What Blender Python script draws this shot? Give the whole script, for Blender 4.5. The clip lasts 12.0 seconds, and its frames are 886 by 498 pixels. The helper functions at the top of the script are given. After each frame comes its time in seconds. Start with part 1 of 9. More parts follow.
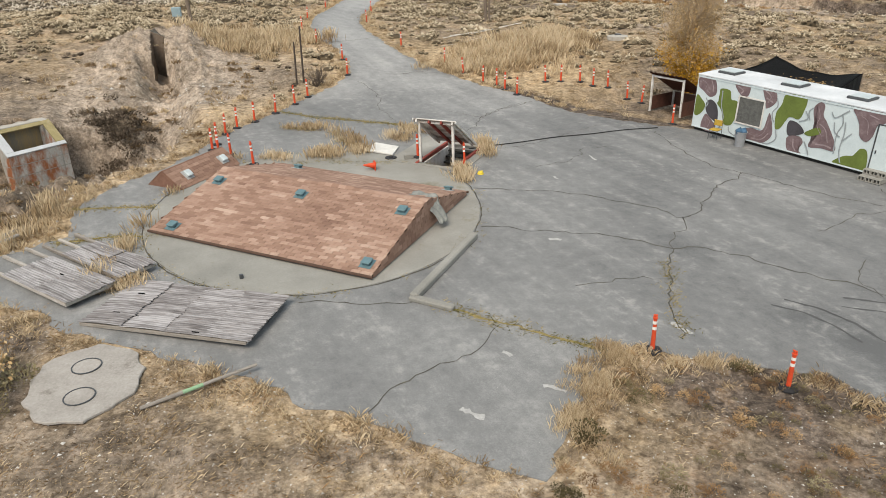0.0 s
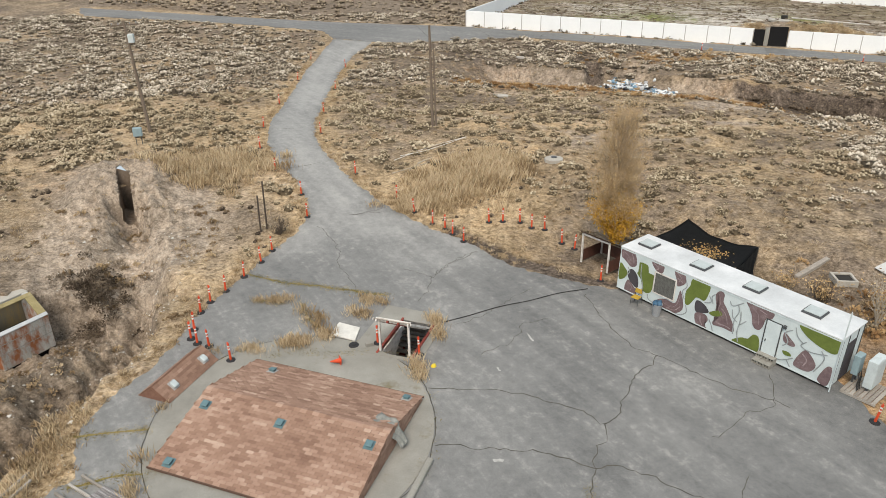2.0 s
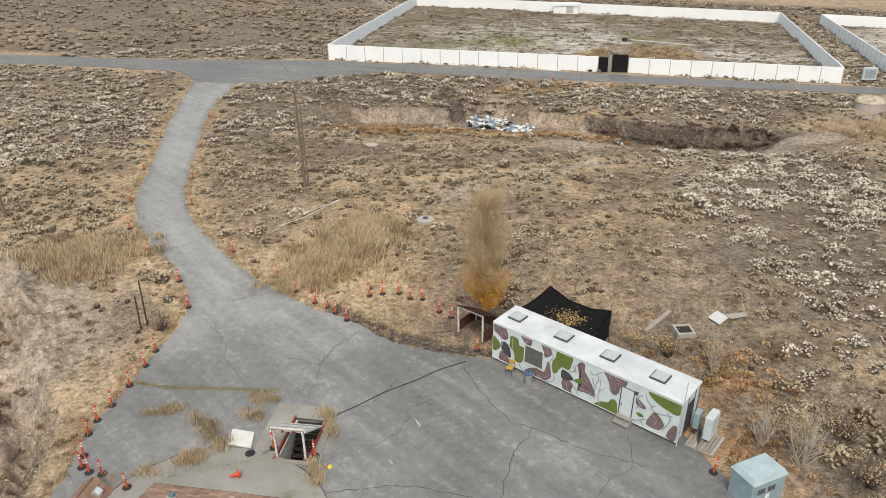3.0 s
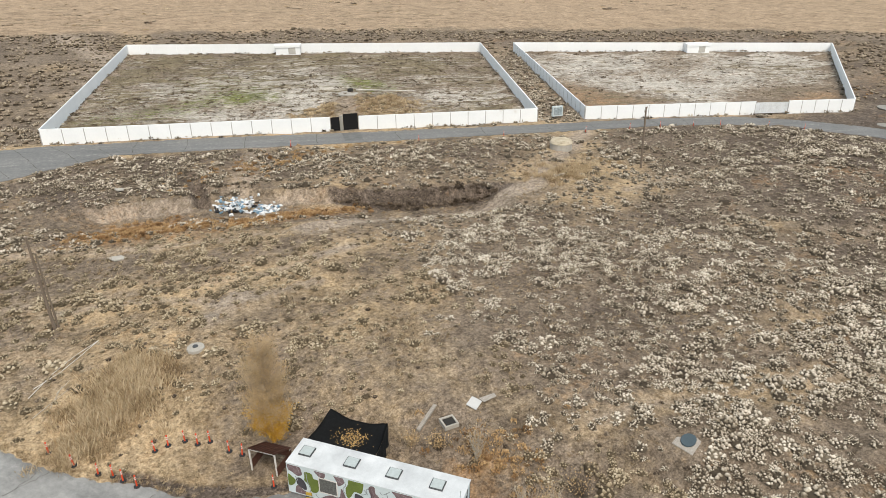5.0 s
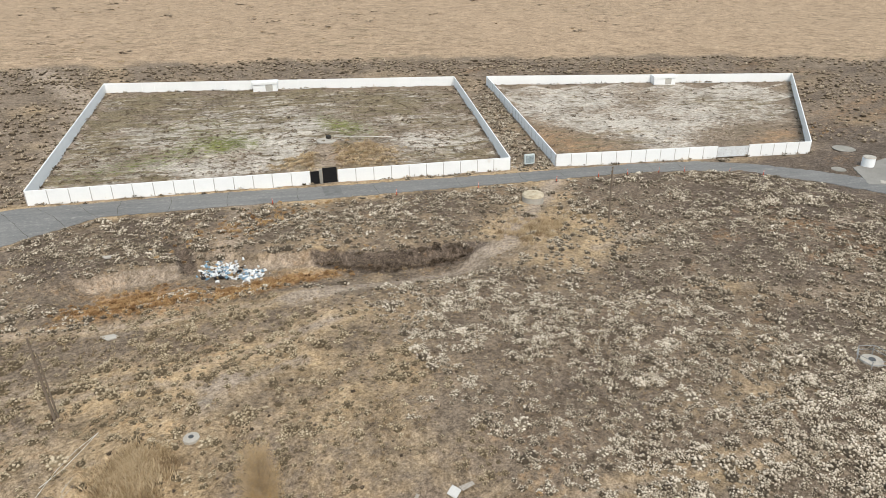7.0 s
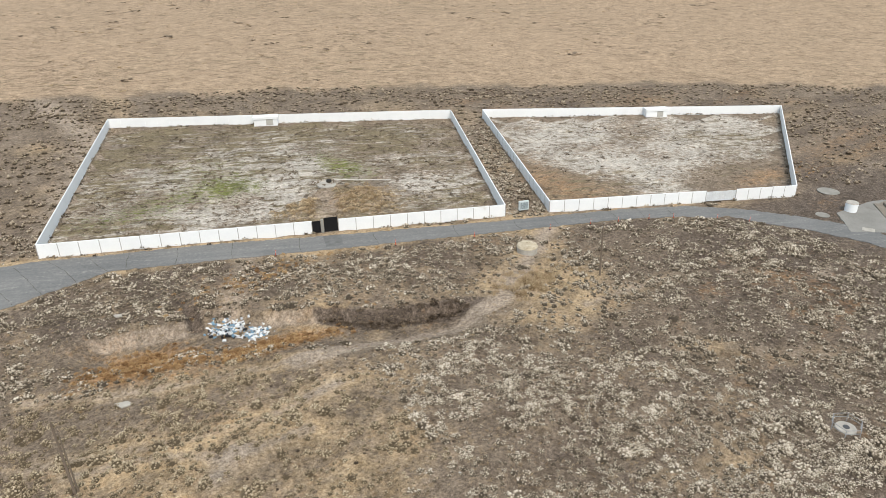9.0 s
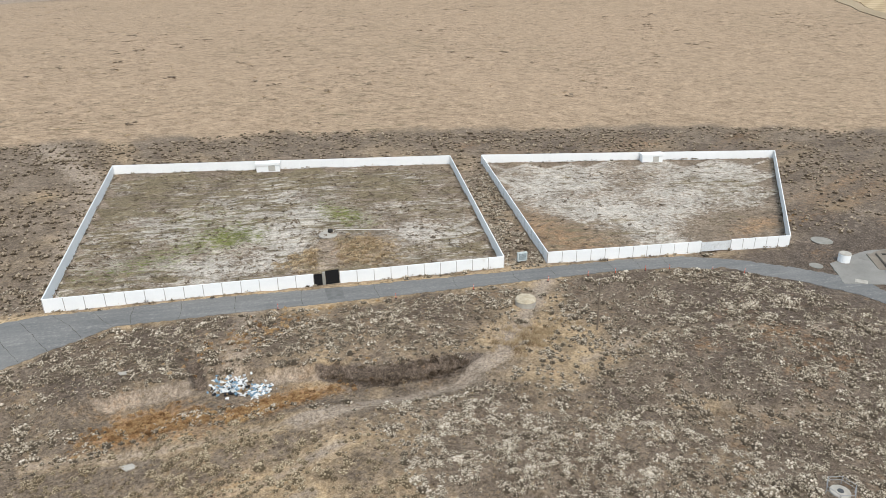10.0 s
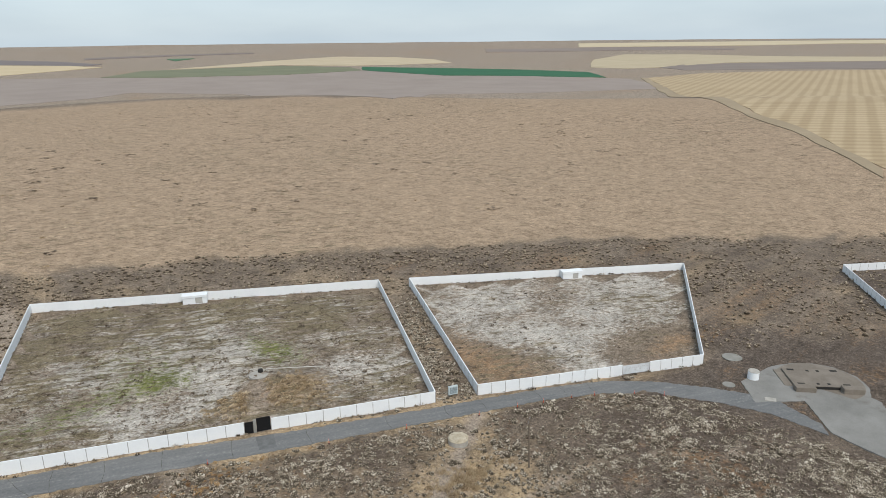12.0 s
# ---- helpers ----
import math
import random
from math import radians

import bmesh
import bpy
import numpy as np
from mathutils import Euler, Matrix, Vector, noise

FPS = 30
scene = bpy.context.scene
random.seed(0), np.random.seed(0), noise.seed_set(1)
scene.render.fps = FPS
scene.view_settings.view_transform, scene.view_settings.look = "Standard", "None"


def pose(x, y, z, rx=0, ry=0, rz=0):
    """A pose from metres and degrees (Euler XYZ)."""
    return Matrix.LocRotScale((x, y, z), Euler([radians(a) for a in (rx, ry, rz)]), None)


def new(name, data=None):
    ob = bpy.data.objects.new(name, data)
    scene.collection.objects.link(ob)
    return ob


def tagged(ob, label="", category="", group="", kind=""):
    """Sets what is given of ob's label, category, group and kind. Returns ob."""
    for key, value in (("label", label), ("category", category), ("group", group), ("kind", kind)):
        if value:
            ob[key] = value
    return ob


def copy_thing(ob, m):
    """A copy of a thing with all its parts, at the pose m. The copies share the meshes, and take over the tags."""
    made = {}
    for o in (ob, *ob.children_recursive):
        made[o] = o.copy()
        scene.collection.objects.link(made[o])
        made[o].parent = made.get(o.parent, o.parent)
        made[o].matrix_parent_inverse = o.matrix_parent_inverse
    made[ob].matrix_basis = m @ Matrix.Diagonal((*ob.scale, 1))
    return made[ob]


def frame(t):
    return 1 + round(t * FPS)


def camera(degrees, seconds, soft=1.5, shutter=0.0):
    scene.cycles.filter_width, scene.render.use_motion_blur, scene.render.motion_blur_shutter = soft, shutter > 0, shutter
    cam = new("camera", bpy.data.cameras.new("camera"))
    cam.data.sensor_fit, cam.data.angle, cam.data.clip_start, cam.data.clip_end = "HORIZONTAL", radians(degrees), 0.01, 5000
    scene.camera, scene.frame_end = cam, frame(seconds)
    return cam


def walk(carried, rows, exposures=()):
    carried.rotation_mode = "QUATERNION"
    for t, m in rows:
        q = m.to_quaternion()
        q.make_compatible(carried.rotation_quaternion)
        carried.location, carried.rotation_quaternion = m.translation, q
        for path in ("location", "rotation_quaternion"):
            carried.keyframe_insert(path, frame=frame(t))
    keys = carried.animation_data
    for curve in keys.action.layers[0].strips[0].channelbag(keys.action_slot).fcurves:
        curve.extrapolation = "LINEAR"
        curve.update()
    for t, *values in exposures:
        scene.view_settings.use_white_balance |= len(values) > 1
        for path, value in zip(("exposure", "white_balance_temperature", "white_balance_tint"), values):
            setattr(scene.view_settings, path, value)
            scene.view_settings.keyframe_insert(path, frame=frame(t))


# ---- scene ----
cam = camera(64.32, 12.0, 0.7)
# seconds, eye in metres, yaw to the east, pitch, roll
ROWS = [
    (0.0, 0.000, 0.000, 9.550, 0.000, -24.748, -1.369),
    (0.5, 0.018, 0.001, 11.170, 0.079, -24.829, -1.244),
    (1.0, -0.051, -0.033, 13.690, 0.210, -24.906, -1.103),
    (1.5, -0.020, -0.059, 16.426, 1.565, -25.024, -0.989),
    (2.0, 0.016, -0.063, 19.337, 4.407, -25.176, -0.906),
    (2.5, 0.099, -0.060, 22.357, 9.466, -25.427, -0.964),
    (3.0, 0.173, -0.048, 25.213, 15.184, -25.666, -1.009),
    (3.5, 0.198, -0.019, 27.932, 21.137, -25.872, -0.936),
    (3.7, 0.207, -0.017, 29.012, 23.584, -25.974, -0.918),
    (4.1, 0.133, -0.065, 31.137, 28.454, -26.095, -0.894),
    (4.5, -0.057, -0.194, 33.181, 32.968, -26.134, -0.908),
    (4.9, -0.261, -0.333, 35.156, 36.380, -26.136, -0.931),
    (5.3, -0.375, -0.407, 37.075, 37.945, -26.143, -0.935),
    (5.5, -0.410, -0.428, 38.028, 38.228, -26.152, -0.883),
    (6.0, -0.435, -0.438, 40.394, 38.631, -26.187, -0.910),
    (6.5, -0.447, -0.471, 42.797, 38.857, -26.236, -0.939),
    (7.0, -0.440, -0.506, 45.215, 39.048, -26.286, -0.896),
    (8.0, -0.470, -0.548, 49.902, 39.308, -26.300, -0.838),
    (9.0, -0.509, -0.493, 54.673, 39.391, -26.336, -0.757),
    (9.5, -0.520, -0.428, 57.168, 39.423, -26.408, -0.727),
    (9.7, -0.537, -0.402, 58.130, 39.468, -26.410, -0.710),
    (9.8, -0.546, -0.388, 58.611, 39.491, -26.020, -0.702),
    (9.9, -0.554, -0.375, 59.092, 39.514, -25.300, -0.693),
    (10.0, -0.563, -0.362, 59.573, 39.537, -24.076, -0.685),
    (10.1, -0.571, -0.349, 60.042, 39.562, -22.230, -0.688),
    (10.2, -0.580, -0.335, 60.511, 39.587, -20.290, -0.691),
    (10.3, -0.588, -0.322, 60.980, 39.612, -19.160, -0.695),
    (10.4, -0.597, -0.309, 61.449, 39.637, -18.750, -0.698),
    (10.5, -0.605, -0.295, 61.918, 39.662, -18.568, -0.701),
    (11.0, -0.632, -0.328, 64.185, 40.064, -18.605, -0.642),
    (11.5, -0.565, -0.408, 66.814, 41.577, -17.851, -0.612),
    (12.0, -0.724, -0.755, 69.131, 45.734, -16.692, -0.605),
]
walk(cam, [(t, pose(x, y, z, 90 + pitch, 0, -yaw) @ pose(0, 0, 0, 0, 0, roll)) for t, x, y, z, yaw, pitch, roll in ROWS],
     ((0.0, 0.78, 7250, 13), (2.0, 0.72, 7250, 13), (3.5, 0.67, 7250, 13), (5.5, 0.75, 7100, 12), (9.7, 0.72, 6800, 12), (10.5, 0.62, 6600, 11), (12.0, 0.36, 6600, 11)))

# ---- light ----
SUN_ELEVATION, SUN_AZIMUTH = 52.0, 200.0
world = bpy.data.worlds.new("overcast_sky")
scene.world = world
world.use_nodes = True
wn = world.node_tree
wn.nodes.clear()
sky = wn.nodes.new("ShaderNodeTexSky")
sky.sky_type = "NISHITA"
sky.sun_disc = False
sky.sun_elevation, sky.sun_rotation = radians(SUN_ELEVATION), radians(SUN_AZIMUTH)
sky.air_density, sky.dust_density, sky.ozone_density = 1.0, 0.7, 1.0
wb = wn.nodes.new("ShaderNodeBackground")
wb.inputs["Strength"].default_value = 0.133
wo = wn.nodes.new("ShaderNodeOutputWorld")
cloud = wn.nodes.new("ShaderNodeMix")  # an even overcast over the clear sky
cloud.data_type = "RGBA"
cloud.inputs[0].default_value = 0.85
vapour = wn.nodes.new("ShaderNodeTexNoise")
vapour.inputs["Scale"].default_value, vapour.inputs["Detail"].default_value = 2.2, 5
where = wn.nodes.new("ShaderNodeMapping")
where.inputs["Scale"].default_value = (1, 1, 5)
veil = wn.nodes.new("ShaderNodeTexCoord")
grey = wn.nodes.new("ShaderNodeValToRGB")
grey.color_ramp.elements[0].position, grey.color_ramp.elements[0].color = 0.35, (2.45, 3.1, 3.7, 1)
grey.color_ramp.elements[1].position, grey.color_ramp.elements[1].color = 0.65, (3.1, 3.75, 4.25, 1)
wn.links.new(veil.outputs["Generated"], where.inputs[0])
wn.links.new(where.outputs[0], vapour.inputs["Vector"])
wn.links.new(vapour.outputs[0], grey.inputs[0])
high = wn.nodes.new("ShaderNodeSeparateXYZ")
wn.links.new(veil.outputs["Generated"], high.inputs[0])
low_band = wn.nodes.new("ShaderNodeMapRange")
low_band.inputs[1].default_value, low_band.inputs[2].default_value, low_band.inputs[3].default_value, low_band.inputs[4].default_value = 0.0, 0.22, 1.16, 1.0
wn.links.new(high.outputs[2], low_band.inputs[0])
glow = wn.nodes.new("ShaderNodeVectorMath")
glow.operation = "SCALE"
wn.links.new(grey.outputs[0], glow.inputs[0])
wn.links.new(low_band.outputs[0], glow.inputs["Scale"])
wn.links.new(glow.outputs[0], cloud.inputs[7])
wn.links.new(sky.outputs[0], cloud.inputs[6])
wn.links.new(cloud.outputs[2], wb.inputs[0])
wn.links.new(wb.outputs[0], wo.inputs[0])
sun_data = bpy.data.lights.new("sun", "SUN")
sun_data.energy, sun_data.angle, sun_data.color = 1.9, radians(32), (1.0, 0.95, 0.87)
sun = new("sun", sun_data)
sun.rotation_euler = (radians(90 - SUN_ELEVATION), 0, radians(180 - SUN_AZIMUTH))


# ---- materials ----
def material(name, stops, scale=1.0, rough=0.9, bump=0.3, fine=40.0, fine_amount=0.35, metal=0.0, grain=None, attr=None, by_object=0.0, stain=None, spec=0.3):
    """Noise of two scales through a colour ramp. stops: (place, colour). grain: stretch along x, y, z. attr: a float attribute that
    shifts the tone. stain: (colour, scale, threshold) of large patches."""
    m = bpy.data.materials.new(name)
    m.use_nodes = True
    nt = m.node_tree
    bsdf = nt.nodes["Principled BSDF"]
    coord = nt.nodes.new("ShaderNodeTexCoord")
    geo = nt.nodes.new("ShaderNodeNewGeometry")
    source = geo.outputs["Position"] if grain is None else coord.outputs["Object"]
    if grain is not None:
        mp = nt.nodes.new("ShaderNodeMapping")
        mp.inputs["Scale"].default_value = grain
        nt.links.new(source, mp.inputs[0])
        source = mp.outputs[0]
    big = nt.nodes.new("ShaderNodeTexNoise")
    big.inputs["Scale"].default_value, big.inputs["Detail"].default_value, big.inputs["Roughness"].default_value = scale, 6, 0.62
    small = nt.nodes.new("ShaderNodeTexNoise")
    small.inputs["Scale"].default_value, small.inputs["Detail"].default_value, small.inputs["Roughness"].default_value = fine, 4, 0.7
    for n in (big, small):
        nt.links.new(source, n.inputs["Vector"])
    mix = nt.nodes.new("ShaderNodeMix")
    mix.inputs[0].default_value = fine_amount
    nt.links.new(big.outputs[0], mix.inputs[2])
    nt.links.new(small.outputs[0], mix.inputs[3])
    tone = mix.outputs[0]

    def add(a, b, k):
        n = nt.nodes.new("ShaderNodeMath")
        n.operation = "MULTIPLY_ADD"
        nt.links.new(b, n.inputs[0])
        n.inputs[1].default_value = k
        nt.links.new(a, n.inputs[2])
        return n.outputs[0]

    if attr:
        at = nt.nodes.new("ShaderNodeAttribute")
        at.attribute_name = attr
        tone = add(tone, at.outputs["Fac"], 1.0)
    if by_object:
        oi = nt.nodes.new("ShaderNodeObjectInfo")
        sub = nt.nodes.new("ShaderNodeMath")
        sub.operation = "SUBTRACT"
        nt.links.new(oi.outputs["Random"], sub.inputs[0])
        sub.inputs[1].default_value = 0.5
        tone = add(tone, sub.outputs[0], by_object)
    ramp = nt.nodes.new("ShaderNodeValToRGB")
    el = ramp.color_ramp.elements
    for i, (p, c) in enumerate(stops):
        e = el[i] if i < 2 else el.new(p)
        e.position, e.color = p, (*c, 1)
    nt.links.new(tone, ramp.inputs[0])
    colour = ramp.outputs[0]
    if stain:
        sn = nt.nodes.new("ShaderNodeTexNoise")
        sn.inputs["Scale"].default_value, sn.inputs["Detail"].default_value, sn.inputs["Roughness"].default_value = stain[1], 7, 0.68
        nt.links.new(source, sn.inputs["Vector"])
        mr = nt.nodes.new("ShaderNodeMapRange")
        mr.inputs[1].default_value, mr.inputs[2].default_value = stain[2], stain[2] + 0.12
        nt.links.new(sn.outputs[0], mr.inputs[0])
        cm = nt.nodes.new("ShaderNodeMix")
        cm.data_type = "RGBA"
        nt.links.new(mr.outputs[0], cm.inputs[0])
        nt.links.new(colour, cm.inputs[6])
        cm.inputs[7].default_value = (*stain[0], 1)
        colour = cm.outputs[2]
    nt.links.new(colour, bsdf.inputs["Base Color"])
    bsdf.inputs["Roughness"].default_value = rough
    bsdf.inputs["Metallic"].default_value = metal
    bsdf.inputs["Specular IOR Level"].default_value = spec
    if bump:
        bp = nt.nodes.new("ShaderNodeBump")
        bp.inputs["Strength"].default_value, bp.inputs["Distance"].default_value = bump, 0.02
        nt.links.new(small.outputs[0], bp.inputs["Height"])
        nt.links.new(bp.outputs[0], bsdf.inputs["Normal"])
    return m


def two_tone(name, c, spread=0.18, **kw):
    """A plain paint or body colour with a little unevenness."""
    lo, hi = [tuple(max(0.0, v * (1 + k * spread)) for v in c) for k in (-1, 1)]
    return material(name, ((0.3, lo), (0.7, hi)), **kw)


def asphalt(name, low, mid, high, turn, along=9.0, wide=1.0):
    """Worn asphalt: fine stone grain, streaks along the way that wheels go, dust in thin patches; the attribute tone shifts it."""
    m = bpy.data.materials.new(name)
    m.use_nodes = True
    nt = m.node_tree
    bsdf = nt.nodes["Principled BSDF"]
    geo = nt.nodes.new("ShaderNodeNewGeometry")

    def noise_of(source, scale, detail, rough):
        n = nt.nodes.new("ShaderNodeTexNoise")
        n.inputs["Scale"].default_value, n.inputs["Detail"].default_value, n.inputs["Roughness"].default_value = scale, detail, rough
        nt.links.new(source, n.inputs["Vector"])
        return n.outputs[0]

    def calc(kind, a, b, c=None):
        n = nt.nodes.new("ShaderNodeMath")
        n.operation = kind
        for i, v in enumerate((a, b, c)):
            if v is None:
                continue
            if isinstance(v, float):
                n.inputs[i].default_value = v
            else:
                nt.links.new(v, n.inputs[i])
        return n.outputs[0]

    swept = nt.nodes.new("ShaderNodeMapping")
    swept.vector_type = "TEXTURE"
    swept.inputs["Rotation"].default_value = (0, 0, radians(turn))
    swept.inputs["Scale"].default_value = (along, 1.0, 1.0)
    nt.links.new(geo.outputs["Position"], swept.inputs[0])
    grain = noise_of(geo.outputs["Position"], 26.0, 5, 0.85)
    mottle = noise_of(geo.outputs["Position"], 2.2, 7, 0.75)
    streak = noise_of(swept.outputs[0], 1.1, 7, 0.72)
    cloud_of = noise_of(geo.outputs["Position"], 0.12 * wide, 4, 0.6)
    at = nt.nodes.new("ShaderNodeAttribute")
    at.attribute_name = "tone"
    tone = calc("MULTIPLY", grain, 0.48)
    tone = calc("MULTIPLY_ADD", mottle, 0.45, tone)
    tone = calc("MULTIPLY_ADD", streak, 0.34, tone)
    tone = calc("MULTIPLY_ADD", cloud_of, 0.30, tone)
    tone = calc("ADD", tone, at.outputs["Fac"])
    ramp = nt.nodes.new("ShaderNodeValToRGB")
    for i, (p, c) in enumerate(((0.55, low), (0.78, mid), (1.0, high))):
        e = ramp.color_ramp.elements[i] if i < 2 else ramp.color_ramp.elements.new(p)
        e.position, e.color = p, (*c, 1)
    nt.links.new(tone, ramp.inputs[0])
    dust = nt.nodes.new("ShaderNodeMapRange")
    dust.inputs[1].default_value, dust.inputs[2].default_value, dust.inputs[4].default_value = 0.60, 0.76, 0.75
    nt.links.new(calc("ADD", calc("MULTIPLY", mottle, 0.65), calc("MULTIPLY", streak, 0.45)), dust.inputs[0])
    cm = nt.nodes.new("ShaderNodeMix")
    cm.data_type = "RGBA"
    nt.links.new(dust.outputs[0], cm.inputs[0])
    nt.links.new(ramp.outputs[0], cm.inputs[6])
    cm.inputs[7].default_value = (0.36, 0.35, 0.33, 1)
    nt.links.new(cm.outputs[2], bsdf.inputs["Base Color"])
    bsdf.inputs["Roughness"].default_value = 0.92
    bsdf.inputs["Specular IOR Level"].default_value = 0.3
    bp = nt.nodes.new("ShaderNodeBump")
    bp.inputs["Strength"].default_value, bp.inputs["Distance"].default_value = 0.5, 0.02
    nt.links.new(grain, bp.inputs["Height"])
    nt.links.new(bp.outputs[0], bsdf.inputs["Normal"])
    return m


ASPHALT = asphalt("weathered_asphalt", (0.115, 0.117, 0.117), (0.205, 0.206, 0.202), (0.33, 0.328, 0.318), -62)
ROAD_ASPHALT = asphalt("road_asphalt", (0.10, 0.103, 0.104), (0.175, 0.177, 0.175), (0.27, 0.265, 0.25), -26, 14.0, 0.6)
CONCRETE = material("old_concrete", ((0.3, (0.20, 0.195, 0.175)), (0.5, (0.27, 0.262, 0.235)), (0.7, (0.35, 0.34, 0.31))), scale=0.5, fine=18, bump=0.4, rough=0.9, stain=((0.19, 0.165, 0.11), 0.6, 0.60))
PALE_CONCRETE = material("pale_concrete", ((0.3, (0.30, 0.28, 0.245)), (0.7, (0.50, 0.475, 0.43))), scale=0.9, fine=18, bump=0.4, rough=0.9, stain=((0.22, 0.19, 0.14), 0.8, 0.63))
WHITE_WALL = material("white_painted_concrete", ((0.3, (0.76, 0.785, 0.80)), (0.7, (0.86, 0.88, 0.89))), scale=0.2, fine=3, bump=0.15, rough=0.8, stain=((0.60, 0.57, 0.52), 0.12, 0.66))
JOINT = two_tone("wall_joint", (0.36, 0.35, 0.34), scale=1, fine=20)
CRACK = material("crack_fill", ((0.35, (0.05, 0.048, 0.043)), (0.6, (0.095, 0.088, 0.072)), (0.75, (0.20, 0.175, 0.09))), scale=0.7, fine=9, bump=0.5)
WEED = material("crack_weeds", ((0.3, (0.10, 0.10, 0.03)), (0.5, (0.24, 0.19, 0.075)), (0.7, (0.40, 0.31, 0.16))), scale=0.8, fine=6, attr="tone")


# ---- terrain ----
def smooth(a, b, v):
    u = np.clip((v - a) / (b - a), 0, 1)
    return u * u * (3 - 2 * u)


def line_distance(x, y, pts):
    """The distance of each place from a bent line, and how far along that line (0 to 1)."""
    best, along = np.full(np.shape(x), 1e9), np.zeros(np.shape(x))
    for i in range(len(pts) - 1):
        (ax, ay), (bx, by) = pts[i], pts[i + 1]
        dx, dy = bx - ax, by - ay
        u = np.clip(((x - ax) * dx + (y - ay) * dy) / (dx * dx + dy * dy), 0, 1)
        d = np.hypot(x - ax - u * dx, y - ay - u * dy)
        along = np.where(d < best, (i + u) / (len(pts) - 1), along)
        best = np.minimum(best, d)
    return best, along


def wave(x, y, size, seed=0.0):
    """A soft pattern of sines, about -1 to 1, with features of that size."""
    a, b = x / size + seed, y / size - seed * 1.7
    return (np.sin(a * 2.1 + 1.3 * np.sin(b * 1.7 + seed)) + np.sin(b * 2.7 + 1.1 * np.sin(a * 2.3)) + 0.6 * np.sin((a + b) * 4.1 + seed * 3)) / 2.6


LATTICE = np.random.default_rng(17).uniform(-1, 1, (257, 257))


def fuzz(x, y, size, seed=0, octaves=3):
    """Uneven value noise, about -1 to 1, with patches of that size."""
    out, gain, total = np.zeros(np.shape(x)), 1.0, 0.0
    for k in range(octaves):
        turn = 0.7 + 1.9 * k + seed
        u = (np.cos(turn) * x - np.sin(turn) * y) / size + 31.7 * seed + 11.3 * k
        v = (np.sin(turn) * x + np.cos(turn) * y) / size - 17.9 * seed + 7.1 * k
        i, j = np.floor(u).astype(int), np.floor(v).astype(int)
        fu, fv = u - i, v - j
        fu, fv = fu * fu * (3 - 2 * fu), fv * fv * (3 - 2 * fv)
        i, j = i % 256, j % 256
        a = LATTICE[i, j] * (1 - fu) + LATTICE[i + 1, j] * fu
        b = LATTICE[i, j + 1] * (1 - fu) + LATTICE[i + 1, j + 1] * fu
        out, total = out + gain * (a * (1 - fv) + b * fv), total + gain
        gain, size = gain * 0.55, size * 0.47
    return np.clip(out / total * 1.9, -1.3, 1.3)


DITCH = ((-16.6, 42.4), (-15.5, 38.5), (-14.7, 35.0), (-14.7, 31.5), (-15.4, 28.0), (-16.5, 25.0), (-17.8, 21.0), (-20.5, 15.0), (-24, 4), (-27, -12))
TRENCH = ((-19.2, 50.4), (-17.9, 46.4), (-16.75, 42.4))
PIT = ((-19.3, 50.4), (-18.65, 48.4), (-18.05, 46.5))
CUT = ((11.5, 93.0), (15.2, 90.6), (21.0, 88.9), (25.4, 88.2), (28.5, 87.0), (33.5, 83.2), (39.5, 80.3), (43.5, 77.6), (47.2, 73.8), (52.0, 71.4), (58.4, 68.6), (61.5, 67.3))


def far_level(x, y):
    d, az = np.hypot(x, y), np.degrees(np.arctan2(x, y))
    brow = 880 + 70 * np.sin((az - 12) / 9.0)
    fall = -26 * smooth(brow - 40, brow + 420, d)
    rise = 66 * smooth(1500, 4950, d) ** 1.15
    return fall + rise + 2.0 * wave(x, y, 420, 2.0) * smooth(1100, 1800, d)


def level(x, y):
    """The height of the ground at each place, in metres."""
    x, y = np.asarray(x, float), np.asarray(y, float)
    xn, yn = np.clip(x, -200, 400), np.clip(y, -100, 500)
    pad = 0.12 - 0.028 * xn + 0.012 * (yn - 20)
    near = 2.1 - 0.024 * xn
    s, s2 = 0.4195 * xn + 0.9078 * yn, 0.807 * xn + 0.59 * yn
    k = np.maximum(smooth(33, 44, s2), smooth(36, 60, yn))
    z = pad + (near - pad) * k
    z = z + (2.98 - 0.031 * xn + 0.004 * yn - z) * smooth(80, 112, s)
    d = np.hypot(x, y)
    return z * (1 - smooth(420, 900, d)) + far_level(x, y) * smooth(420, 900, d)


def blob(x, y, cx, cy, rx, ry):
    return np.exp(-(((x - cx) / rx) ** 2 + ((y - cy) / ry) ** 2))


def rill(x, y, size, seed=0.0):
    """Sharp ridges and gullies, 0 to 1."""
    return np.abs(wave(x, y, size, seed)) ** 0.6


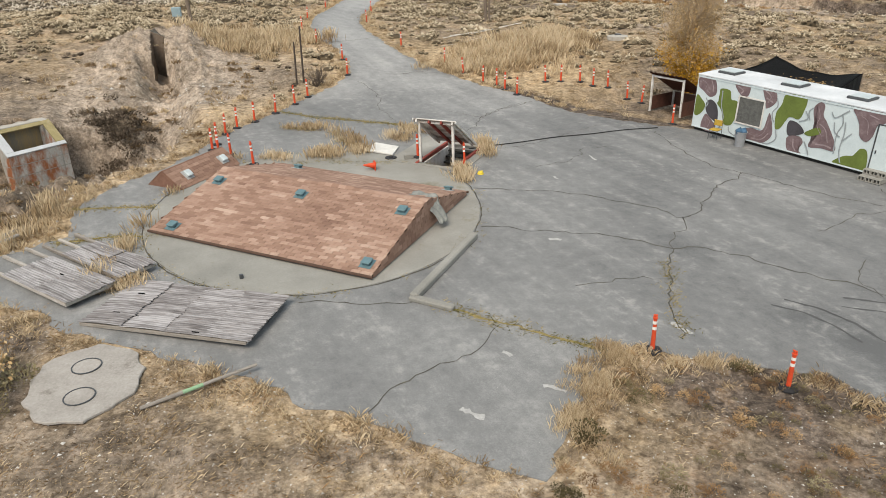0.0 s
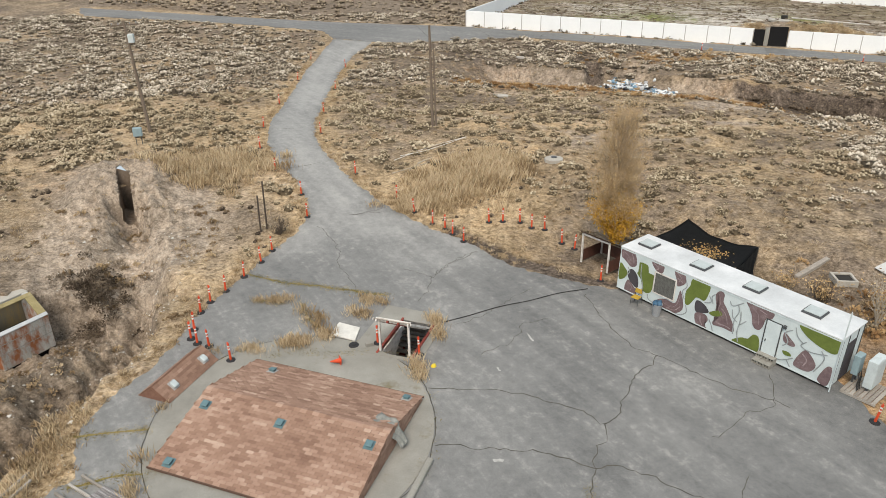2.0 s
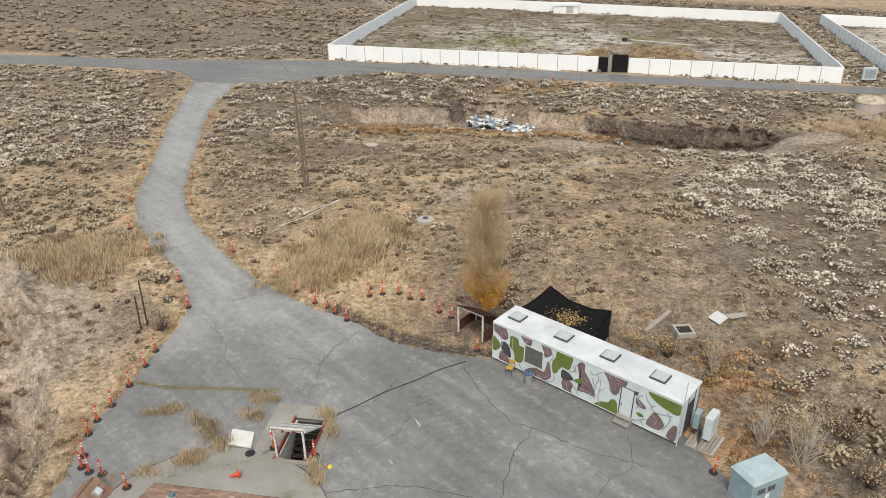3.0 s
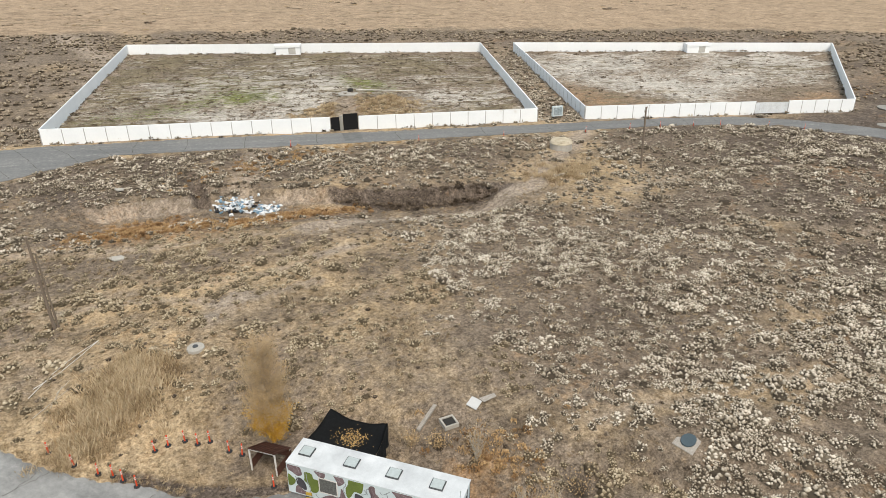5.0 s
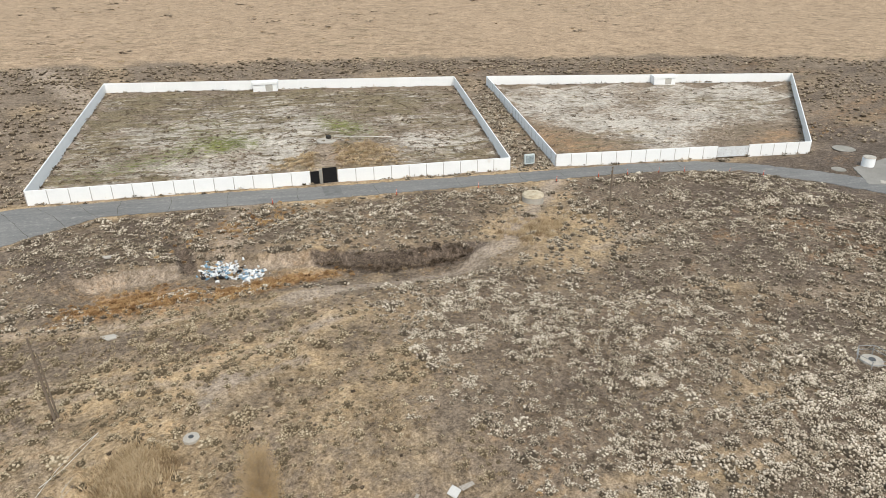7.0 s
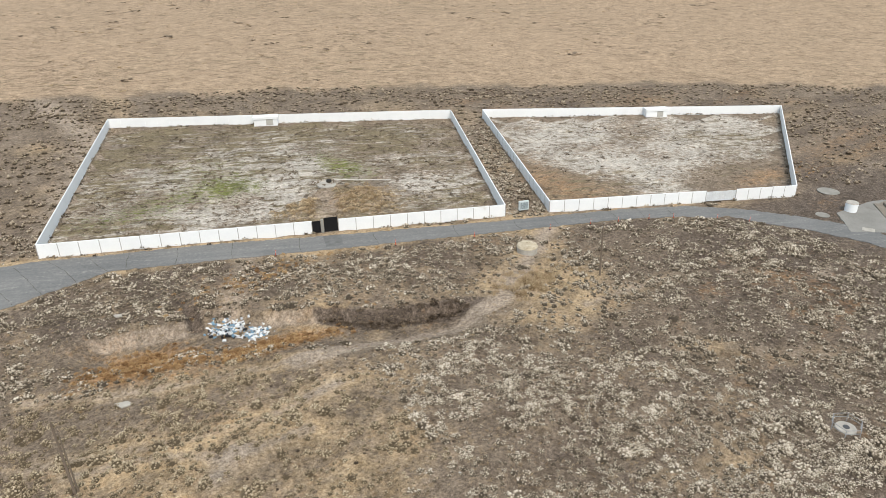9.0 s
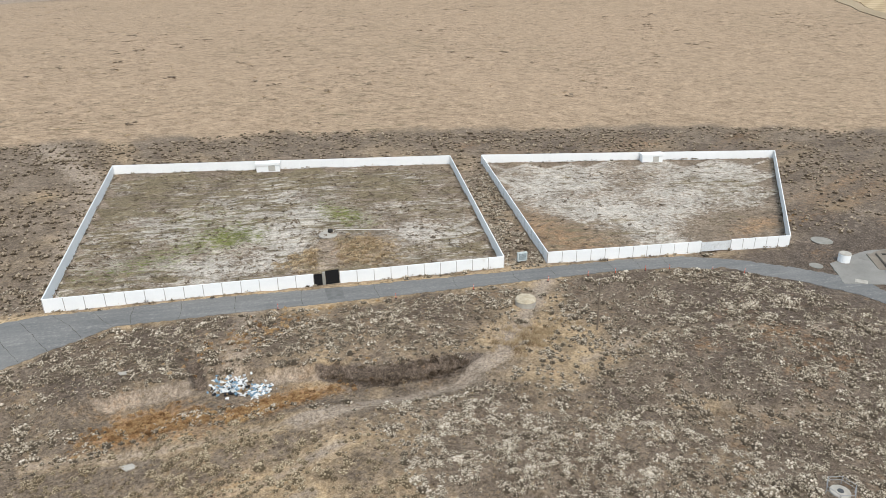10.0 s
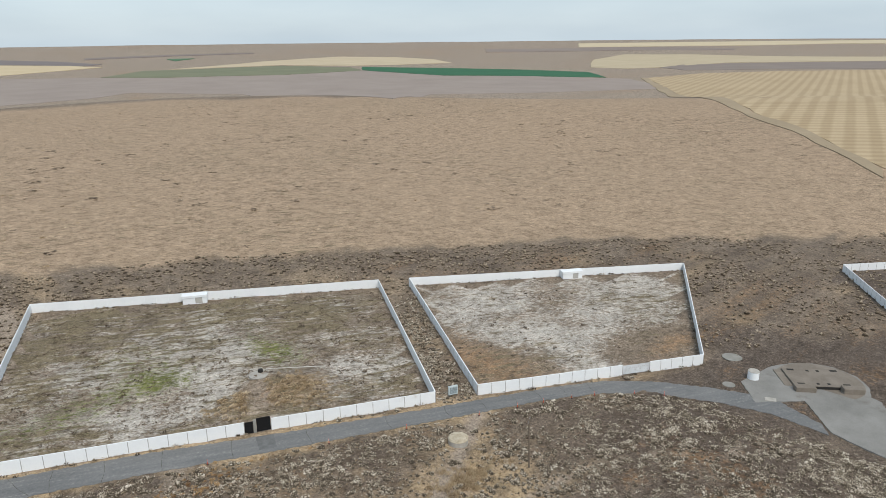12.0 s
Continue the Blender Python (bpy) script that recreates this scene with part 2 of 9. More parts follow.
def relief(x, y):
    """Ditch, trench, spoil heaps, the cut bank and small humps, on top of level()."""
    x, y = np.asarray(x, float), np.asarray(y, float)
    d, u = line_distance(x, y, DITCH)
    d = d + 0.45 * wave(x, y, 1.5, 1) * smooth(0.4, 1.5, d)
    west = x < np.interp(-y, [-p[1] for p in DITCH], [p[0] for p in DITCH])
    deep = 0.9 + 3.3 * smooth(0.0, 0.22, u)
    flank = np.where(west, 1 - np.clip((d - 0.4) / 5.2, 0, 1), 1 - np.clip((d - 0.3) / 2.0, 0, 1))
    z = -deep * flank * (1 - 0.16 * rill(x, y, 0.9, 3) - 0.16 * fuzz(x, y, 1.3, 9, 4))
    hollow = line_distance(x, y, ((-22.6, 29.0), (-20.2, 31.8), (-18.4, 35.4)))[0]
    hollow = np.minimum(hollow, line_distance(x, y, ((-22.2, 32.0), (-25.6, 34.2)))[0] + 0.55) + 0.25 * wave(x, y, 1.1, 6)
    ledge = 0.25 * fuzz(x, y, 1.1, 7) + 0.3 * rill(x, y, 0.7, 5)
    z = np.minimum(z, (-3.4 + ledge) * (1 - smooth(1.7, 2.5, hollow)))
    d, u = line_distance(x, y, TRENCH)
    heap = np.exp(-(np.maximum(d - 1.6, 0) / 2.2) ** 2) * (1 - 0.75 * smooth(0.75, 1.0, u))
    gully = (1 - smooth(0.25, 1.7, d + 0.2 * fuzz(x, y, 0.9, 6))) * (1 - smooth(46.3, 47.2, y)) * smooth(41.5, 44.0, y)
    z = z + heap * (1.5 + 0.5 * fuzz(x, y, 2.2, 4, 4) - 0.6 * rill(x, y, 1.0, 8))
    z = z - 2.3 * gully * (0.4 + 0.6 * smooth(42.0, 45.5, y))
    d, u = line_distance(x, y, CUT)
    ends = smooth(0.0, 0.08, u) * (1 - smooth(0.88, 1.0, u))
    north = y > np.interp(x, [p[0] for p in CUT], [p[1] for p in CUT])
    tip = blob(x, y, 30.6, 86.5, 3.0, 8)
    edge = d + 0.5 * fuzz(x, y, 2.4, 2) * smooth(36, 44, x) + 0.15 * fuzz(x, y, 1.2, 5)
    z = z - (1.6 + 0.4 * smooth(36, 50, x)) * ends * np.where(north, 1 - smooth(0.0, 0.4 + 5.5 * tip, edge), 1 - smooth(3.0, 11.0, d)) * (1 - 0.10 * rill(x, y, 1.1, 4))
    # a notch in the bank beside the rubbish, pale heaps and a hollow near the poplar, the mound of the west yard with its ramp
    z = z - 1.5 * (1 - smooth(0.4, 1.2, line_distance(x, y, ((26.2, 88.2), (27.0, 90.6)))[0]))
    z = z + 0.55 * blob(x, y, 19.0, 58.8, 2.2, 1.6) + 0.5 * blob(x, y, 15.4, 56.2, 1.6, 1.2) - 1.1 * blob(x, y, 16.4, 50.6, 0.9, 1.8)
    mound = np.maximum(blob(x, y, 67.0, 117.5, 5.0, 4.5), 0.85 * np.maximum(blob(x, y, 59.5, 112.0, 4.5, 3.2), blob(x, y, 71.5, 111.5, 6.5, 4.0)))
    ramp = np.exp(-(line_distance(x, y, ((57.2, 103.8), (62.3, 111.1), (65.0, 115.0)))[0] / 1.5) ** 2) * (y < 116.5)
    z = z + 1.5 * mound * (1 - 0.6 * ramp) + 0.22 * mound * fuzz(x, y, 1.6, 3)
    far = 1 - smooth(150, 300, np.hypot(x, y))
    z = z + far * (0.13 * fuzz(x, y, 2.6, 1) + 0.20 * fuzz(x, y, 9.0, 2)) * (0.35 + 0.65 * smooth(0, 1, np.abs(x + 3) / 14))
    return z


def inside(x, y, poly):
    x, y = np.asarray(x, float), np.asarray(y, float)
    hit = np.zeros(x.shape, bool)
    j = len(poly) - 1
    for i in range(len(poly)):
        (xi, yi), (xj, yj) = poly[i], poly[j]
        if yi != yj:
            hit ^= ((yi > y) != (yj > y)) & (x < (xj - xi) * (y - yi) / (yj - yi) + xi)
        j = i
    return hit


def edge_distance(x, y, poly):
    return line_distance(x, y, list(poly) + [poly[0]])[0]


PAD = ((-9.6, 15.5), (-6.2, 14.2), (-4.5, 13.5), (-3.0, 12.5), (-1.5, 11.95), (0.1, 11.0), (1.8, 10.25), (2.9, 12.3), (4.0, 14.4), (4.75, 14.9), (6.0, 14.3), (7.3, 13.95),
       (8.9, 13.7), (9.7, 12.6), (12.5, 10.5), (16.5, 9.5), (20.5, 12.5), (21.3, 17.0), (20.4, 21.5), (20.2, 25.6), (14.2, 34.2), (12.2, 34.6), (10.0, 35.9), (8.3, 36.8), (6.85, 38.1), (5.4, 40.1),
       (4.4, 41.3), (2.5, 42.9), (0.5, 45.2), (-1.1, 47.4), (-2.7, 50.2), (-4.0, 53.0), (-5.6, 57.2), (-6.4, 61.0), (-6.7, 65.0), (-6.5, 71.0), (-6.2, 77.0), (-5.6, 88.0),
       (-4.4, 98.8), (-2.9, 103.4), (-1.7, 107.9), (-7.5, 110.6), (-8.6, 102.8), (-9.8, 90.0), (-10.4, 73.6), (-10.9, 65.0), (-10.3, 59.0), (-8.4, 53.0), (-6.9, 50.5), (-5.9, 47.0), (-5.7, 45.0), (-6.3, 42.6),
       (-7.5, 40.5), (-8.8, 37.3), (-9.5, 35.6), (-10.5, 33.0), (-10.8, 30.8), (-11.5, 28.5), (-12.7, 26.1), (-13.2, 23.8), (-12.4, 21.4), (-14.2, 19.2), (-13.6, 17.2), (-11.0, 16.6))
ROAD_N = ((-56.0, 142.8), (-24.5, 130.2), (-7.9, 124.3), (3.5, 121.8), (12.3, 120.0), (23.3, 115.1), (37.0, 109.3), (57.2, 98.9), (84.2, 85.8), (97.2, 80.0), (107.4, 75.3), (118.5, 68.9), (126.1, 61.1), (131.5, 52.3), (134.6, 46.0), (136.2, 39.8), (132.2, 29.9))
ROAD_S = ((129.1, 28.1), (129.8, 38.5), (126.9, 47.7), (121.3, 58.2), (113.8, 65.9), (103.2, 72.2), (93.0, 76.8), (80.5, 82.4), (53.9, 94.2), (34.4, 103.3), (21.5, 109.1), (3.6, 106.7), (-1.7, 107.9), (-7.5, 110.9), (-9.6, 116.9), (-23.9, 123.9), (-53.3, 135.1))
ROAD = ROAD_N + ROAD_S
EAST_APRON = ((132.1, 42.4), (139.4, 48.2), (146.0, 47.5), (152.3, 46.4), (157.0, 43.8), (160.0, 40.5), (161.2, 36.5), (159.6, 31.5), (155.6, 28.0), (151.0, 26.5), (148.0, 20.0), (144.0, 8.0), (126.0, 12.0), (130.2, 27.9), (140.0, 35.7))


UX, UY = Vector((0.914, -0.405)), Vector((0.405, 0.914))


def yard(px, py, ox=-0.95, oy=29.0):
    """A place from metres along and across the roof's own axes, from the stairwell's front corner."""
    return (ox + UX.x * px + UY.x * py, oy + UX.y * px + UY.y * py)


WELL = tuple(yard(a, b) for a, b in ((0, 0), (1.65, 0), (1.65, 3.2), (0, 3.2)))


VAULT_PIT = tuple((-21.05 + 0.581 * a - 0.814 * b, 33.18 + 0.814 * a + 0.581 * b) for a, b in ((0.1, 0.1), (3.0, 0.1), (3.0, 1.9), (0.1, 1.9)))


def levelled(x, y):
    """The finished ground: relief dies out on and round the paved parts, where the soil lies a little under the paving."""
    z0, r = level(x, y), relief(x, y)
    near = np.minimum(np.minimum(edge_distance(x, y, PAD), edge_distance(x, y, ROAD)), edge_distance(x, y, EAST_APRON))
    on = inside(x, y, PAD) | inside(x, y, ROAD) | inside(x, y, EAST_APRON)
    keep = np.where(on, 0.0, smooth(0.0, 1.6, near))
    well = inside(x, y, WELL) | (edge_distance(x, y, WELL) < 0.75)
    vault = inside(x, y, VAULT_PIT)
    z0 = np.where(vault, -2.9, z0)
    r = np.where(vault, 0.0, r)
    return z0 + r * keep - np.where(on, 0.10 * smooth(0, 0.5, near), 0.012) - 3.0 * well


def steps(lo, hi, step, out, grow=1.16):
    inner = list(np.arange(lo, hi + 1e-6, step))
    s, a, b = step, [], []
    while (b[-1] if b else hi) < out:
        s *= grow
        b.append((b[-1] if b else hi) + s)
    s = step
    while (a[-1] if a else lo) > -out:
        s *= grow
        a.append((a[-1] if a else lo) - s)
    return np.array(a[::-1] + inner + b)


def mesh_from(name, verts, faces, mats, smooth_shade=True, index=None):
    me = bpy.data.meshes.new(name)
    me.from_pydata([tuple(v) for v in verts], [], [tuple(f) for f in faces])
    for m in mats if isinstance(mats, (list, tuple)) else [mats]:
        me.materials.append(m)
    if smooth_shade:
        me.polygons.foreach_set("use_smooth", [True] * len(me.polygons))
    if index is not None:
        me.polygons.foreach_set("material_index", index)
    me.update()
    return me


def float_attribute(me, name, values):
    at = me.attributes.new(name, "FLOAT", "POINT")
    at.data.foreach_set("value", np.asarray(values, np.float32))


GX, GY = steps(-34, 62, 0.42, 4980, 1.12), steps(-4, 104, 0.42, 4980, 1.12)
GX, GY = np.union1d(GX, np.arange(-21, -13, 0.125)), np.union1d(GY, np.arange(24, 53, 0.25))
gx, gy = np.meshgrid(GX, GY)
gz = levelled(gx, gy)
nx, ny = len(GX), len(GY)
ids = np.arange(nx * ny).reshape(ny, nx)
quads = np.stack([ids[:-1, :-1], ids[:-1, 1:], ids[1:, 1:], ids[1:, :-1]], -1).reshape(-1, 4)


def soil_material():
    """Bare dirt, straw and rust-coloured weeds; how much of each stands in the attributes bare, straw and rust."""
    m = bpy.data.materials.new("dry_ground")
    m.use_nodes = True
    nt = m.node_tree
    bsdf = nt.nodes["Principled BSDF"]
    geo = nt.nodes.new("ShaderNodeNewGeometry")

    def noise_node(scale, detail=6, rough=0.65):
        n = nt.nodes.new("ShaderNodeTexNoise")
        n.inputs["Scale"].default_value, n.inputs["Detail"].default_value, n.inputs["Roughness"].default_value = scale, detail, rough
        nt.links.new(geo.outputs["Position"], n.inputs["Vector"])
        return n.outputs[0]

    def ramp(source, stops):
        r = nt.nodes.new("ShaderNodeValToRGB")
        for i, (p, c) in enumerate(stops):
            e = r.color_ramp.elements[i] if i < 2 else r.color_ramp.elements.new(p)
            e.position, e.color = p, (*c, 1)
        nt.links.new(source, r.inputs[0])
        return r.outputs[0]

    def mix(fac, a, b):
        n = nt.nodes.new("ShaderNodeMix")
        n.data_type = "RGBA"
        nt.links.new(fac, n.inputs[0])
        nt.links.new(a, n.inputs[6])
        nt.links.new(b, n.inputs[7])
        return n.outputs[2]

    def amount(name, noise_out, width=0.22):
        at = nt.nodes.new("ShaderNodeAttribute")
        at.attribute_name = name
        a = nt.nodes.new("ShaderNodeMath")
        a.operation = "ADD"
        nt.links.new(at.outputs["Fac"], a.inputs[0])
        nt.links.new(noise_out, a.inputs[1])
        r = nt.nodes.new("ShaderNodeMapRange")
        r.inputs[1].default_value, r.inputs[2].default_value = 1.0 - width, 1.0 + width
        nt.links.new(a.outputs[0], r.inputs[0])
        return r.outputs[0]

    def dragged(scale, along, across):
        mp = nt.nodes.new("ShaderNodeMapping")
        mp.vector_type = "TEXTURE"
        mp.inputs["Rotation"].default_value = (0, 0, radians(-25))
        mp.inputs["Scale"].default_value = (along, across, 1)
        nt.links.new(geo.outputs["Position"], mp.inputs[0])
        n = nt.nodes.new("ShaderNodeTexNoise")
        n.inputs["Scale"].default_value, n.inputs["Detail"].default_value, n.inputs["Roughness"].default_value = scale, 8, 0.76
        nt.links.new(mp.outputs[0], n.inputs["Vector"])
        return n.outputs[0]

    drag = dragged(1.5, 3.2, 1.0)
    furrow = dragged(0.55, 4.5, 1.0)
    grain, mid, wide = noise_node(7.0, 5, 0.75), noise_node(0.9, 8, 0.74), noise_node(0.16, 6, 0.6)
    both = nt.nodes.new("ShaderNodeMix")
    both.inputs[0].default_value = 0.5
    nt.links.new(grain, both.inputs[2])
    nt.links.new(noise_node(1.7, 6, 0.85), both.inputs[3])
    fine = nt.nodes.new("ShaderNodeMapRange")  # spread the noise over the whole ramp
    fine.inputs[1].default_value, fine.inputs[2].default_value, fine.inputs[3].default_value, fine.inputs[4].default_value = 0.38, 0.62, 0.24, 0.78
    nt.links.new(both.outputs[0], fine.inputs[0])
    fine = fine.outputs[0]
    grass = ramp(fine, ((0.25, (0.085, 0.065, 0.047)), (0.5, (0.172, 0.135, 0.102)), (0.75, (0.30, 0.243, 0.19))))
    straw = ramp(fine, ((0.25, (0.21, 0.15, 0.09)), (0.5, (0.39, 0.29, 0.18)), (0.75, (0.58, 0.455, 0.305))))
    stalks = ramp(drag, ((0.36, (0.235, 0.17, 0.113)), (0.5, (0.385, 0.286, 0.198)), (0.64, (0.485, 0.372, 0.268))))
    dirt = ramp(fine, ((0.25, (0.18, 0.142, 0.108)), (0.5, (0.31, 0.253, 0.20)), (0.75, (0.47, 0.40, 0.33))))
    rust = ramp(fine, ((0.25, (0.16, 0.085, 0.04)), (0.5, (0.33, 0.185, 0.085)), (0.75, (0.49, 0.315, 0.17))))
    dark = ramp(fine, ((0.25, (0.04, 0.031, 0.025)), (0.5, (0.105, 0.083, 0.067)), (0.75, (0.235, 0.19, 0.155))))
    pale = ramp(fine, ((0.25, (0.30, 0.265, 0.22)), (0.5, (0.47, 0.435, 0.385)), (0.75, (0.64, 0.61, 0.565))))
    weedy = ramp(fine, ((0.25, (0.10, 0.083, 0.05)), (0.5, (0.185, 0.15, 0.095)), (0.75, (0.31, 0.26, 0.18))))
    green = ramp(fine, ((0.3, (0.085, 0.10, 0.03)), (0.7, (0.22, 0.225, 0.08))))
    c = grass
    c = mix(amount("straw", mid), c, straw)
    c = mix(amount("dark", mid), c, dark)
    c = mix(amount("bare", mid), c, dirt)
    c = mix(amount("rust", mid), c, rust)
    c = mix(amount("stalks", mid), c, stalks)
    tufted = nt.nodes.new("ShaderNodeMix")
    tufted.inputs[0].default_value = 0.5
    nt.links.new(drag, tufted.inputs[2])
    nt.links.new(noise_node(0.8, 7, 0.8), tufted.inputs[3])
    tufted = tufted.outputs[0]
    c = mix(amount("pale", tufted, 0.045), c, pale)
    c = mix(amount("weedy", furrow, 0.05), c, weedy)
    c = mix(amount("green", tufted, 0.04), c, green)
    shade = ramp(wide, ((0.36, (0.82, 0.81, 0.80)), (0.5, (1.0, 1.0, 1.0)), (0.64, (1.10, 1.09, 1.08))))
    grit = ramp(noise_node(2.6, 7, 0.82), ((0.36, (0.42, 0.40, 0.38)), (0.48, (0.96, 0.96, 0.96)), (0.64, (1.34, 1.32, 1.29))))
    speckle = ramp(noise_node(0.42, 6, 0.85), ((0.38, (0.70, 0.69, 0.67)), (0.5, (0.99, 0.99, 0.99)), (0.62, (1.14, 1.13, 1.12))))
    for layer in (shade, grit, speckle):
        n = nt.nodes.new("ShaderNodeMix")
        n.data_type, n.blend_type = "RGBA", "MULTIPLY"
        n.inputs[0].default_value = 1.0
        nt.links.new(c, n.inputs[6])
        nt.links.new(layer, n.inputs[7])
        c = n.outputs[2]
    nt.links.new(c, bsdf.inputs["Base Color"])
    bsdf.inputs["Roughness"].default_value = 0.97
    bsdf.inputs["Specular IOR Level"].default_value = 0.15
    bp = nt.nodes.new("ShaderNodeBump")
    bp.inputs["Strength"].default_value, bp.inputs["Distance"].default_value = 0.9, 0.12
    nt.links.new(mid, bp.inputs["Height"])
    bp2 = nt.nodes.new("ShaderNodeBump")
    bp2.inputs["Strength"].default_value, bp2.inputs["Distance"].default_value = 0.7, 0.03
    nt.links.new(fine, bp2.inputs["Height"])
    nt.links.new(bp.outputs[0], bp2.inputs["Normal"])
    nt.links.new(bp2.outputs[0], bsdf.inputs["Normal"])
    return m


SOIL = soil_material()
YARD_A = ((13.8, 121.0), (86.6, 86.9), (124.6, 147.7), (46.5, 193.5))
YARD_B = ((94.8, 83.1), (141.9, 57.8), (206.6, 93.8), (132.2, 142.8))


TRACK = ((33, 69.6), (41.4, 68.6), (49.4, 66.0), (55.5, 64.6), (63.9, 65.2), (70.7, 67.8), (78.5, 72.0), (87.5, 77.5))


def cover(x, y):
    """How much straw, bare dirt, rusty weeds and so on grows at each place (about 0 to 1; 0.5 is half covered)."""
    d_ditch, u_ditch = line_distance(x, y, DITCH)
    d_trench = line_distance(x, y, TRENCH)[0]
    d_cut, u_cut = line_distance(x, y, CUT)
    d_track = line_distance(x, y, TRACK)[0]
    s = 0.4195 * x + 0.9078 * y
    paths = (((0.8, 70.4), (6.8, 67.8), (16.9, 64.0), (25.7, 62.1), (34.9, 62.8)), ((4, 66.5), (12, 63.5), (20, 58.5), (27, 57.5)), ((73.1, 56.0), (90.5, 53.7), (103.0, 46.6), (115.9, 33.4)), ((33, 26), (46.5, 21.4), (53.7, 17.5), (61.4, 12.6)), ((75.9, 40.6), (82.9, 32.0), (91.5, 24.1)), ((3.4, 82.5), (10.6, 78.5), (18, 75), (28, 71.5), (36, 70)))
    d_paths = np.min([line_distance(x, y, p)[0] for p in paths], 0)
    edge = np.minimum(edge_distance(x, y, PAD), edge_distance(x, y, ROAD))
    north = y > np.interp(x, [p[0] for p in CUT], [p[1] for p in CUT])
    bank = np.exp(-(np.maximum(d_cut - np.where(north, 0.0, 0.5), 0) / 0.8) ** 2)
    slope = 1 - smooth(108, 114, s)
    straw = 0.25 + 0.5 * np.exp(-(edge / 2.0) ** 2) + 0.42 * blob(x, y, 5.5, 50, 5, 4) + 0.5 * blob(x, y, -13, 52, 5, 6) + 0.5 * blob(x, y, 80, 72, 14, 6) + 0.35 * blob(x, y, 71, 58, 8, 5) + 0.4 * blob(x, y, 33, 94, 3, 5) + 0.4 * blob(x, y, 38, 78, 6, 2.5) + 0.20 * fuzz(x, y, 13, 3) + 0.12 * fuzz(x, y, 4, 5) + 0.45 * blob(x, y, 76, 62, 9, 7) + 0.4 * np.exp(-(d_paths / 1.6) ** 2) + 0.28 * blob(x, y, 6, 47.5, 7, 4) + slope * ((0.17 * (1 - smooth(18, 50, x)) * (1 - smooth(62, 84, y)) + 0.05 * blob(x, y, 0, 56, 26, 12)) * smooth(38, 46, y) + 0.16 * (x < -11))
    straw = straw + 0.3 * np.exp(-((d_ditch - 3.2) / 1.2) ** 2) * (x > -17)
    reach = s + 16 * smooth(90, 230, x) + 32 * smooth(215, 300, x)
    field = smooth(224, 238, reach + 5 * fuzz(x, y, 20, 1) + 3 * fuzz(x, y, 5, 4)) * (1 - smooth(900, 950, np.hypot(x, y)))
    bare = 0.30 + 0.75 * np.exp(-((d_trench - 2) / 3.4) ** 2) + 0.12 * np.exp(-(d_ditch / 6.0) ** 2) + 0.75 * np.exp(-(d_track / 1.5) ** 2) + 0.42 * np.exp(-(d_paths / 1.0) ** 2) + 0.6 * bank * smooth(11, 15, x) * (1 - smooth(25, 27, x)) + 0.5 * bank * smooth(31, 33, x) * (1 - smooth(40, 42, x)) + 0.6 * blob(x, y, 19.0, 58.8, 2.0, 1.5) + 0.6 * blob(x, y, 15.4, 56.2, 1.6, 1.2) + 0.35 * blob(x, y, 70, 64, 5, 6) + 0.25 * blob(x, y, 3, 9, 8, 2.5) + 0.08 * (1 - smooth(12, 15, y)) * (x > -6) + 0.12 * wave(x, y, 10, 7)
    bare = bare + 0.45 * np.exp(-(line_distance(x, y, ((31, 87), (35, 93), (42, 102)))[0] / 2.2) ** 2) + 0.2 * blob(x, y, 16.5, 58, 3.5, 2.5) + 0.55 * np.exp(-(line_distance(x, y, ((19, 132), (31, 160), (40, 182), (39, 233)))[0] / 3.5) ** 2)
    bare = bare - 0.12 * slope * smooth(-12, 10, x)
    rust = 0.14 + 0.10 * smooth(100, 140, x) * (1 - field) + 0.14 * fuzz(x, y, 6, 8) + 0.22 * blob(x, y, 100, 40, 14, 12) * slope + 0.25 * blob(x, y, 25, 29, 4, 4) + 0.06 * blob(x, y, 9, 12, 4, 2.5) + 0.8 * blob(x, y, 17, 82.5, 7, 3.6) + 0.7 * blob(x, y, 29.5, 76.8, 8, 2.4) + 0.35 * blob(x, y, 38, 75, 6, 2.0) + 0.35 * blob(x, y, 19, 22, 5, 8) + 0.3 * blob(x, y, 76, 80, 6, 3) - 0.3 * field
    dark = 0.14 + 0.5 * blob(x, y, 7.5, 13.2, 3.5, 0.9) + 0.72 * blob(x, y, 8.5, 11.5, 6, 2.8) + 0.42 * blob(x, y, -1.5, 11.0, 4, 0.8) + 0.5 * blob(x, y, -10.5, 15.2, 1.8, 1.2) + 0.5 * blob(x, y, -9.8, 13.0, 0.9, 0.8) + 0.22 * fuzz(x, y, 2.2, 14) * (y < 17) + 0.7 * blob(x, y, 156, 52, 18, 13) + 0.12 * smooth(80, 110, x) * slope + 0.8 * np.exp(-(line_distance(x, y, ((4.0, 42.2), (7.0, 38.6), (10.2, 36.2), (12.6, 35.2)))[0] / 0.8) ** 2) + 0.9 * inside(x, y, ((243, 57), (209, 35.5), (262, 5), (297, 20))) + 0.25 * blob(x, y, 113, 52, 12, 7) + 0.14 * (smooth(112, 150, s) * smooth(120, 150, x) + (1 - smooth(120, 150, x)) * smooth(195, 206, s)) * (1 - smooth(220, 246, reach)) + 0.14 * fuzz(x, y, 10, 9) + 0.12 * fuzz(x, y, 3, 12)
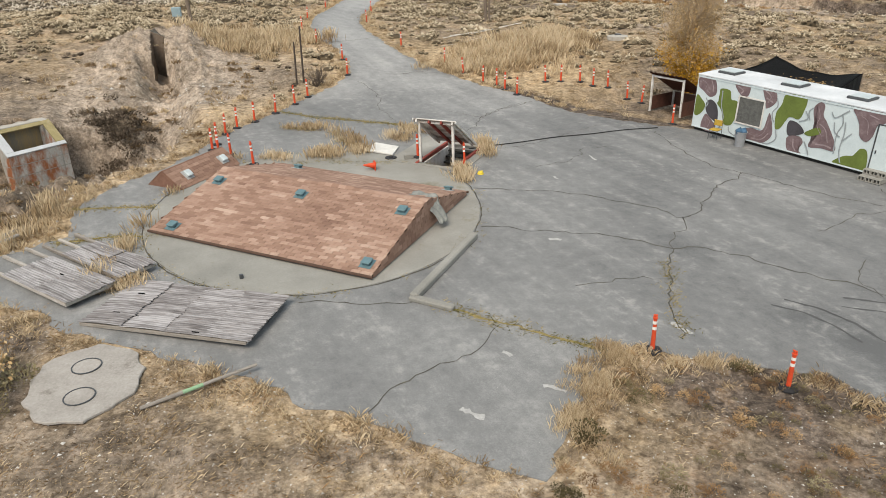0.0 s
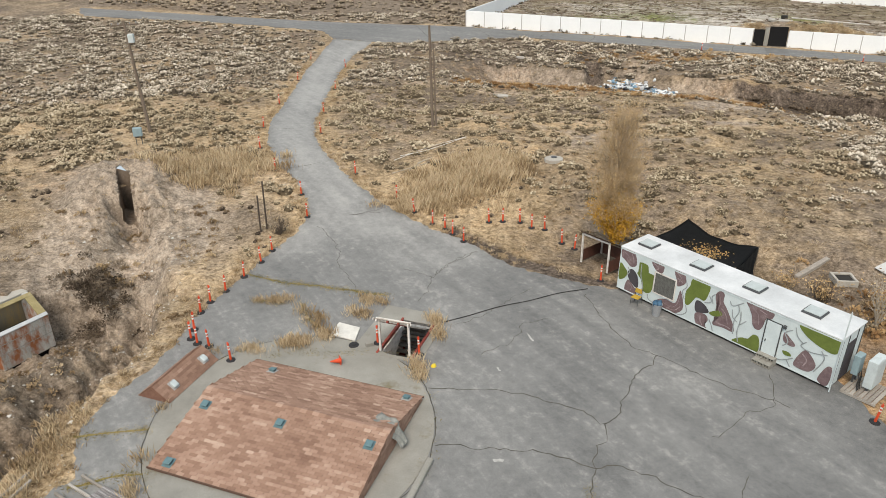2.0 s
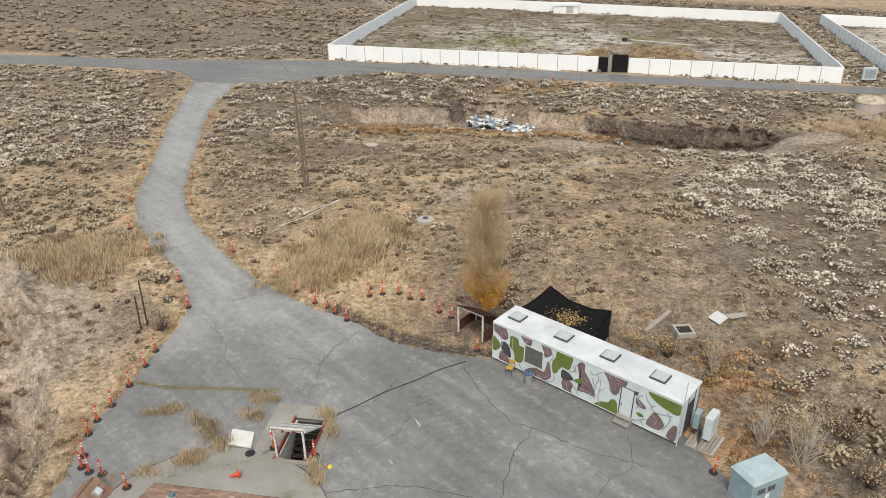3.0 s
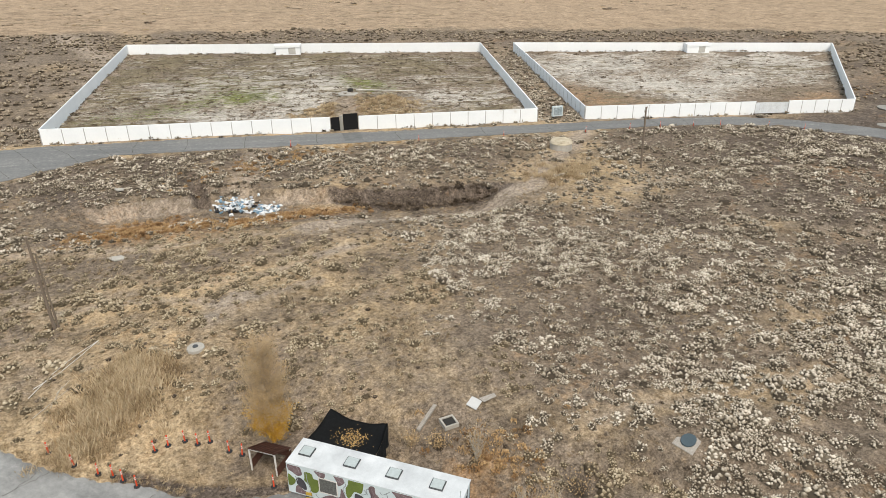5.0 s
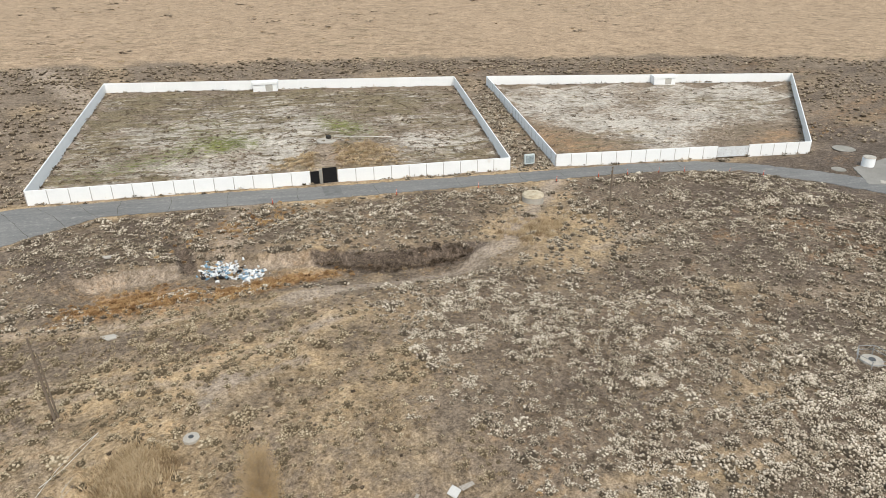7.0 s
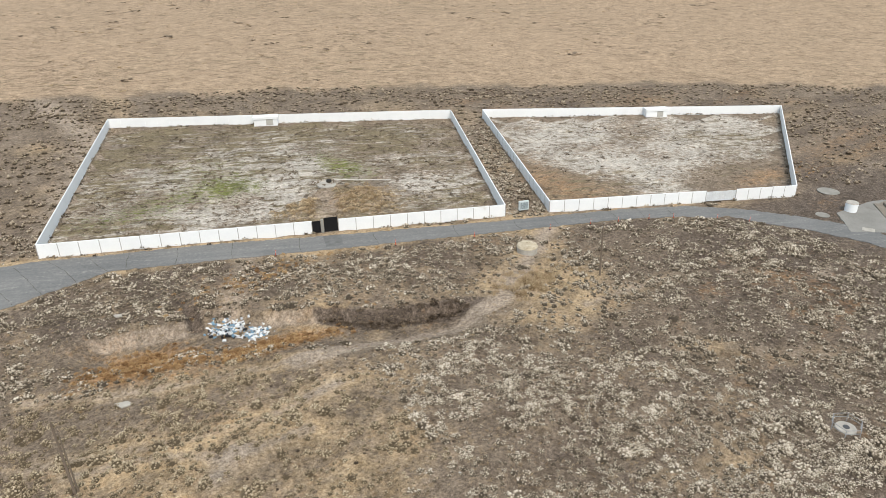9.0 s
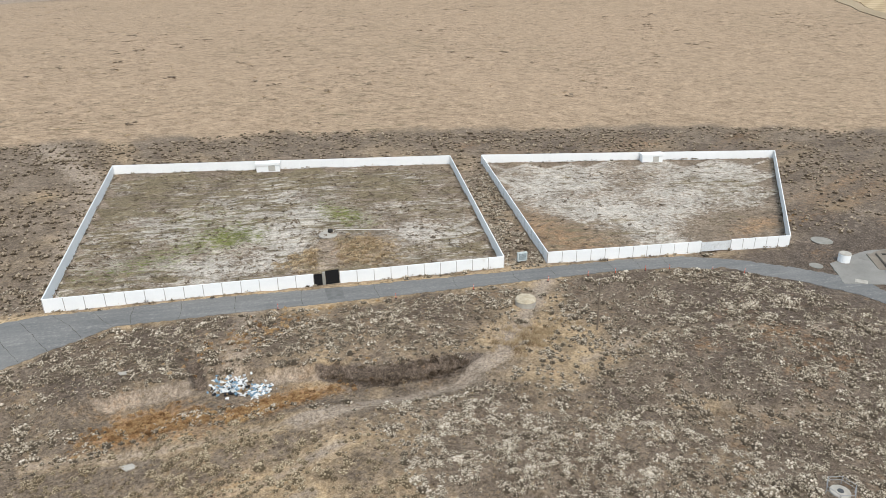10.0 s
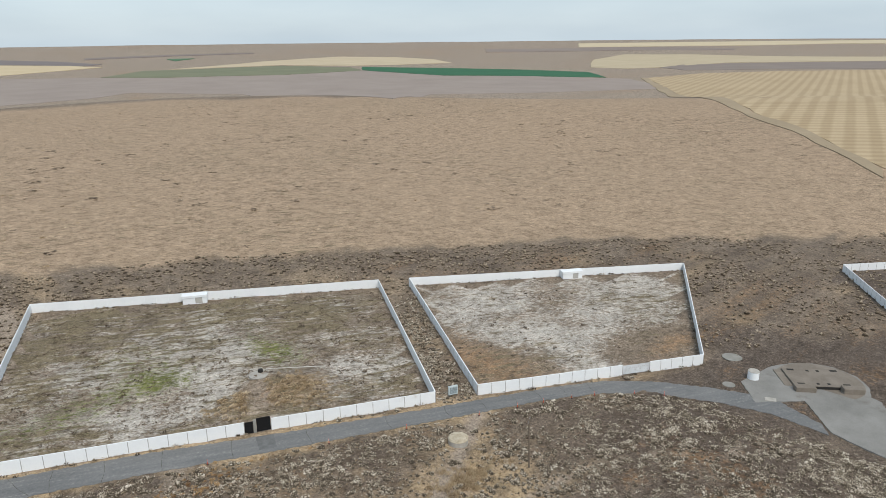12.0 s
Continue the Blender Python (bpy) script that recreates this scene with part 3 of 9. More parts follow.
    # dark also paints shade: cut bank, notch, hollow, trench, between the eastern bushes
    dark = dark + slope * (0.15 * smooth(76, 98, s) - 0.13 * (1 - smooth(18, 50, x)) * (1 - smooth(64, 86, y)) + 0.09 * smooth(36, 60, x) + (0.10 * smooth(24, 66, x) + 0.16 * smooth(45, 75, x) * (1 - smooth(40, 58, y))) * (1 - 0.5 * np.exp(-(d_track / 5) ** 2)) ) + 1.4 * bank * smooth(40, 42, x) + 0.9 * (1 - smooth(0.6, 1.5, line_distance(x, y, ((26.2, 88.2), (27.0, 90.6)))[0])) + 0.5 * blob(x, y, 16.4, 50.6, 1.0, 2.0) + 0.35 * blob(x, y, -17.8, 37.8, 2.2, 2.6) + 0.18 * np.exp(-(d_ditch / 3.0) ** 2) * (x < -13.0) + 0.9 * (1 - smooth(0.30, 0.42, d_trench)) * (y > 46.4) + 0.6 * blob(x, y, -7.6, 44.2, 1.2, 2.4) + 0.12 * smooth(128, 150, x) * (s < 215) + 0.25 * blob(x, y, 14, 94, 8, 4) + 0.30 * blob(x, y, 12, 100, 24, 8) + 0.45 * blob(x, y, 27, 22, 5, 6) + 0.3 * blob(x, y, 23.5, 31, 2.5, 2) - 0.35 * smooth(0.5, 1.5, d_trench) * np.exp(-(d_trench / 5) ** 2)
    # far soil turned paler: distance haze is put into the ground's colour
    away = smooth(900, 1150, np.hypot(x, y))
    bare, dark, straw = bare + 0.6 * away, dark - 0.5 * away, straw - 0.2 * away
    yard_a, yard_b = inside(x, y, YARD_A), inside(x, y, YARD_B)
    in_a = (0.49 + 0.08 * blob(x, y, 62, 135, 20, 22) + 0.07 * fuzz(x, y, 8, 2) - 0.30 * blob(x, y, 66, 111, 10, 6) - 0.03 * smooth(150, 172, s) + 0.06 * blob(x, y, 70, 150, 10, 22))
    in_b = (0.525 + 0.06 * fuzz(x, y, 12, 6) - 0.30 * blob(x, y, 107, 93, 9, 22) - 0.25 * blob(x, y, 147, 70, 16, 8))
    pale = np.where(yard_a, in_a, np.where(yard_b, in_b, 0.04 + 0.3 * blob(x, y, 1, 9.4, 3, 1.2) + 0.34 * blob(x, y, -19.4, 46.8, 1.2, 3.2)))
    rust = np.where(yard_b, 0.16 + 0.34 * blob(x, y, 107, 93, 10, 24) + 0.36 * blob(x, y, 148, 68, 10, 5), rust)
    rust = np.where(yard_a, 0.05 + 0.34 * blob(x, y, 66, 111, 9, 5), rust)
    straw = np.where(yard_a, 0.32 + 0.5 * blob(x, y, 66, 111, 9, 6), np.where(yard_b, 0.38, straw))
    green = np.where(yard_a, 0.37 + 0.15 * blob(x, y, 53, 134, 9, 8) + 0.12 * blob(x, y, 34, 131, 16, 8) + 0.16 * blob(x, y, 78, 131, 6, 13) + 0.08 * blob(x, y, 52, 150, 18, 8), -0.3)
    dark = np.where(yard_a | yard_b, 0.40 + 0.2 * blob(x, y, 75, 168, 40, 8), dark)
    bare = np.where(yard_a | yard_b, 0.42 + 0.8 * np.exp(-(line_distance(x, y, ((57.2, 103.8), (62.3, 111.1), (65.0, 115.0)))[0] / 1.6) ** 2), bare)
    weedy = np.where(yard_a, 0.46 + 0.07 * fuzz(x, y, 14, 5) + 0.10 * smooth(150, 180, s), np.where(yard_b, 0.40 + 0.08 * fuzz(x, y, 14, 7), np.where(field > 0.5, 0.385 + 0.05 * fuzz(x, y, 60, 3), 0.0)))
    return dict(weedy=weedy, straw=straw, bare=bare, rust=rust, dark=dark, pale=pale, green=green, stalks=0.05 + 0.9 * field)


# the trench is cut out of the ground's sheet
quad_x, quad_y = gx.ravel()[quads].mean(1), gy.ravel()[quads].mean(1)
quads = quads[~((line_distance(quad_x, quad_y, PIT)[0] < 0.42) & (quad_y > 46.5) & (quad_y < 50.6))]
ground_mesh = mesh_from("ground", np.stack([gx, gy, gz], -1).reshape(-1, 3), quads, SOIL)
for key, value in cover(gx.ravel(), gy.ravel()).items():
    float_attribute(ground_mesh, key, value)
ground = tagged(new("ground", ground_mesh), "dry straw-coloured and bare brown rangeland with gentle slopes", "ground", kind="structure")


def trench():
    """Upright earth walls and a floor, which sinks towards the closed end."""
    g = random.Random(12)
    bm = bmesh.new()
    rows = []
    n = 34
    for i in range(n + 1):
        u = i / n
        k = u * (len(PIT) - 1)
        j = min(int(k), len(PIT) - 2)
        a, b = Vector(PIT[j]), Vector(PIT[j + 1])
        p, d = a.lerp(b, k - j), (b - a).normalized()
        side = Vector((-d.y, d.x))
        row = []
        for off, drop in ((0.72, 0.0), (0.47, 0.02), (0.42, 0.5), (0.36, 1.0), (-0.36, 1.0), (-0.42, 0.5), (-0.47, 0.02), (-0.72, 0.0)):
            q = p + side * (off + g.gauss(0, 0.025))
            depth = 3.2 if u < 0.33 else 2.3
            row.append(bm.verts.new((q.x, q.y, float(levelled(q.x, q.y)) - depth * drop * (1 if u < 0.9 else 1 - 0.8 * (u - 0.9) / 0.1 * (p.y < 46.6)) + (g.gauss(0, 0.04) if 0 < drop else -0.05))))
        rows.append(row)
    for a, b in zip(rows, rows[1:]):
        for i in range(7):
            bm.faces.new((a[i], a[i + 1], b[i + 1], b[i]))
    bm.faces.new(rows[0][1:7])
    bmesh.ops.recalc_face_normals(bm, faces=bm.faces[:])
    raw = material("raw_cut_earth", ((0.3, (0.13, 0.095, 0.068)), (0.5, (0.21, 0.16, 0.12)), (0.7, (0.32, 0.26, 0.205))), scale=1.1, fine=9, bump=0.9)
    return bm, raw


# ---- paving ----
from mathutils.geometry import delaunay_2d_cdt


def roughen(poly, step=0.35, amount=0.06, seed=1):
    rnd, out = random.Random(seed), []
    for i in range(len(poly)):
        a, b = Vector(poly[i]), Vector(poly[(i + 1) % len(poly)])
        n = max(1, int((b - a).length / step))
        side = Vector((-(b - a).y, (b - a).x)).normalized()
        for k in range(n):
            out.append(tuple(a.lerp(b, k / n) + side * rnd.uniform(-amount, amount)))
    return out


def sheet(name, poly, lift, thick, mat, spacing=1.2, base=None, parent=None, hole=()):
    """A slab that follows the ground, with a real edge."""
    base = base or level
    x0, x1, y0, y1 = min(p[0] for p in poly), max(p[0] for p in poly), min(p[1] for p in poly), max(p[1] for p in poly)
    xs, ys = np.meshgrid(np.arange(x0, x1, spacing), np.arange(y0, y1, spacing))
    xs, ys = xs.ravel(), ys.ravel()
    keep = inside(xs, ys, poly) & (edge_distance(xs, ys, poly) > spacing * 0.4)
    pts = [Vector(p) for p in poly] + [Vector((a, b)) for a, b in zip(xs[keep], ys[keep])]
    n, rings = len(poly), [list(range(len(poly)))]
    if hole:
        pts = [p for p in pts[:n]] + [p for p in pts[n:] if not inside(p.x, p.y, hole)]
        rings.append(list(range(len(pts), len(pts) + len(hole))))
        pts += [Vector(p) for p in hole]
    vs, _, fs, *_ = delaunay_2d_cdt(pts, [], rings, 1, 1e-4)
    x, y = np.array([v.x for v in vs]), np.array([v.y for v in vs])
    z = base(x, y) + lift
    verts = list(np.stack([x, y, z], -1))
    faces = [tuple(f) for f in fs]
    if hole:
        cx, cy = np.array([x[list(f)].mean() for f in faces]), np.array([y[list(f)].mean() for f in faces])
        void = inside(cx, cy, hole)
        faces = [f for f, v in zip(faces, void) if not v]
    count = {}
    for f in faces:
        for i in range(len(f)):
            e = (f[i], f[(i + 1) % len(f)])
            count[e] = True
    rim = [e for e in count if (e[1], e[0]) not in count]
    low = {}
    for a, b in rim:
        for v in (a, b):
            if v not in low:
                low[v] = len(verts)
                verts.append(verts[v] - np.array([0, 0, thick]))
        faces.append((b, a, low[a], low[b]))
    me = mesh_from(name, verts, faces, mat, smooth_shade=False)
    ob = new(name, me)
    if parent:
        ob.parent = parent
    return ob


pavement = tagged(sheet("pavement", roughen(PAD, 0.35, 0.13), 0.0, 0.25, ASPHALT, 0.45, hole=WELL), "cracked grey asphalt yard and access drive, weeds in joints", "pavement", kind="structure")
# newer and darker asphalt before the trailer, a pale worn drive, tyre arcs between them
co = np.empty(len(pavement.data.vertices) * 3, np.float32)
pavement.data.vertices.foreach_get("co", co)
px_, py_ = co[0::3], co[1::3]
worn = -0.22 * blob(px_, py_, 10.6, 15.0, 0.5, 0.4) - 0.22 * blob(px_, py_, 11.2, 14.4, 0.7, 0.4) - 0.12 * blob(px_, py_, 9.8, 16.3, 1.0, 0.6) + 0.10 * smooth(36, 46, py_) - 0.10 * smooth(2, 9, px_) * (1 - smooth(36, 44, py_)) - 0.08 * blob(px_, py_, 17, 14, 4, 5) + 0.05 * fuzz(px_, py_, 3.5, 3) - 0.07 * blob(px_, py_, -2.5, 40.0, 2.0, 2.5) - 0.05 * blob(px_, py_, -6, 34.5, 2.5, 1.5)
for arc in (((-8.6, 75), (-8.7, 63), (-7.0, 55), (-4.6, 49), (-1, 42), (4, 33), (9, 24), (12, 15)), ((-7.2, 75), (-7.3, 63), (-5.6, 56), (-3.2, 50), (0.6, 42), (5.6, 33), (10.6, 24), (13.6, 15)), ((0, 43), (6, 35), (12, 26), (18, 18)), ((1.6, 44), (7.6, 36), (13.6, 27), (19.6, 19)), ((3, 31), (8, 24), (10, 16)), ((14.5, 30), (17.0, 24), (17.5, 17)), ((8, 33), (13, 25.5), (15.5, 19)), ((-7.6, 105), (-8.0, 90), (-8.4, 75)), ((-4.6, 105), (-6.6, 90), (-7.0, 75))):
    worn = worn + 0.08 * np.exp(-(line_distance(px_, py_, arc)[0] / 0.4) ** 2) * (0.6 + 0.6 * fuzz(px_, py_, 3.0, 8))
worn = worn - 0.10 * np.exp(-(edge_distance(px_, py_, PAD) / 0.5) ** 2) * (py_ > 44)
float_attribute(pavement.data, "tone", worn)
road = tagged(sheet("road", roughen(ROAD, 0.7, 0.22, 3), 0.03, 0.25, ROAD_ASPHALT, 2.0), "narrow grey asphalt road past the white walls", "road", kind="structure")


def circle(cx, cy, rx, ry, n=48, turn=0.0, a0=0.0, a1=2 * math.pi):
    c, s = math.cos(turn), math.sin(turn)
    return [(cx + c * rx * math.cos(a) - s * ry * math.sin(a), cy + s * rx * math.cos(a) + c * ry * math.sin(a)) for a in (a0 + (a1 - a0) * i / n for i in range(n))]


ROOF_DISC = circle(-4.5, 24.0, 5.87, 6.55, 72)
apron = tagged(sheet("concrete_apron", ROOF_DISC, 0.02, 0.2, CONCRETE), "round grey concrete apron under a shingled roof", "concrete slab", kind="structure")

# ---- walls of the two yards ----
WALL_H, WALL_T = 2.4, 0.2


def part(name, bm, mats, parent=None, label="", m=None, smooth_shade=False):
    """One bmesh as one mesh object under a thing or a part."""
    me = bpy.data.meshes.new(name)
    bm.normal_update()
    bm.to_mesh(me)
    bm.free()
    for mt in mats if isinstance(mats, (list, tuple)) else [mats]:
        me.materials.append(mt)
    if smooth_shade:
        me.polygons.foreach_set("use_smooth", [True] * len(me.polygons))
    ob = new(name, me)
    if parent:
        ob.parent = parent
    if m is not None:
        ob.matrix_basis = m
    if label:
        tagged(ob, label)
    return ob


def box(bm, x0, x1, y0, y1, z0, z1, bevel=0.0, m=None, index=0):
    vs = [bm.verts.new((x, y, z)) for x in (x0, x1) for y in (y0, y1) for z in (z0, z1)]
    if m is not None:
        for v in vs:
            v.co = m @ v.co
    fs = [bm.faces.new([vs[i] for i in q]) for q in ((0, 1, 3, 2), (4, 6, 7, 5), (0, 4, 5, 1), (2, 3, 7, 6), (0, 2, 6, 4), (1, 5, 7, 3))]
    for f in fs:
        f.material_index = index
    if bevel:
        es = list({e for f in fs for e in f.edges})
        bmesh.ops.bevel(bm, geom=es, offset=bevel, segments=1, affect="EDGES")
    return bm


def tube(bm, a, b, r0, r1=None, n=10, caps=True):
    """A round bar from a to b."""
    a, b = Vector(a), Vector(b)
    r1 = r0 if r1 is None else r1
    q = (b - a).to_track_quat("Z", "Y").to_matrix()
    rings = []
    for p, r in ((a, r0), (b, r1)):
        rings.append([bm.verts.new(p + q @ Vector((r * math.cos(2 * math.pi * i / n), r * math.sin(2 * math.pi * i / n), 0))) for i in range(n)])
    for i in range(n):
        bm.faces.new((rings[0][i], rings[0][(i + 1) % n], rings[1][(i + 1) % n], rings[1][i]))
    if caps:
        bm.faces.new(rings[0][::-1])
        bm.faces.new(rings[1])
    return bm


def empty(name, m=None):
    ob = new(name)
    if m is not None:
        ob.matrix_basis = m
    return ob


def here(x, y, rz=0.0, lift=0.0):
    """A pose on the finished ground."""
    z = float(levelled(np.array([x]), np.array([y]))[0])
    if bool(inside(np.array([x]), np.array([y]), PAD)[0]):
        z = float(level(x, y))
    return pose(x, y, z + lift, 0, 0, rz)


PANEL_CACHE = {}


def wall_run(owner, a, b, face=3.05):
    """Concrete panels on end between a and b, each a part, with dark joints between."""
    a, b = Vector(a), Vector(b)
    length = (b - a).length
    n = round(length / face)
    w = length / n
    u = (b - a) / length
    for i in range(n):
        p = a + u * (i * w)
        p2 = a + u * ((i + 1) * w)
        z0, z1 = float(level(p.x, p.y)), float(level(p2.x, p2.y))
        key = (round(w, 2),)
        if key not in PANEL_CACHE:
            bm = bmesh.new()
            box(bm, 0.002, w - 0.002, -WALL_T / 2, WALL_T / 2, -0.5, WALL_H, 0.012)
            tmp = bpy.data.meshes.new("wall_panel")
            bm.to_mesh(tmp)
            bm.free()
            tmp.materials.append(WHITE_WALL)
            PANEL_CACHE[key] = tmp
        ob = new("wall_panel", PANEL_CACHE[key])
        ob.parent = owner
        ob.matrix_basis = Matrix.Translation((p.x, p.y, z0)) @ Matrix.Rotation(math.atan2(u.y, u.x), 4, "Z") @ Matrix.Rotation(-math.atan2(z1 - z0, w), 4, "Y")
    # dark posts stand in the joints of the outer face
    bm = bmesh.new()
    for i in range(n + 1):
        q = a + u * (i * w)
        z = float(level(q.x, q.y))
        box(bm, -0.05, 0.05, -WALL_T / 2 - 0.014, -WALL_T / 2 + 0.02, -0.4, WALL_H - 0.06, m=Matrix.Translation((q.x, q.y, z)) @ Matrix.Rotation(math.atan2(u.y, u.x), 4, "Z"))
    part("joint_post", bm, JOINT, owner)


wall_names = iter(("wall_west_yard_south", "wall_west_yard_east", "wall_west_yard_north", "wall_west_yard_west", "wall_east_yard_south", "wall_east_yard_east", "wall_east_yard_north", "wall_east_yard_west"))
for corners, gap in ((YARD_A, (44.2, 48.9)), (YARD_B, (33.0, 39.7))):
    for i in range(4):
        run = tagged(empty(next(wall_names)), "white-painted precast concrete panel wall round a bare yard", "wall", kind="structure")
        a, b = Vector(corners[i]), Vector(corners[(i + 1) % 4])
        if i == 0:
            u = (b - a).normalized()
            wall_run(run, a, a + u * gap[0])
            wall_run(run, a + u * gap[1], b)
        else:
            wall_run(run, a, b)


# ---- more materials ----
SHINGLE = material("asphalt_shingle", ((0.22, (0.215, 0.125, 0.09)), (0.45, (0.30, 0.185, 0.135)), (0.62, (0.37, 0.24, 0.18)), (0.8, (0.48, 0.345, 0.27))), scale=0.5, fine=30, fine_amount=0.3, by_object=0.36, attr="tone", bump=0.5)
# dark brown that paints in the shadow lines of tabs and eaves
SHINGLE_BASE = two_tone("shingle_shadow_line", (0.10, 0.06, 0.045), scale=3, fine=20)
VENT = two_tone("teal_vent_metal", (0.115, 0.20, 0.22), scale=8, fine=40, rough=0.55, metal=0.2)
FLASHING = two_tone("dull_flashing", (0.36, 0.36, 0.35), scale=8, fine=40, rough=0.6)
ORANGE = two_tone("orange_red_plastic", (0.62, 0.075, 0.028), scale=5, fine=30, rough=0.6)
WHITE_BAND = two_tone("white_reflective_band", (0.75, 0.73, 0.70), scale=6, fine=30, rough=0.5)
RUBBER = two_tone("black_rubber", (0.028, 0.028, 0.03), scale=6, fine=30, rough=0.8)
CAMO_WHITE = material("pale_blue_white_paint", ((0.3, (0.46, 0.53, 0.54)), (0.55, (0.56, 0.63, 0.64)), (0.75, (0.64, 0.70, 0.705))), scale=1.2, fine=14, bump=0.2, rough=0.75, stain=((0.42, 0.40, 0.37), 0.9, 0.66))
CAMO_GREEN = two_tone("olive_green_paint", (0.125, 0.165, 0.038), 0.25, scale=2, fine=14, rough=0.8)
CAMO_MAUVE = material("mauve_brown_paint", ((0.3, (0.115, 0.075, 0.08)), (0.55, (0.185, 0.13, 0.135)), (0.75, (0.34, 0.28, 0.28))), scale=2.6, fine=12, rough=0.8)
CAMO_SWIRL = two_tone("pale_mauve_paint", (0.29, 0.225, 0.23), 0.4, scale=4, fine=18, rough=0.8)
CAMO_DARK = two_tone("dark_grey_paint", (0.06, 0.055, 0.062), 0.3, scale=2, fine=12, rough=0.8)
CAMO_LINE = two_tone("grey_line_paint", (0.28, 0.31, 0.32), 0.3, scale=3, fine=12, rough=0.8)
ROOF_WHITE = material("white_roof_coating", ((0.3, (0.42, 0.44, 0.455)), (0.5, (0.55, 0.575, 0.59)), (0.66, (0.68, 0.70, 0.715))), scale=0.45, fine=10, fine_amount=0.2, rough=0.7, bump=0.2)
GREY_FRAME = two_tone("dark_metal_frame", (0.09, 0.095, 0.10), scale=4, fine=20, rough=0.5, metal=0.5)
SKYLIGHT = two_tone("dull_plastic_glazing", (0.42, 0.47, 0.47), 0.15, scale=4, fine=12, rough=0.3, spec=0.5)
MESH_WINDOW = material("mesh_screen", ((0.35, (0.05, 0.05, 0.045)), (0.65, (0.17, 0.17, 0.16))), scale=9, fine=60, fine_amount=0.6)
TIMBER = material("grey_weathered_timber", ((0.3, (0.20, 0.175, 0.15)), (0.5, (0.32, 0.29, 0.255)), (0.7, (0.47, 0.44, 0.40))), scale=2.0, fine=30, grain=(1.0, 12.0, 12.0), bump=0.6, by_object=0.25)
CORRUGATED = material("weathered_corrugated_sheet", ((0.28, (0.10, 0.09, 0.088)), (0.45, (0.205, 0.192, 0.19)), (0.65, (0.37, 0.358, 0.36))), scale=1.6, fine=5, fine_amount=0.5, by_object=0.12, attr="tone", bump=0.3, grain=(0.5, 5.0, 1.0), stain=((0.17, 0.13, 0.115), 1.1, 0.60))
WHITE_TIMBER = material("peeling_white_timber", ((0.34, (0.30, 0.26, 0.22)), (0.48, (0.60, 0.57, 0.53)), (0.7, (0.74, 0.72, 0.69))), scale=3, fine=25, bump=0.5)
RED_PAINT = material("red_oxide_paint", ((0.3, (0.16, 0.035, 0.028)), (0.6, (0.34, 0.075, 0.055)), (0.78, (0.50, 0.42, 0.38))), scale=1.6, fine=18, rough=0.8)
RUST_SHEET = material("rust_brown_sheet", ((0.3, (0.055, 0.026, 0.02)), (0.7, (0.16, 0.07, 0.048))), scale=2, fine=20, rough=0.7)
# near-black that paints in the shade of wells, shafts, pits and openings
DARK_INSIDE = two_tone("dark_interior", (0.03, 0.028, 0.025), scale=2, fine=20)
BUNKER = material("stained_formed_concrete", ((0.3, (0.24, 0.225, 0.20)), (0.5, (0.40, 0.385, 0.355)), (0.7, (0.55, 0.535, 0.50))), scale=0.9, fine=12, bump=0.5, grain=(1.6, 1.6, 0.8), stain=((0.29, 0.11, 0.05), 0.62, 0.455))
STREAKED = material("rust_streaked_concrete", ((0.3, (0.16, 0.155, 0.14)), (0.5, (0.25, 0.20, 0.12)), (0.7, (0.36, 0.24, 0.09))), scale=0.8, fine=9, bump=0.4, grain=(2.5, 2.5, 0.4))
BLEACHED = material("bleached_lip_concrete", ((0.3, (0.40, 0.42, 0.43)), (0.7, (0.56, 0.58, 0.59))), scale=1.4, fine=14, bump=0.4)
LICHEN = material("lichen_stained_concrete", ((0.3, (0.20, 0.165, 0.085)), (0.55, (0.33, 0.275, 0.14)), (0.75, (0.42, 0.39, 0.31))), scale=1.4, fine=14, bump=0.5)
POLE_WOOD = material("grey_pole_wood", ((0.3, (0.10, 0.075, 0.055)), (0.7, (0.24, 0.19, 0.15))), scale=1.5, fine=20, grain=(8, 8, 0.7), bump=0.5)
PALE_METAL = two_tone("pale_grey_enamel", (0.50, 0.56, 0.57), scale=3, fine=20, rough=0.55)
BLUE_GREY = two_tone("blue_grey_enamel", (0.24, 0.33, 0.36), scale=2, fine=14, rough=0.55)
CABINET_LID = two_tone("pale_blue_enamel", (0.36, 0.46, 0.49), scale=2, fine=14, rough=0.5)
YELLOW = two_tone("yellow_plastic", (0.68, 0.52, 0.05), scale=4, fine=20, rough=0.5)
MUSTARD = two_tone("mustard_vinyl", (0.44, 0.29, 0.05), scale=4, fine=20, rough=0.6)
GREY_PLASTIC = two_tone("grey_plastic", (0.27, 0.28, 0.29), scale=4, fine=20, rough=0.6)
BLUE_BAG = two_tone("blue_bag", (0.05, 0.12, 0.20), 0.4, scale=8, fine=30, rough=0.5)
NET = two_tone("black_shade_net", (0.012, 0.013, 0.014), 0.3, scale=3, fine=60, rough=0.85)
CANVAS = material("grey_green_canvas", ((0.3, (0.12, 0.13, 0.12)), (0.7, (0.33, 0.33, 0.305))), scale=4, fine=25, bump=0.6)
CABLE = two_tone("black_cable", (0.025, 0.025, 0.025), scale=4, fine=30, rough=0.6)
BARK = material("pale_grey_bark", ((0.3, (0.16, 0.135, 0.11)), (0.7, (0.34, 0.30, 0.25))), scale=3, fine=20, bump=0.5)


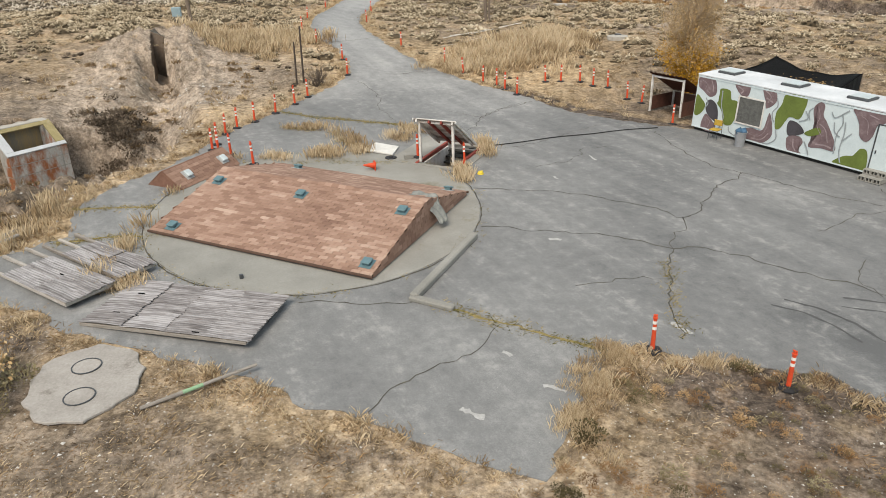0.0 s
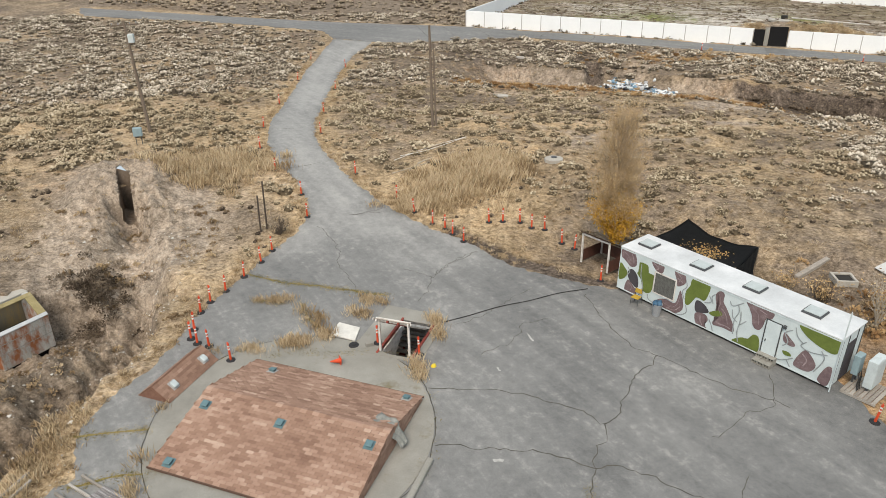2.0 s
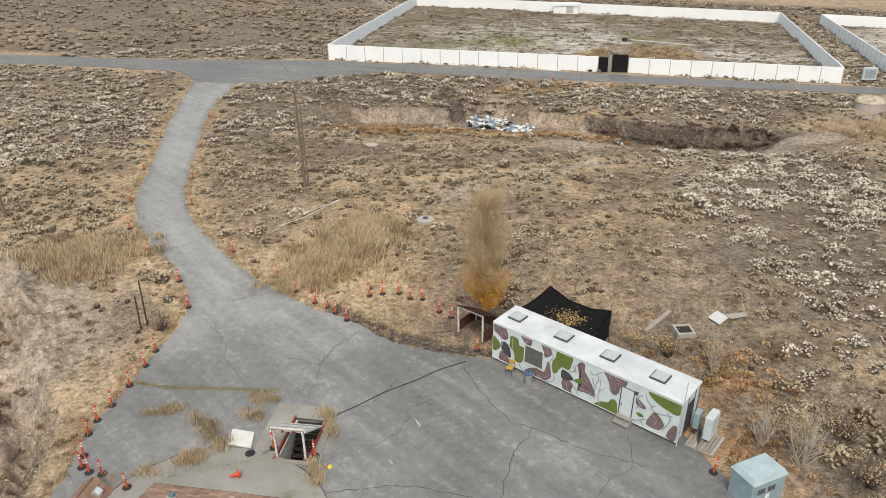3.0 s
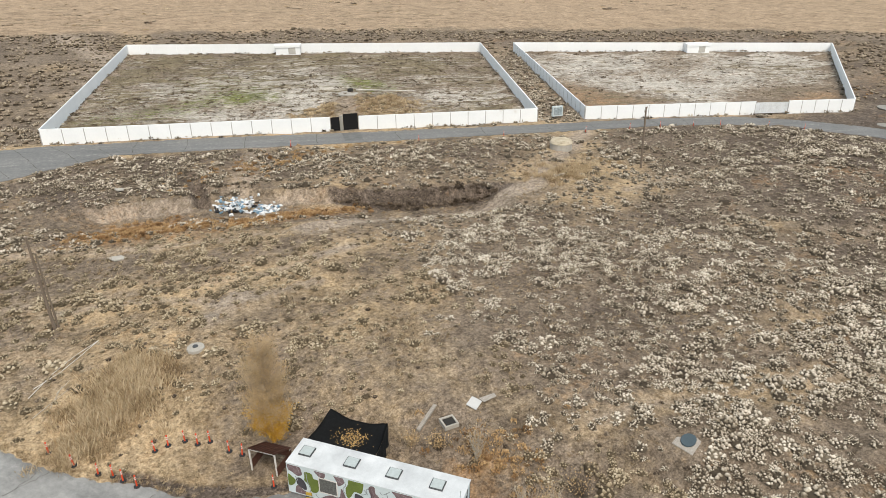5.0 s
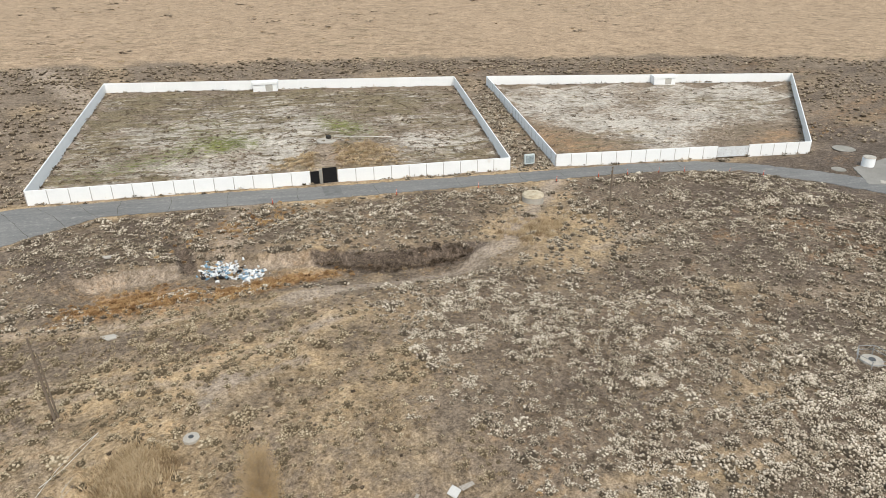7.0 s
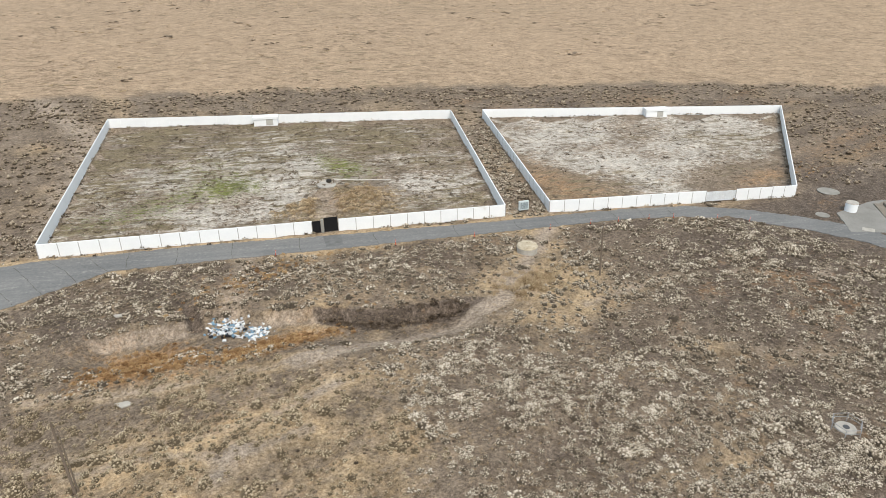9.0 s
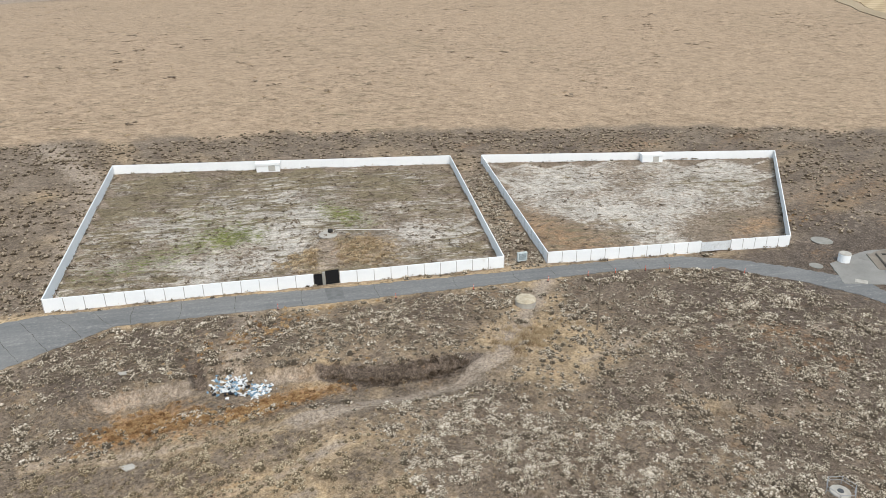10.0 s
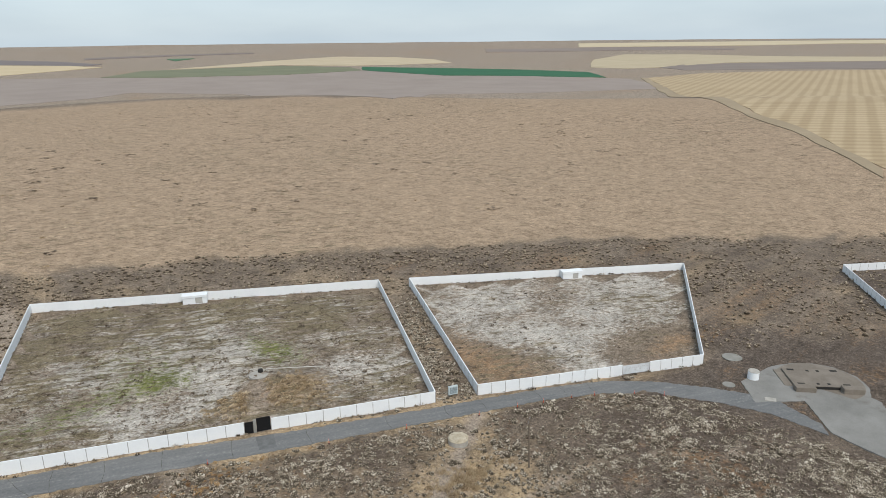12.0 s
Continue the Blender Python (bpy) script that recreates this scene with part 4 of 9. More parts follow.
def prism(bm, outline, x0, x1, index=0):
    """Sweeps a closed outline of (y, z) from x0 to x1."""
    a = [bm.verts.new((x0, y, z)) for y, z in outline]
    b = [bm.verts.new((x1, y, z)) for y, z in outline]
    n = len(outline)
    fs = [bm.faces.new((a[i], b[i], b[(i + 1) % n], a[(i + 1) % n])) for i in range(n)]
    fs += [bm.faces.new(a[::-1]), bm.faces.new(b)]
    for f in fs:
        f.material_index = index
    bmesh.ops.recalc_face_normals(bm, faces=fs)
    return bm


def shingle_mesh(w, h, t=0.014):
    bm = bmesh.new()
    box(bm, 0.009, w - 0.009, 0, h * 1.12, 0.0, t)
    for v in bm.verts:
        if v.co.y > h * 0.5:
            v.co.z -= t * 0.75
    me = bpy.data.meshes.new("shingle")
    bm.to_mesh(me)
    bm.free()
    me.materials.append(SHINGLE)
    return me


SHINGLE_W, SHINGLE_H = 0.32, 0.145
SHINGLE_ME = shingle_mesh(SHINGLE_W, SHINGLE_H)


def lay_shingles(owner, plane, width, run, singles, seed, left=lambda v: 0.0, right=None):
    """Courses of tabs on a slope: plane is the slope's own frame (x along the eave, y up the slope). Those of the first `singles` courses are parts."""
    rnd = random.Random(seed)
    verts, faces, tone, made = [], [], [], 0
    base = [v.co.copy() for v in SHINGLE_ME.vertices]
    polys = [tuple(p.vertices) for p in SHINGLE_ME.polygons]
    rows = int(run / SHINGLE_H)
    for r in range(rows):
        y = r * SHINGLE_H
        x = left(y) - (SHINGLE_W / 2 if r % 2 else 0)
        end = width if right is None else right(y)
        band = 0.0
        while x < end:
            if rnd.random() < 0.5:
                band = rnd.choice((0, 0, 0, 0.12, 0.22, -0.1))
            x0, x1 = max(x, left(y)), min(x + SHINGLE_W, end)
            if x1 - x0 > 0.05:
                m = plane @ Matrix.Translation((x0, y, rnd.uniform(0, 0.003))) @ Matrix.Diagonal(((x1 - x0) / SHINGLE_W, 1, 1, 1))
                if r < singles:
                    ob = new("shingle", SHINGLE_ME)
                    ob.parent, ob.matrix_basis = owner, m
                    made += 1
                else:
                    k = len(verts)
                    verts += [m @ v for v in base]
                    faces += [tuple(i + k for i in p) for p in polys]
                    tone += [band * 0.8 + rnd.uniform(-0.12, 0.13)] * len(base)
            x += SHINGLE_W
    if verts:
        me = mesh_from("shingle_layer", verts, faces, SHINGLE, smooth_shade=False)
        float_attribute(me, "tone", tone)
        ob = tagged(new("shingle_layer", me), kind="stuff")
        ob.parent = owner


def vent(owner, m, mat, plate):
    """A square mushroom vent on a flashing plate, a part with sub-parts."""
    bm = bmesh.new()
    box(bm, -0.2, 0.2, -0.22, 0.22, 0.0, 0.012, 0.003)
    p = part("roof_vent", bm, plate, owner, "metal roof vent on a flashing plate", m)
    bm = bmesh.new()
    box(bm, -0.11, 0.11, -0.11, 0.11, 0.012, 0.10)
    part("neck", bm, mat, p)
    bm = bmesh.new()
    box(bm, -0.15, 0.15, -0.15, 0.15, 0.09, 0.15, 0.02)
    for v in bm.verts:
        if v.co.z > 0.14:
            v.co.x *= 0.8
            v.co.y *= 0.8
    part("cap", bm, mat, p)


# ---- the shingled roof over the buried vault ----
def low_roof():
    W, D, RUN, RISE = 8.4, 7.5, 3.92, 0.94
    ox, oy = -9.75, 21.71
    z0 = float(level(ox, oy)) + 0.02
    m = Matrix.Translation((ox, oy, z0)) @ Matrix.Rotation(math.atan2(UX.y, UX.x), 4, "Z") @ Matrix.Rotation(radians(1.45), 4, "Y")
    roof = tagged(empty("shingled_roof", m), "low brown asphalt-shingled gable roof set on a concrete apron", "roof")
    bm = bmesh.new()
    prism(bm, ((0.05, -0.05), (0.05, 0.10), (RUN, RISE + 0.10), (D - 0.05, 0.10), (D - 0.05, -0.05)), 0.06, W - 0.06)
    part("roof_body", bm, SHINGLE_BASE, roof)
    south = Matrix.Translation((0, -0.05, 0.10)) @ Matrix.Rotation(math.atan2(RISE, RUN), 4, "X")
    lay_shingles(roof, south, W, math.hypot(RISE, RUN), 11, 5)
    nrun = D - RUN
    north = Matrix.Translation((W, D + 0.03, 0.10)) @ Matrix.Rotation(math.pi, 4, "Z") @ Matrix.Rotation(math.atan2(RISE, nrun), 4, "X")
    lay_shingles(roof, north, W, math.hypot(RISE, nrun), 0, 6)
    east = Matrix.Translation((W + 0.0, 0.0, 0.0)) @ Matrix.Rotation(math.pi / 2, 4, "Z") @ Matrix.Rotation(math.pi / 2, 4, "X")
    lay_shingles(roof, east, D, RISE + 0.1, 0, 7, left=lambda v: max(0.05, (v - 0.02) * RUN / RISE), right=lambda v: D - max(0.05, (v - 0.02) * nrun / RISE))
    west = Matrix.Translation((0.0, D, 0.0)) @ Matrix.Rotation(-math.pi / 2, 4, "Z") @ Matrix.Rotation(math.pi / 2, 4, "X")
    lay_shingles(roof, west, D, RISE + 0.1, 0, 8, left=lambda v: max(0.05, (v - 0.02) * nrun / RISE), right=lambda v: D - max(0.05, (v - 0.02) * RUN / RISE))
    # eave boards, in the dark shadow-line colour
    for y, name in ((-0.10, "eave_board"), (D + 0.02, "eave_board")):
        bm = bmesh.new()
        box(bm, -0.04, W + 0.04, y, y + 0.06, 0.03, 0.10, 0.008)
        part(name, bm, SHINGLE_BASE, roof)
    # ridge caps
    rnd = random.Random(3)
    x = 0.0
    while x < W - 0.05:
        bm = bmesh.new()
        h = 0.128 + rnd.uniform(0, 0.008)
        lift = 0.03 if 4.2 < x < 5.6 else 0.0
        for s in (-1, 1):
            a = [bm.verts.new(c) for c in ((x, RUN, RISE + h + lift), (x + 0.3, RUN, RISE + h - 0.01 + lift), (x + 0.3, RUN + s * 0.15, RISE + h - 0.045), (x, RUN + s * 0.15, RISE + h - 0.035))]
            b = [bm.verts.new(v.co + Vector((0, 0, -0.012))) for v in a]
            for q in ((0, 1, 2, 3),):
                bm.faces.new([a[i] for i in q])
            bm.faces.new([b[i] for i in (3, 2, 1, 0)])
            for i in range(4):
                bm.faces.new((a[i], b[i], b[(i + 1) % 4], a[(i + 1) % 4]))
        part("ridge_cap", bm, SHINGLE, roof)
        x += 0.28
    for px, py in ((0.72, 0.36), (8.02, 0.45), (0.5, 3.1), (4.0, 3.1), (7.87, 3.15)):
        vent(roof, south @ Matrix.Translation((px, py / math.cos(math.atan2(RISE, RUN)), 0.02)), VENT, VENT)
    for px, py in ((0.55, 0.6), (7.0, 0.9)):
        vent(roof, north @ Matrix.Translation((px, py, 0.02)), VENT, FLASHING)
    return roof


low_roof()


def small_gable():
    L, W, H = 3.5, 1.65, 0.66
    m = Matrix.Translation((-11.5, 26.3, float(level(-10.8, 26.2)))) @ Matrix.Rotation(math.atan2(UX.y, UX.x), 4, "Z")
    g = tagged(empty("shingled_cover", m), "small brown shingled gable cover beside the larger roof", "roof cover")
    bm = bmesh.new()
    prism(bm, ((0, 0), (W / 2, H), (W, 0), (W, -0.06), (0, -0.06)), 0, L)
    for v in bm.verts:
        v.co = Vector((v.co.y, v.co.x, v.co.z))
    bmesh.ops.recalc_face_normals(bm, faces=bm.faces[:])
    part("cover_body", bm, two_tone("dark_gable_brown", (0.19, 0.10, 0.07), 0.3, scale=3, fine=20), g)
    slope = math.atan2(H, W / 2)
    west = Matrix.Translation((-0.04, L, 0.0)) @ Matrix.Rotation(-math.pi / 2, 4, "Z") @ Matrix.Rotation(slope, 4, "X")
    east = Matrix.Translation((W + 0.04, 0.0, 0.0)) @ Matrix.Rotation(math.pi / 2, 4, "Z") @ Matrix.Rotation(slope, 4, "X")
    lay_shingles(g, west, L, math.hypot(H, W / 2), 0, 11)
    lay_shingles(g, east, L, math.hypot(H, W / 2), 0, 12)
    vent(g, east @ Matrix.Translation((0.8, 0.5, 0.02)), PALE_METAL, FLASHING)
    vent(g, east @ Matrix.Translation((2.9, 0.5, 0.02)), PALE_METAL, FLASHING)


small_gable()


def draped_cloth():
    """Canvas thrown over the roof's east corner."""
    bm = bmesh.new()
    bmesh.ops.create_grid(bm, x_segments=14, y_segments=20, size=0.5)
    for v in bm.verts:
        x, y = v.co.x * 0.7, v.co.y * 1.9
        k = max(0.0, -y)
        drop = -0.75 * k if k > 0 else 0.05 * y
        v.co = Vector((x * (1 + 0.35 * y) + 0.05 * math.sin(y * 7), y if y > 0 else y * 0.55, drop + 0.035 * math.sin(x * 21 + y * 5) + 0.03 * math.sin(y * 11)))
    bmesh.ops.solidify(bm, geom=bm.faces[:], thickness=0.012)
    ob = part("canvas_sheet", bm, CANVAS, None, smooth_shade=True)
    ob.matrix_basis = Matrix.Translation((-0.35, 22.35, 1.10)) @ Matrix.Rotation(radians(52), 4, "Z")
    tagged(ob, "grey-green canvas sheet thrown over the roof corner", "canvas")


draped_cloth()


# ---- corrugated panels on timber frames, lying on the asphalt ----
def corrugated_panel(ox, oy, w, d, turn, label, sheets=3, bare=0.0, seed=0):
    """Timber frame with corrugated sheets; bare: the share of the length at the start that has lost its sheets."""
    z = float(level(ox, oy))
    p = tagged(empty("corrugated_panel", pose(ox, oy, z, 0, 0, turn)), label, "roof panel", "panels on the asphalt")
    rnd = random.Random(seed)
    for y in (0.0, d / 2 - 0.04, d - 0.09):
        bm = bmesh.new()
        box(bm, 0, w, y, y + 0.09, 0.005, 0.10, 0.008)
        part("rail", bm, TIMBER, p)
    for x in (w * bare, w - 0.09):
        bm = bmesh.new()
        box(bm, x, x + 0.09, 0.09, d - 0.09, 0.005, 0.10, 0.008)
        part("cross_rail", bm, TIMBER, p)
    length = w * (1 - bare)
    for k in range(sheets):
        for j in range(2):
            x0, x1 = w * bare + length * k / sheets, w * bare + length * (k + 1) / sheets + 0.08
            y0, y1 = d * j / 2, d * (j + 1) / 2 + 0.03
            n = max(8, int((y1 - y0) / 0.0175))
            verts, faces = [], []
            sag, tilt = rnd.uniform(-0.02, 0.03), rnd.uniform(-0.015, 0.045)
            nx_ = 6
            for i in range(n + 1):
                y = y0 + (y1 - y0) * i / n
                ridge = 0.011 * math.sin(2 * math.pi * (y / 0.09))
                for q in range(nx_ + 1):
                    x = x0 + (x1 - x0) * q / nx_
                    warp = sag * math.sin(math.pi * q / nx_) + tilt * q / nx_ + 0.008 * math.sin(x * 3 + y * 9 + seed)
                    rag = rnd.uniform(-0.05, 0.05) if q in (0, nx_) else 0
                    verts.append((x + rag, y, 0.118 + 0.006 * (k + j) + ridge + warp + (0.02 if rnd.random() < 0.03 else 0)))
            top = len(verts)
            verts += [(a, b, c - 0.004) for a, b, c in verts]
            streak = [rnd.gauss(0, 0.05) for _ in range(200)]
            # valley dirt and rib shade both go into this tone, with random streaks
            dirt = [0.05 * math.sin(2 * math.pi * (v[1] / 0.09)) + streak[int(v[1] / 0.09) % 200] + rnd.uniform(-0.06, 0.06) for v in verts]
            gaps = {(rnd.randrange(n), rnd.randrange(nx_)) for _ in range(n // 40)}
            for i in range(n):
                for q in range(nx_):
                    if (i, q) in gaps or (i - 1, q) in gaps:
                        continue  # rusted through
                    a = i * (nx_ + 1) + q
                    f = (a, a + 1, a + nx_ + 2, a + nx_ + 1)
                    faces += [f, tuple(v + top for v in f[::-1])]
            me = mesh_from("corrugated_sheet", verts, faces, CORRUGATED, smooth_shade=True)
            float_attribute(me, "tone", dirt)
            ob = new("corrugated_sheet", me)
            ob.parent = p
    return p


corrugated_panel(-9.43, 15.79, 4.72, 2.36, -14.0, "grey weathered corrugated panel on a timber frame, cracked and warped", 4, 0.0, 2)
corrugated_panel(-12.75, 20.5, 4.3, 1.15, -36.0, "grey corrugated panel with bare timber rails at one end", 2, 0.3, 4)
corrugated_panel(-13.95, 19.15, 4.7, 1.45, -34.5, "pale corrugated panel with bare timber rails at one end", 2, 0.3, 7)


# ---- curbs and loose slabs ----
def log_curb(a, b, w, h, name="concrete_curb"):
    a, b = Vector((*a, float(level(*a)))), Vector((*b, float(level(*b))))
    L = (b - a).length
    bm = bmesh.new()
    box(bm, 0, L, -w / 2, w / 2, -0.02, h, 0.04)
    ob = part(name, bm, CONCRETE, None, m=Matrix.Translation(a) @ (b - a).to_track_quat("X", "Z").to_matrix().to_4x4())
    return tagged(ob, "worn grey concrete curb bar at the edge of the apron", "curb", "curbs by the apron")


log_curb((-0.85, 17.15), (1.05, 21.35), 0.26, 0.2)
log_curb((-0.95, 17.2), (0.25, 16.6), 0.24, 0.14)


def slab_piece(name, poly, h, mat, label, category, lift=0.0):
    z = [float(level(x, y)) + lift for x, y in poly]
    c = Vector((sum(p[0] for p in poly) / len(poly), sum(p[1] for p in poly) / len(poly), sum(z) / len(z)))
    bm = bmesh.new()
    lo = [bm.verts.new(Vector((x, y, zz)) - c) for (x, y), zz in zip(poly, z)]
    hi = [bm.verts.new(v.co + Vector((0, 0, h))) for v in lo]
    n = len(lo)
    bm.faces.new(lo[::-1])
    top = bm.faces.new(hi)
    for i in range(n):
        bm.faces.new((lo[i], lo[(i + 1) % n], hi[(i + 1) % n], hi[i]))
    bmesh.ops.recalc_face_normals(bm, faces=bm.faces[:])
    bmesh.ops.bevel(bm, geom=list(top.edges), offset=min(0.015, h * 0.3), segments=1, affect="EDGES")
    return tagged(part(name, bm, mat, None, m=Matrix.Translation(c)), label, category)


slab_piece("white_board", ((-3.38, 30.68), (-2.12, 30.02), (-1.90, 31.2), (-3.0, 31.78)), 0.07, two_tone("white_board_paint", (0.62, 0.61, 0.57), scale=2, fine=20), "off-white flat board lying on the asphalt", "board", 0.02)

# round concrete lid of a tank in the grass, with two manholes
LID = [(x + 0.06 * math.sin(1.9 * i) + 0.04 * math.sin(0.7 * i), y + 0.06 * math.cos(1.3 * i)) for i, (x, y) in enumerate(circle(-8.2, 13.35, 1.2, 1.5, 40, 0.25))]
tank_lid = slab_piece("tank_lid", LID, 0.06, material("lid_concrete", ((0.3, (0.24, 0.22, 0.195)), (0.55, (0.36, 0.335, 0.305)), (0.75, (0.46, 0.435, 0.405))), scale=1.3, fine=16, fine_amount=0.45, bump=0.6, stain=((0.11, 0.09, 0.07), 0.9, 0.575)), "pale rounded concrete tank lid with two round covers in the grass", "tank lid", 0.0)
for dx, dy in ((-0.2, 0.55), (0.15, -0.6)):
    bm = bmesh.new()
    for r0, r1, h in ((0.31, 0.335, 0.004),):
        n = 36
        rings = [[bm.verts.new((r * math.cos(2 * math.pi * i / n), r * math.sin(2 * math.pi * i / n), z)) for i in range(n)] for r, z in ((r0, 0.0), (r0, 0.018), (r1, 0.018), (r1, 0.0))]
        for a, b in zip(rings, rings[1:]):
            for i in range(n):
                bm.faces.new((a[i], a[(i + 1) % n], b[(i + 1) % n], b[i]))
    bmesh.ops.recalc_face_normals(bm, faces=bm.faces[:])
    part("cover_ring", bm, GREY_FRAME, tank_lid, "dark metal ring of a round cover", Matrix.Translation((dx, dy, float(level(-8.45 + dx, 13.3 + dy)) - float(level(-8.45, 13.3)) + 0.062)))

# pole lying in the grass
bm = bmesh.new()
tube(bm, (0, 0, 0), (0.9, 0.12, 0.02), 0.045, 0.045, 10)
for f in bm.faces:
    f.material_index = 0
tube(bm, (0.9, 0.12, 0.02), (1.35, 0.18, 0.03), 0.046, 0.046, 10)
for f in bm.faces[12:]:
    f.material_index = 1
tube(bm, (1.35, 0.18, 0.03), (2.6, 0.35, 0.05), 0.044, 0.04, 10)
for f in bm.faces[24:]:
    f.material_index = 2
tagged(part("lying_pole", bm, [TIMBER, two_tone("faded_green_paint", (0.22, 0.36, 0.22)), TIMBER], None, m=here(-6.55, 12.3, 27, 0.05)), "thin weathered pole with a green band lying in the grass", "pole")


# ---- stairwell with its lifted cover ----
def stairwell():
    z = float(level(*yard(0.8, 1.5)))
    m = Matrix.Translation((*yard(0, 0), z)) @ Matrix.Rotation(math.atan2(UX.y, UX.x), 4, "Z")
    W, L, D = 1.65, 3.2, 2.5
    s = tagged(empty("stairwell", m), "concrete stairwell with red-painted walls under a propped cover", "stairwell")
    for name, b in (("side_wall", (-0.12, 0, -0.12, L + 0.12)), ("side_wall", (W, W + 0.12, -0.12, L + 0.12)), ("end_wall", (0, W, -0.12, 0)), ("end_wall", (0, W, L, L + 0.12))):
        bm = bmesh.new()
        box(bm, b[0], b[1], b[2], b[3], -D, 0.10 if name == "side_wall" else 0.04, 0.01)
        part(name, bm, RED_PAINT if name == "side_wall" else CONCRETE, s)
    bm = bmesh.new()
    box(bm, 0.0, W, 0.0, L, -D - 0.1, -D + 0.02)
    part("well_floor", bm, DARK_INSIDE, s)
    for i in range(9):
        bm = bmesh.new()
        box(bm, 0.12, W - 0.12, L - 0.28 * (i + 1), L - 0.28 * i, -0.2 * (i + 1) - 0.06, -0.2 * (i + 1), 0.008)
        # treads coloured near-black for the shade down the well
        part("tread", bm, DARK_INSIDE, s)
    bm = bmesh.new()
    box(bm, 0.02, 0.10, 0.2, L - 0.1, -1.4, -0.05)
    part("handrail_board", bm, WHITE_TIMBER, s)
    for x in (0.02, W - 0.12):
        bm = bmesh.new()
        box(bm, x, x + 0.1, 0.02, 0.12, 0.10, 1.80, 0.01)
        part("post", bm, WHITE_TIMBER, s)
    bm = bmesh.new()
    box(bm, -0.06, W + 0.06, 0.0, 0.09, 1.80, 1.98, 0.01)
    part("front_beam", bm, WHITE_TIMBER, s)
    a, b = Vector((0, -0.12, 1.98)), Vector((0, 2.25, 0.42))
    ang = math.atan2(b.z - a.z, b.y - a.y)
    slope = Matrix.Translation(a) @ Matrix.Rotation(ang, 4, "X")
    run = (b - a).length
    for x in (-0.02, W / 3, 2 * W / 3, W - 0.05):
        bm = bmesh.new()
        box(bm, x, x + 0.07, 0.0, run, -0.12, 0.0, 0.006)
        part("rafter", bm, WHITE_TIMBER if x in (-0.02, W - 0.05) else RED_PAINT, s, m=slope)
    n = 8
    for i in range(n):
        bm = bmesh.new()
        box(bm, -0.14, W + 0.14, run * i / n + 0.006, run * (i + 1) / n - 0.006, 0.003, 0.03, 0.004)
        part("cover_board", bm, WHITE_TIMBER if i % 3 else TIMBER, s, m=slope)
    for x in (-0.15, W + 0.11):
        bm = bmesh.new()
        box(bm, x, x + 0.04, -0.03, run + 0.02, -0.06, 0.045, 0.006)
        part("edge_board", bm, WHITE_TIMBER, s, m=slope)


stairwell()
slab_hatch = [yard(a, b) for a, b in ((-1.35, -0.25), (2.15, -0.25), (2.15, 4.3), (-1.35, 4.3))]
tagged(sheet("concrete_slab", slab_hatch, 0.035, 0.15, CONCRETE, 0.9, hole=WELL), "pale concrete slab round a stairwell", "concrete slab", kind="structure")


# ---- marker posts ----
def delineator():
    root = empty("delineator_post")
    bm = bmesh.new()
    n = 8
    for r0, r1, z0, z1 in ((0.23, 0.23, 0.0, 0.035), (0.2, 0.10, 0.035, 0.075)):
        tube(bm, (0, 0, z0), (0, 0, z1), r0, r1, n)
    part("rubber_base", bm, RUBBER, root, "black octagonal rubber base")
    bm = bmesh.new()
    tube(bm, (0, 0, 0.07), (0, 0, 0.93), 0.058, 0.045, 12)
    tube(bm, (0, 0, 0.93), (0, 0, 0.955), 0.062, 0.062, 12)
    part("post", bm, ORANGE, root)
    for z in (0.62, 0.78):
        bm = bmesh.new()
        tube(bm, (0, 0, z), (0, 0, z + 0.085), 0.0545 - (z - 0.62) * 0.015, 0.0535 - (z - 0.62) * 0.015, 12, caps=False)
        part("reflective_band", bm, WHITE_BAND, root, "white reflective band")
    bm = bmesh.new()
    tube(bm, (0, 0, 0.955), (0, 0, 1.0), 0.03, 0.028, 8)
    tube(bm, (-0.05, 0, 1.015), (0.05, 0, 1.015), 0.022, 0.022, 8)
    part("grip", bm, ORANGE, root)
    return tagged(root, "orange-red delineator post with white bands on a black base", "delineator", "marker posts along the yard")


POSTS = ((5.09, 14.66), (7.8, 13.21), (-7.53, 40.38), (-8.02, 38.97), (-8.74, 37.22), (-9.47, 35.56), (-10.07, 34.4), (-10.35, 33.3), (-10.3, 31.6), (-10.25, 30.75), (-9.85, 30.3), (-9.22, 30.0), (-7.95, 28.75),
         (-2.63, 51.6), (0.4, 47.3), (1.56, 45.2), (2.7, 43.5), (3.48, 42.8), (3.9, 42.0), (4.52, 41.0), (6.53, 43.5), (7.47, 43.5), (8.59, 43.2), (9.23, 42.4), (10.07, 42.2), (10.92, 40.8), (11.52, 39.9), (12.03, 35.75),
         (-5.73, 44.8), (-6.42, 48.2), (-8.79, 52.6), (-10.6, 57.4), (-6.15, 68.8), (-5.9, 61.5), (-11.2, 63.5), (-10.9, 72.5), (-5.6, 79.0), (-10.2, 84.0), (-5.0, 92.0), (-9.8, 97.0), (20.1, 22.4), (-1.0, 29.75), (1.0, 28.6),
         (44.5, 98.2), (62.7, 89.4), (75.8, 83.6), (89.0, 77.6), (96.5, 74.3), (101.7, 71.9), (107.3, 69.1), (111.5, 66.5), (117.6, 61.0), (121.6, 56.6))
post_rnd = random.Random(9)
first = delineator()
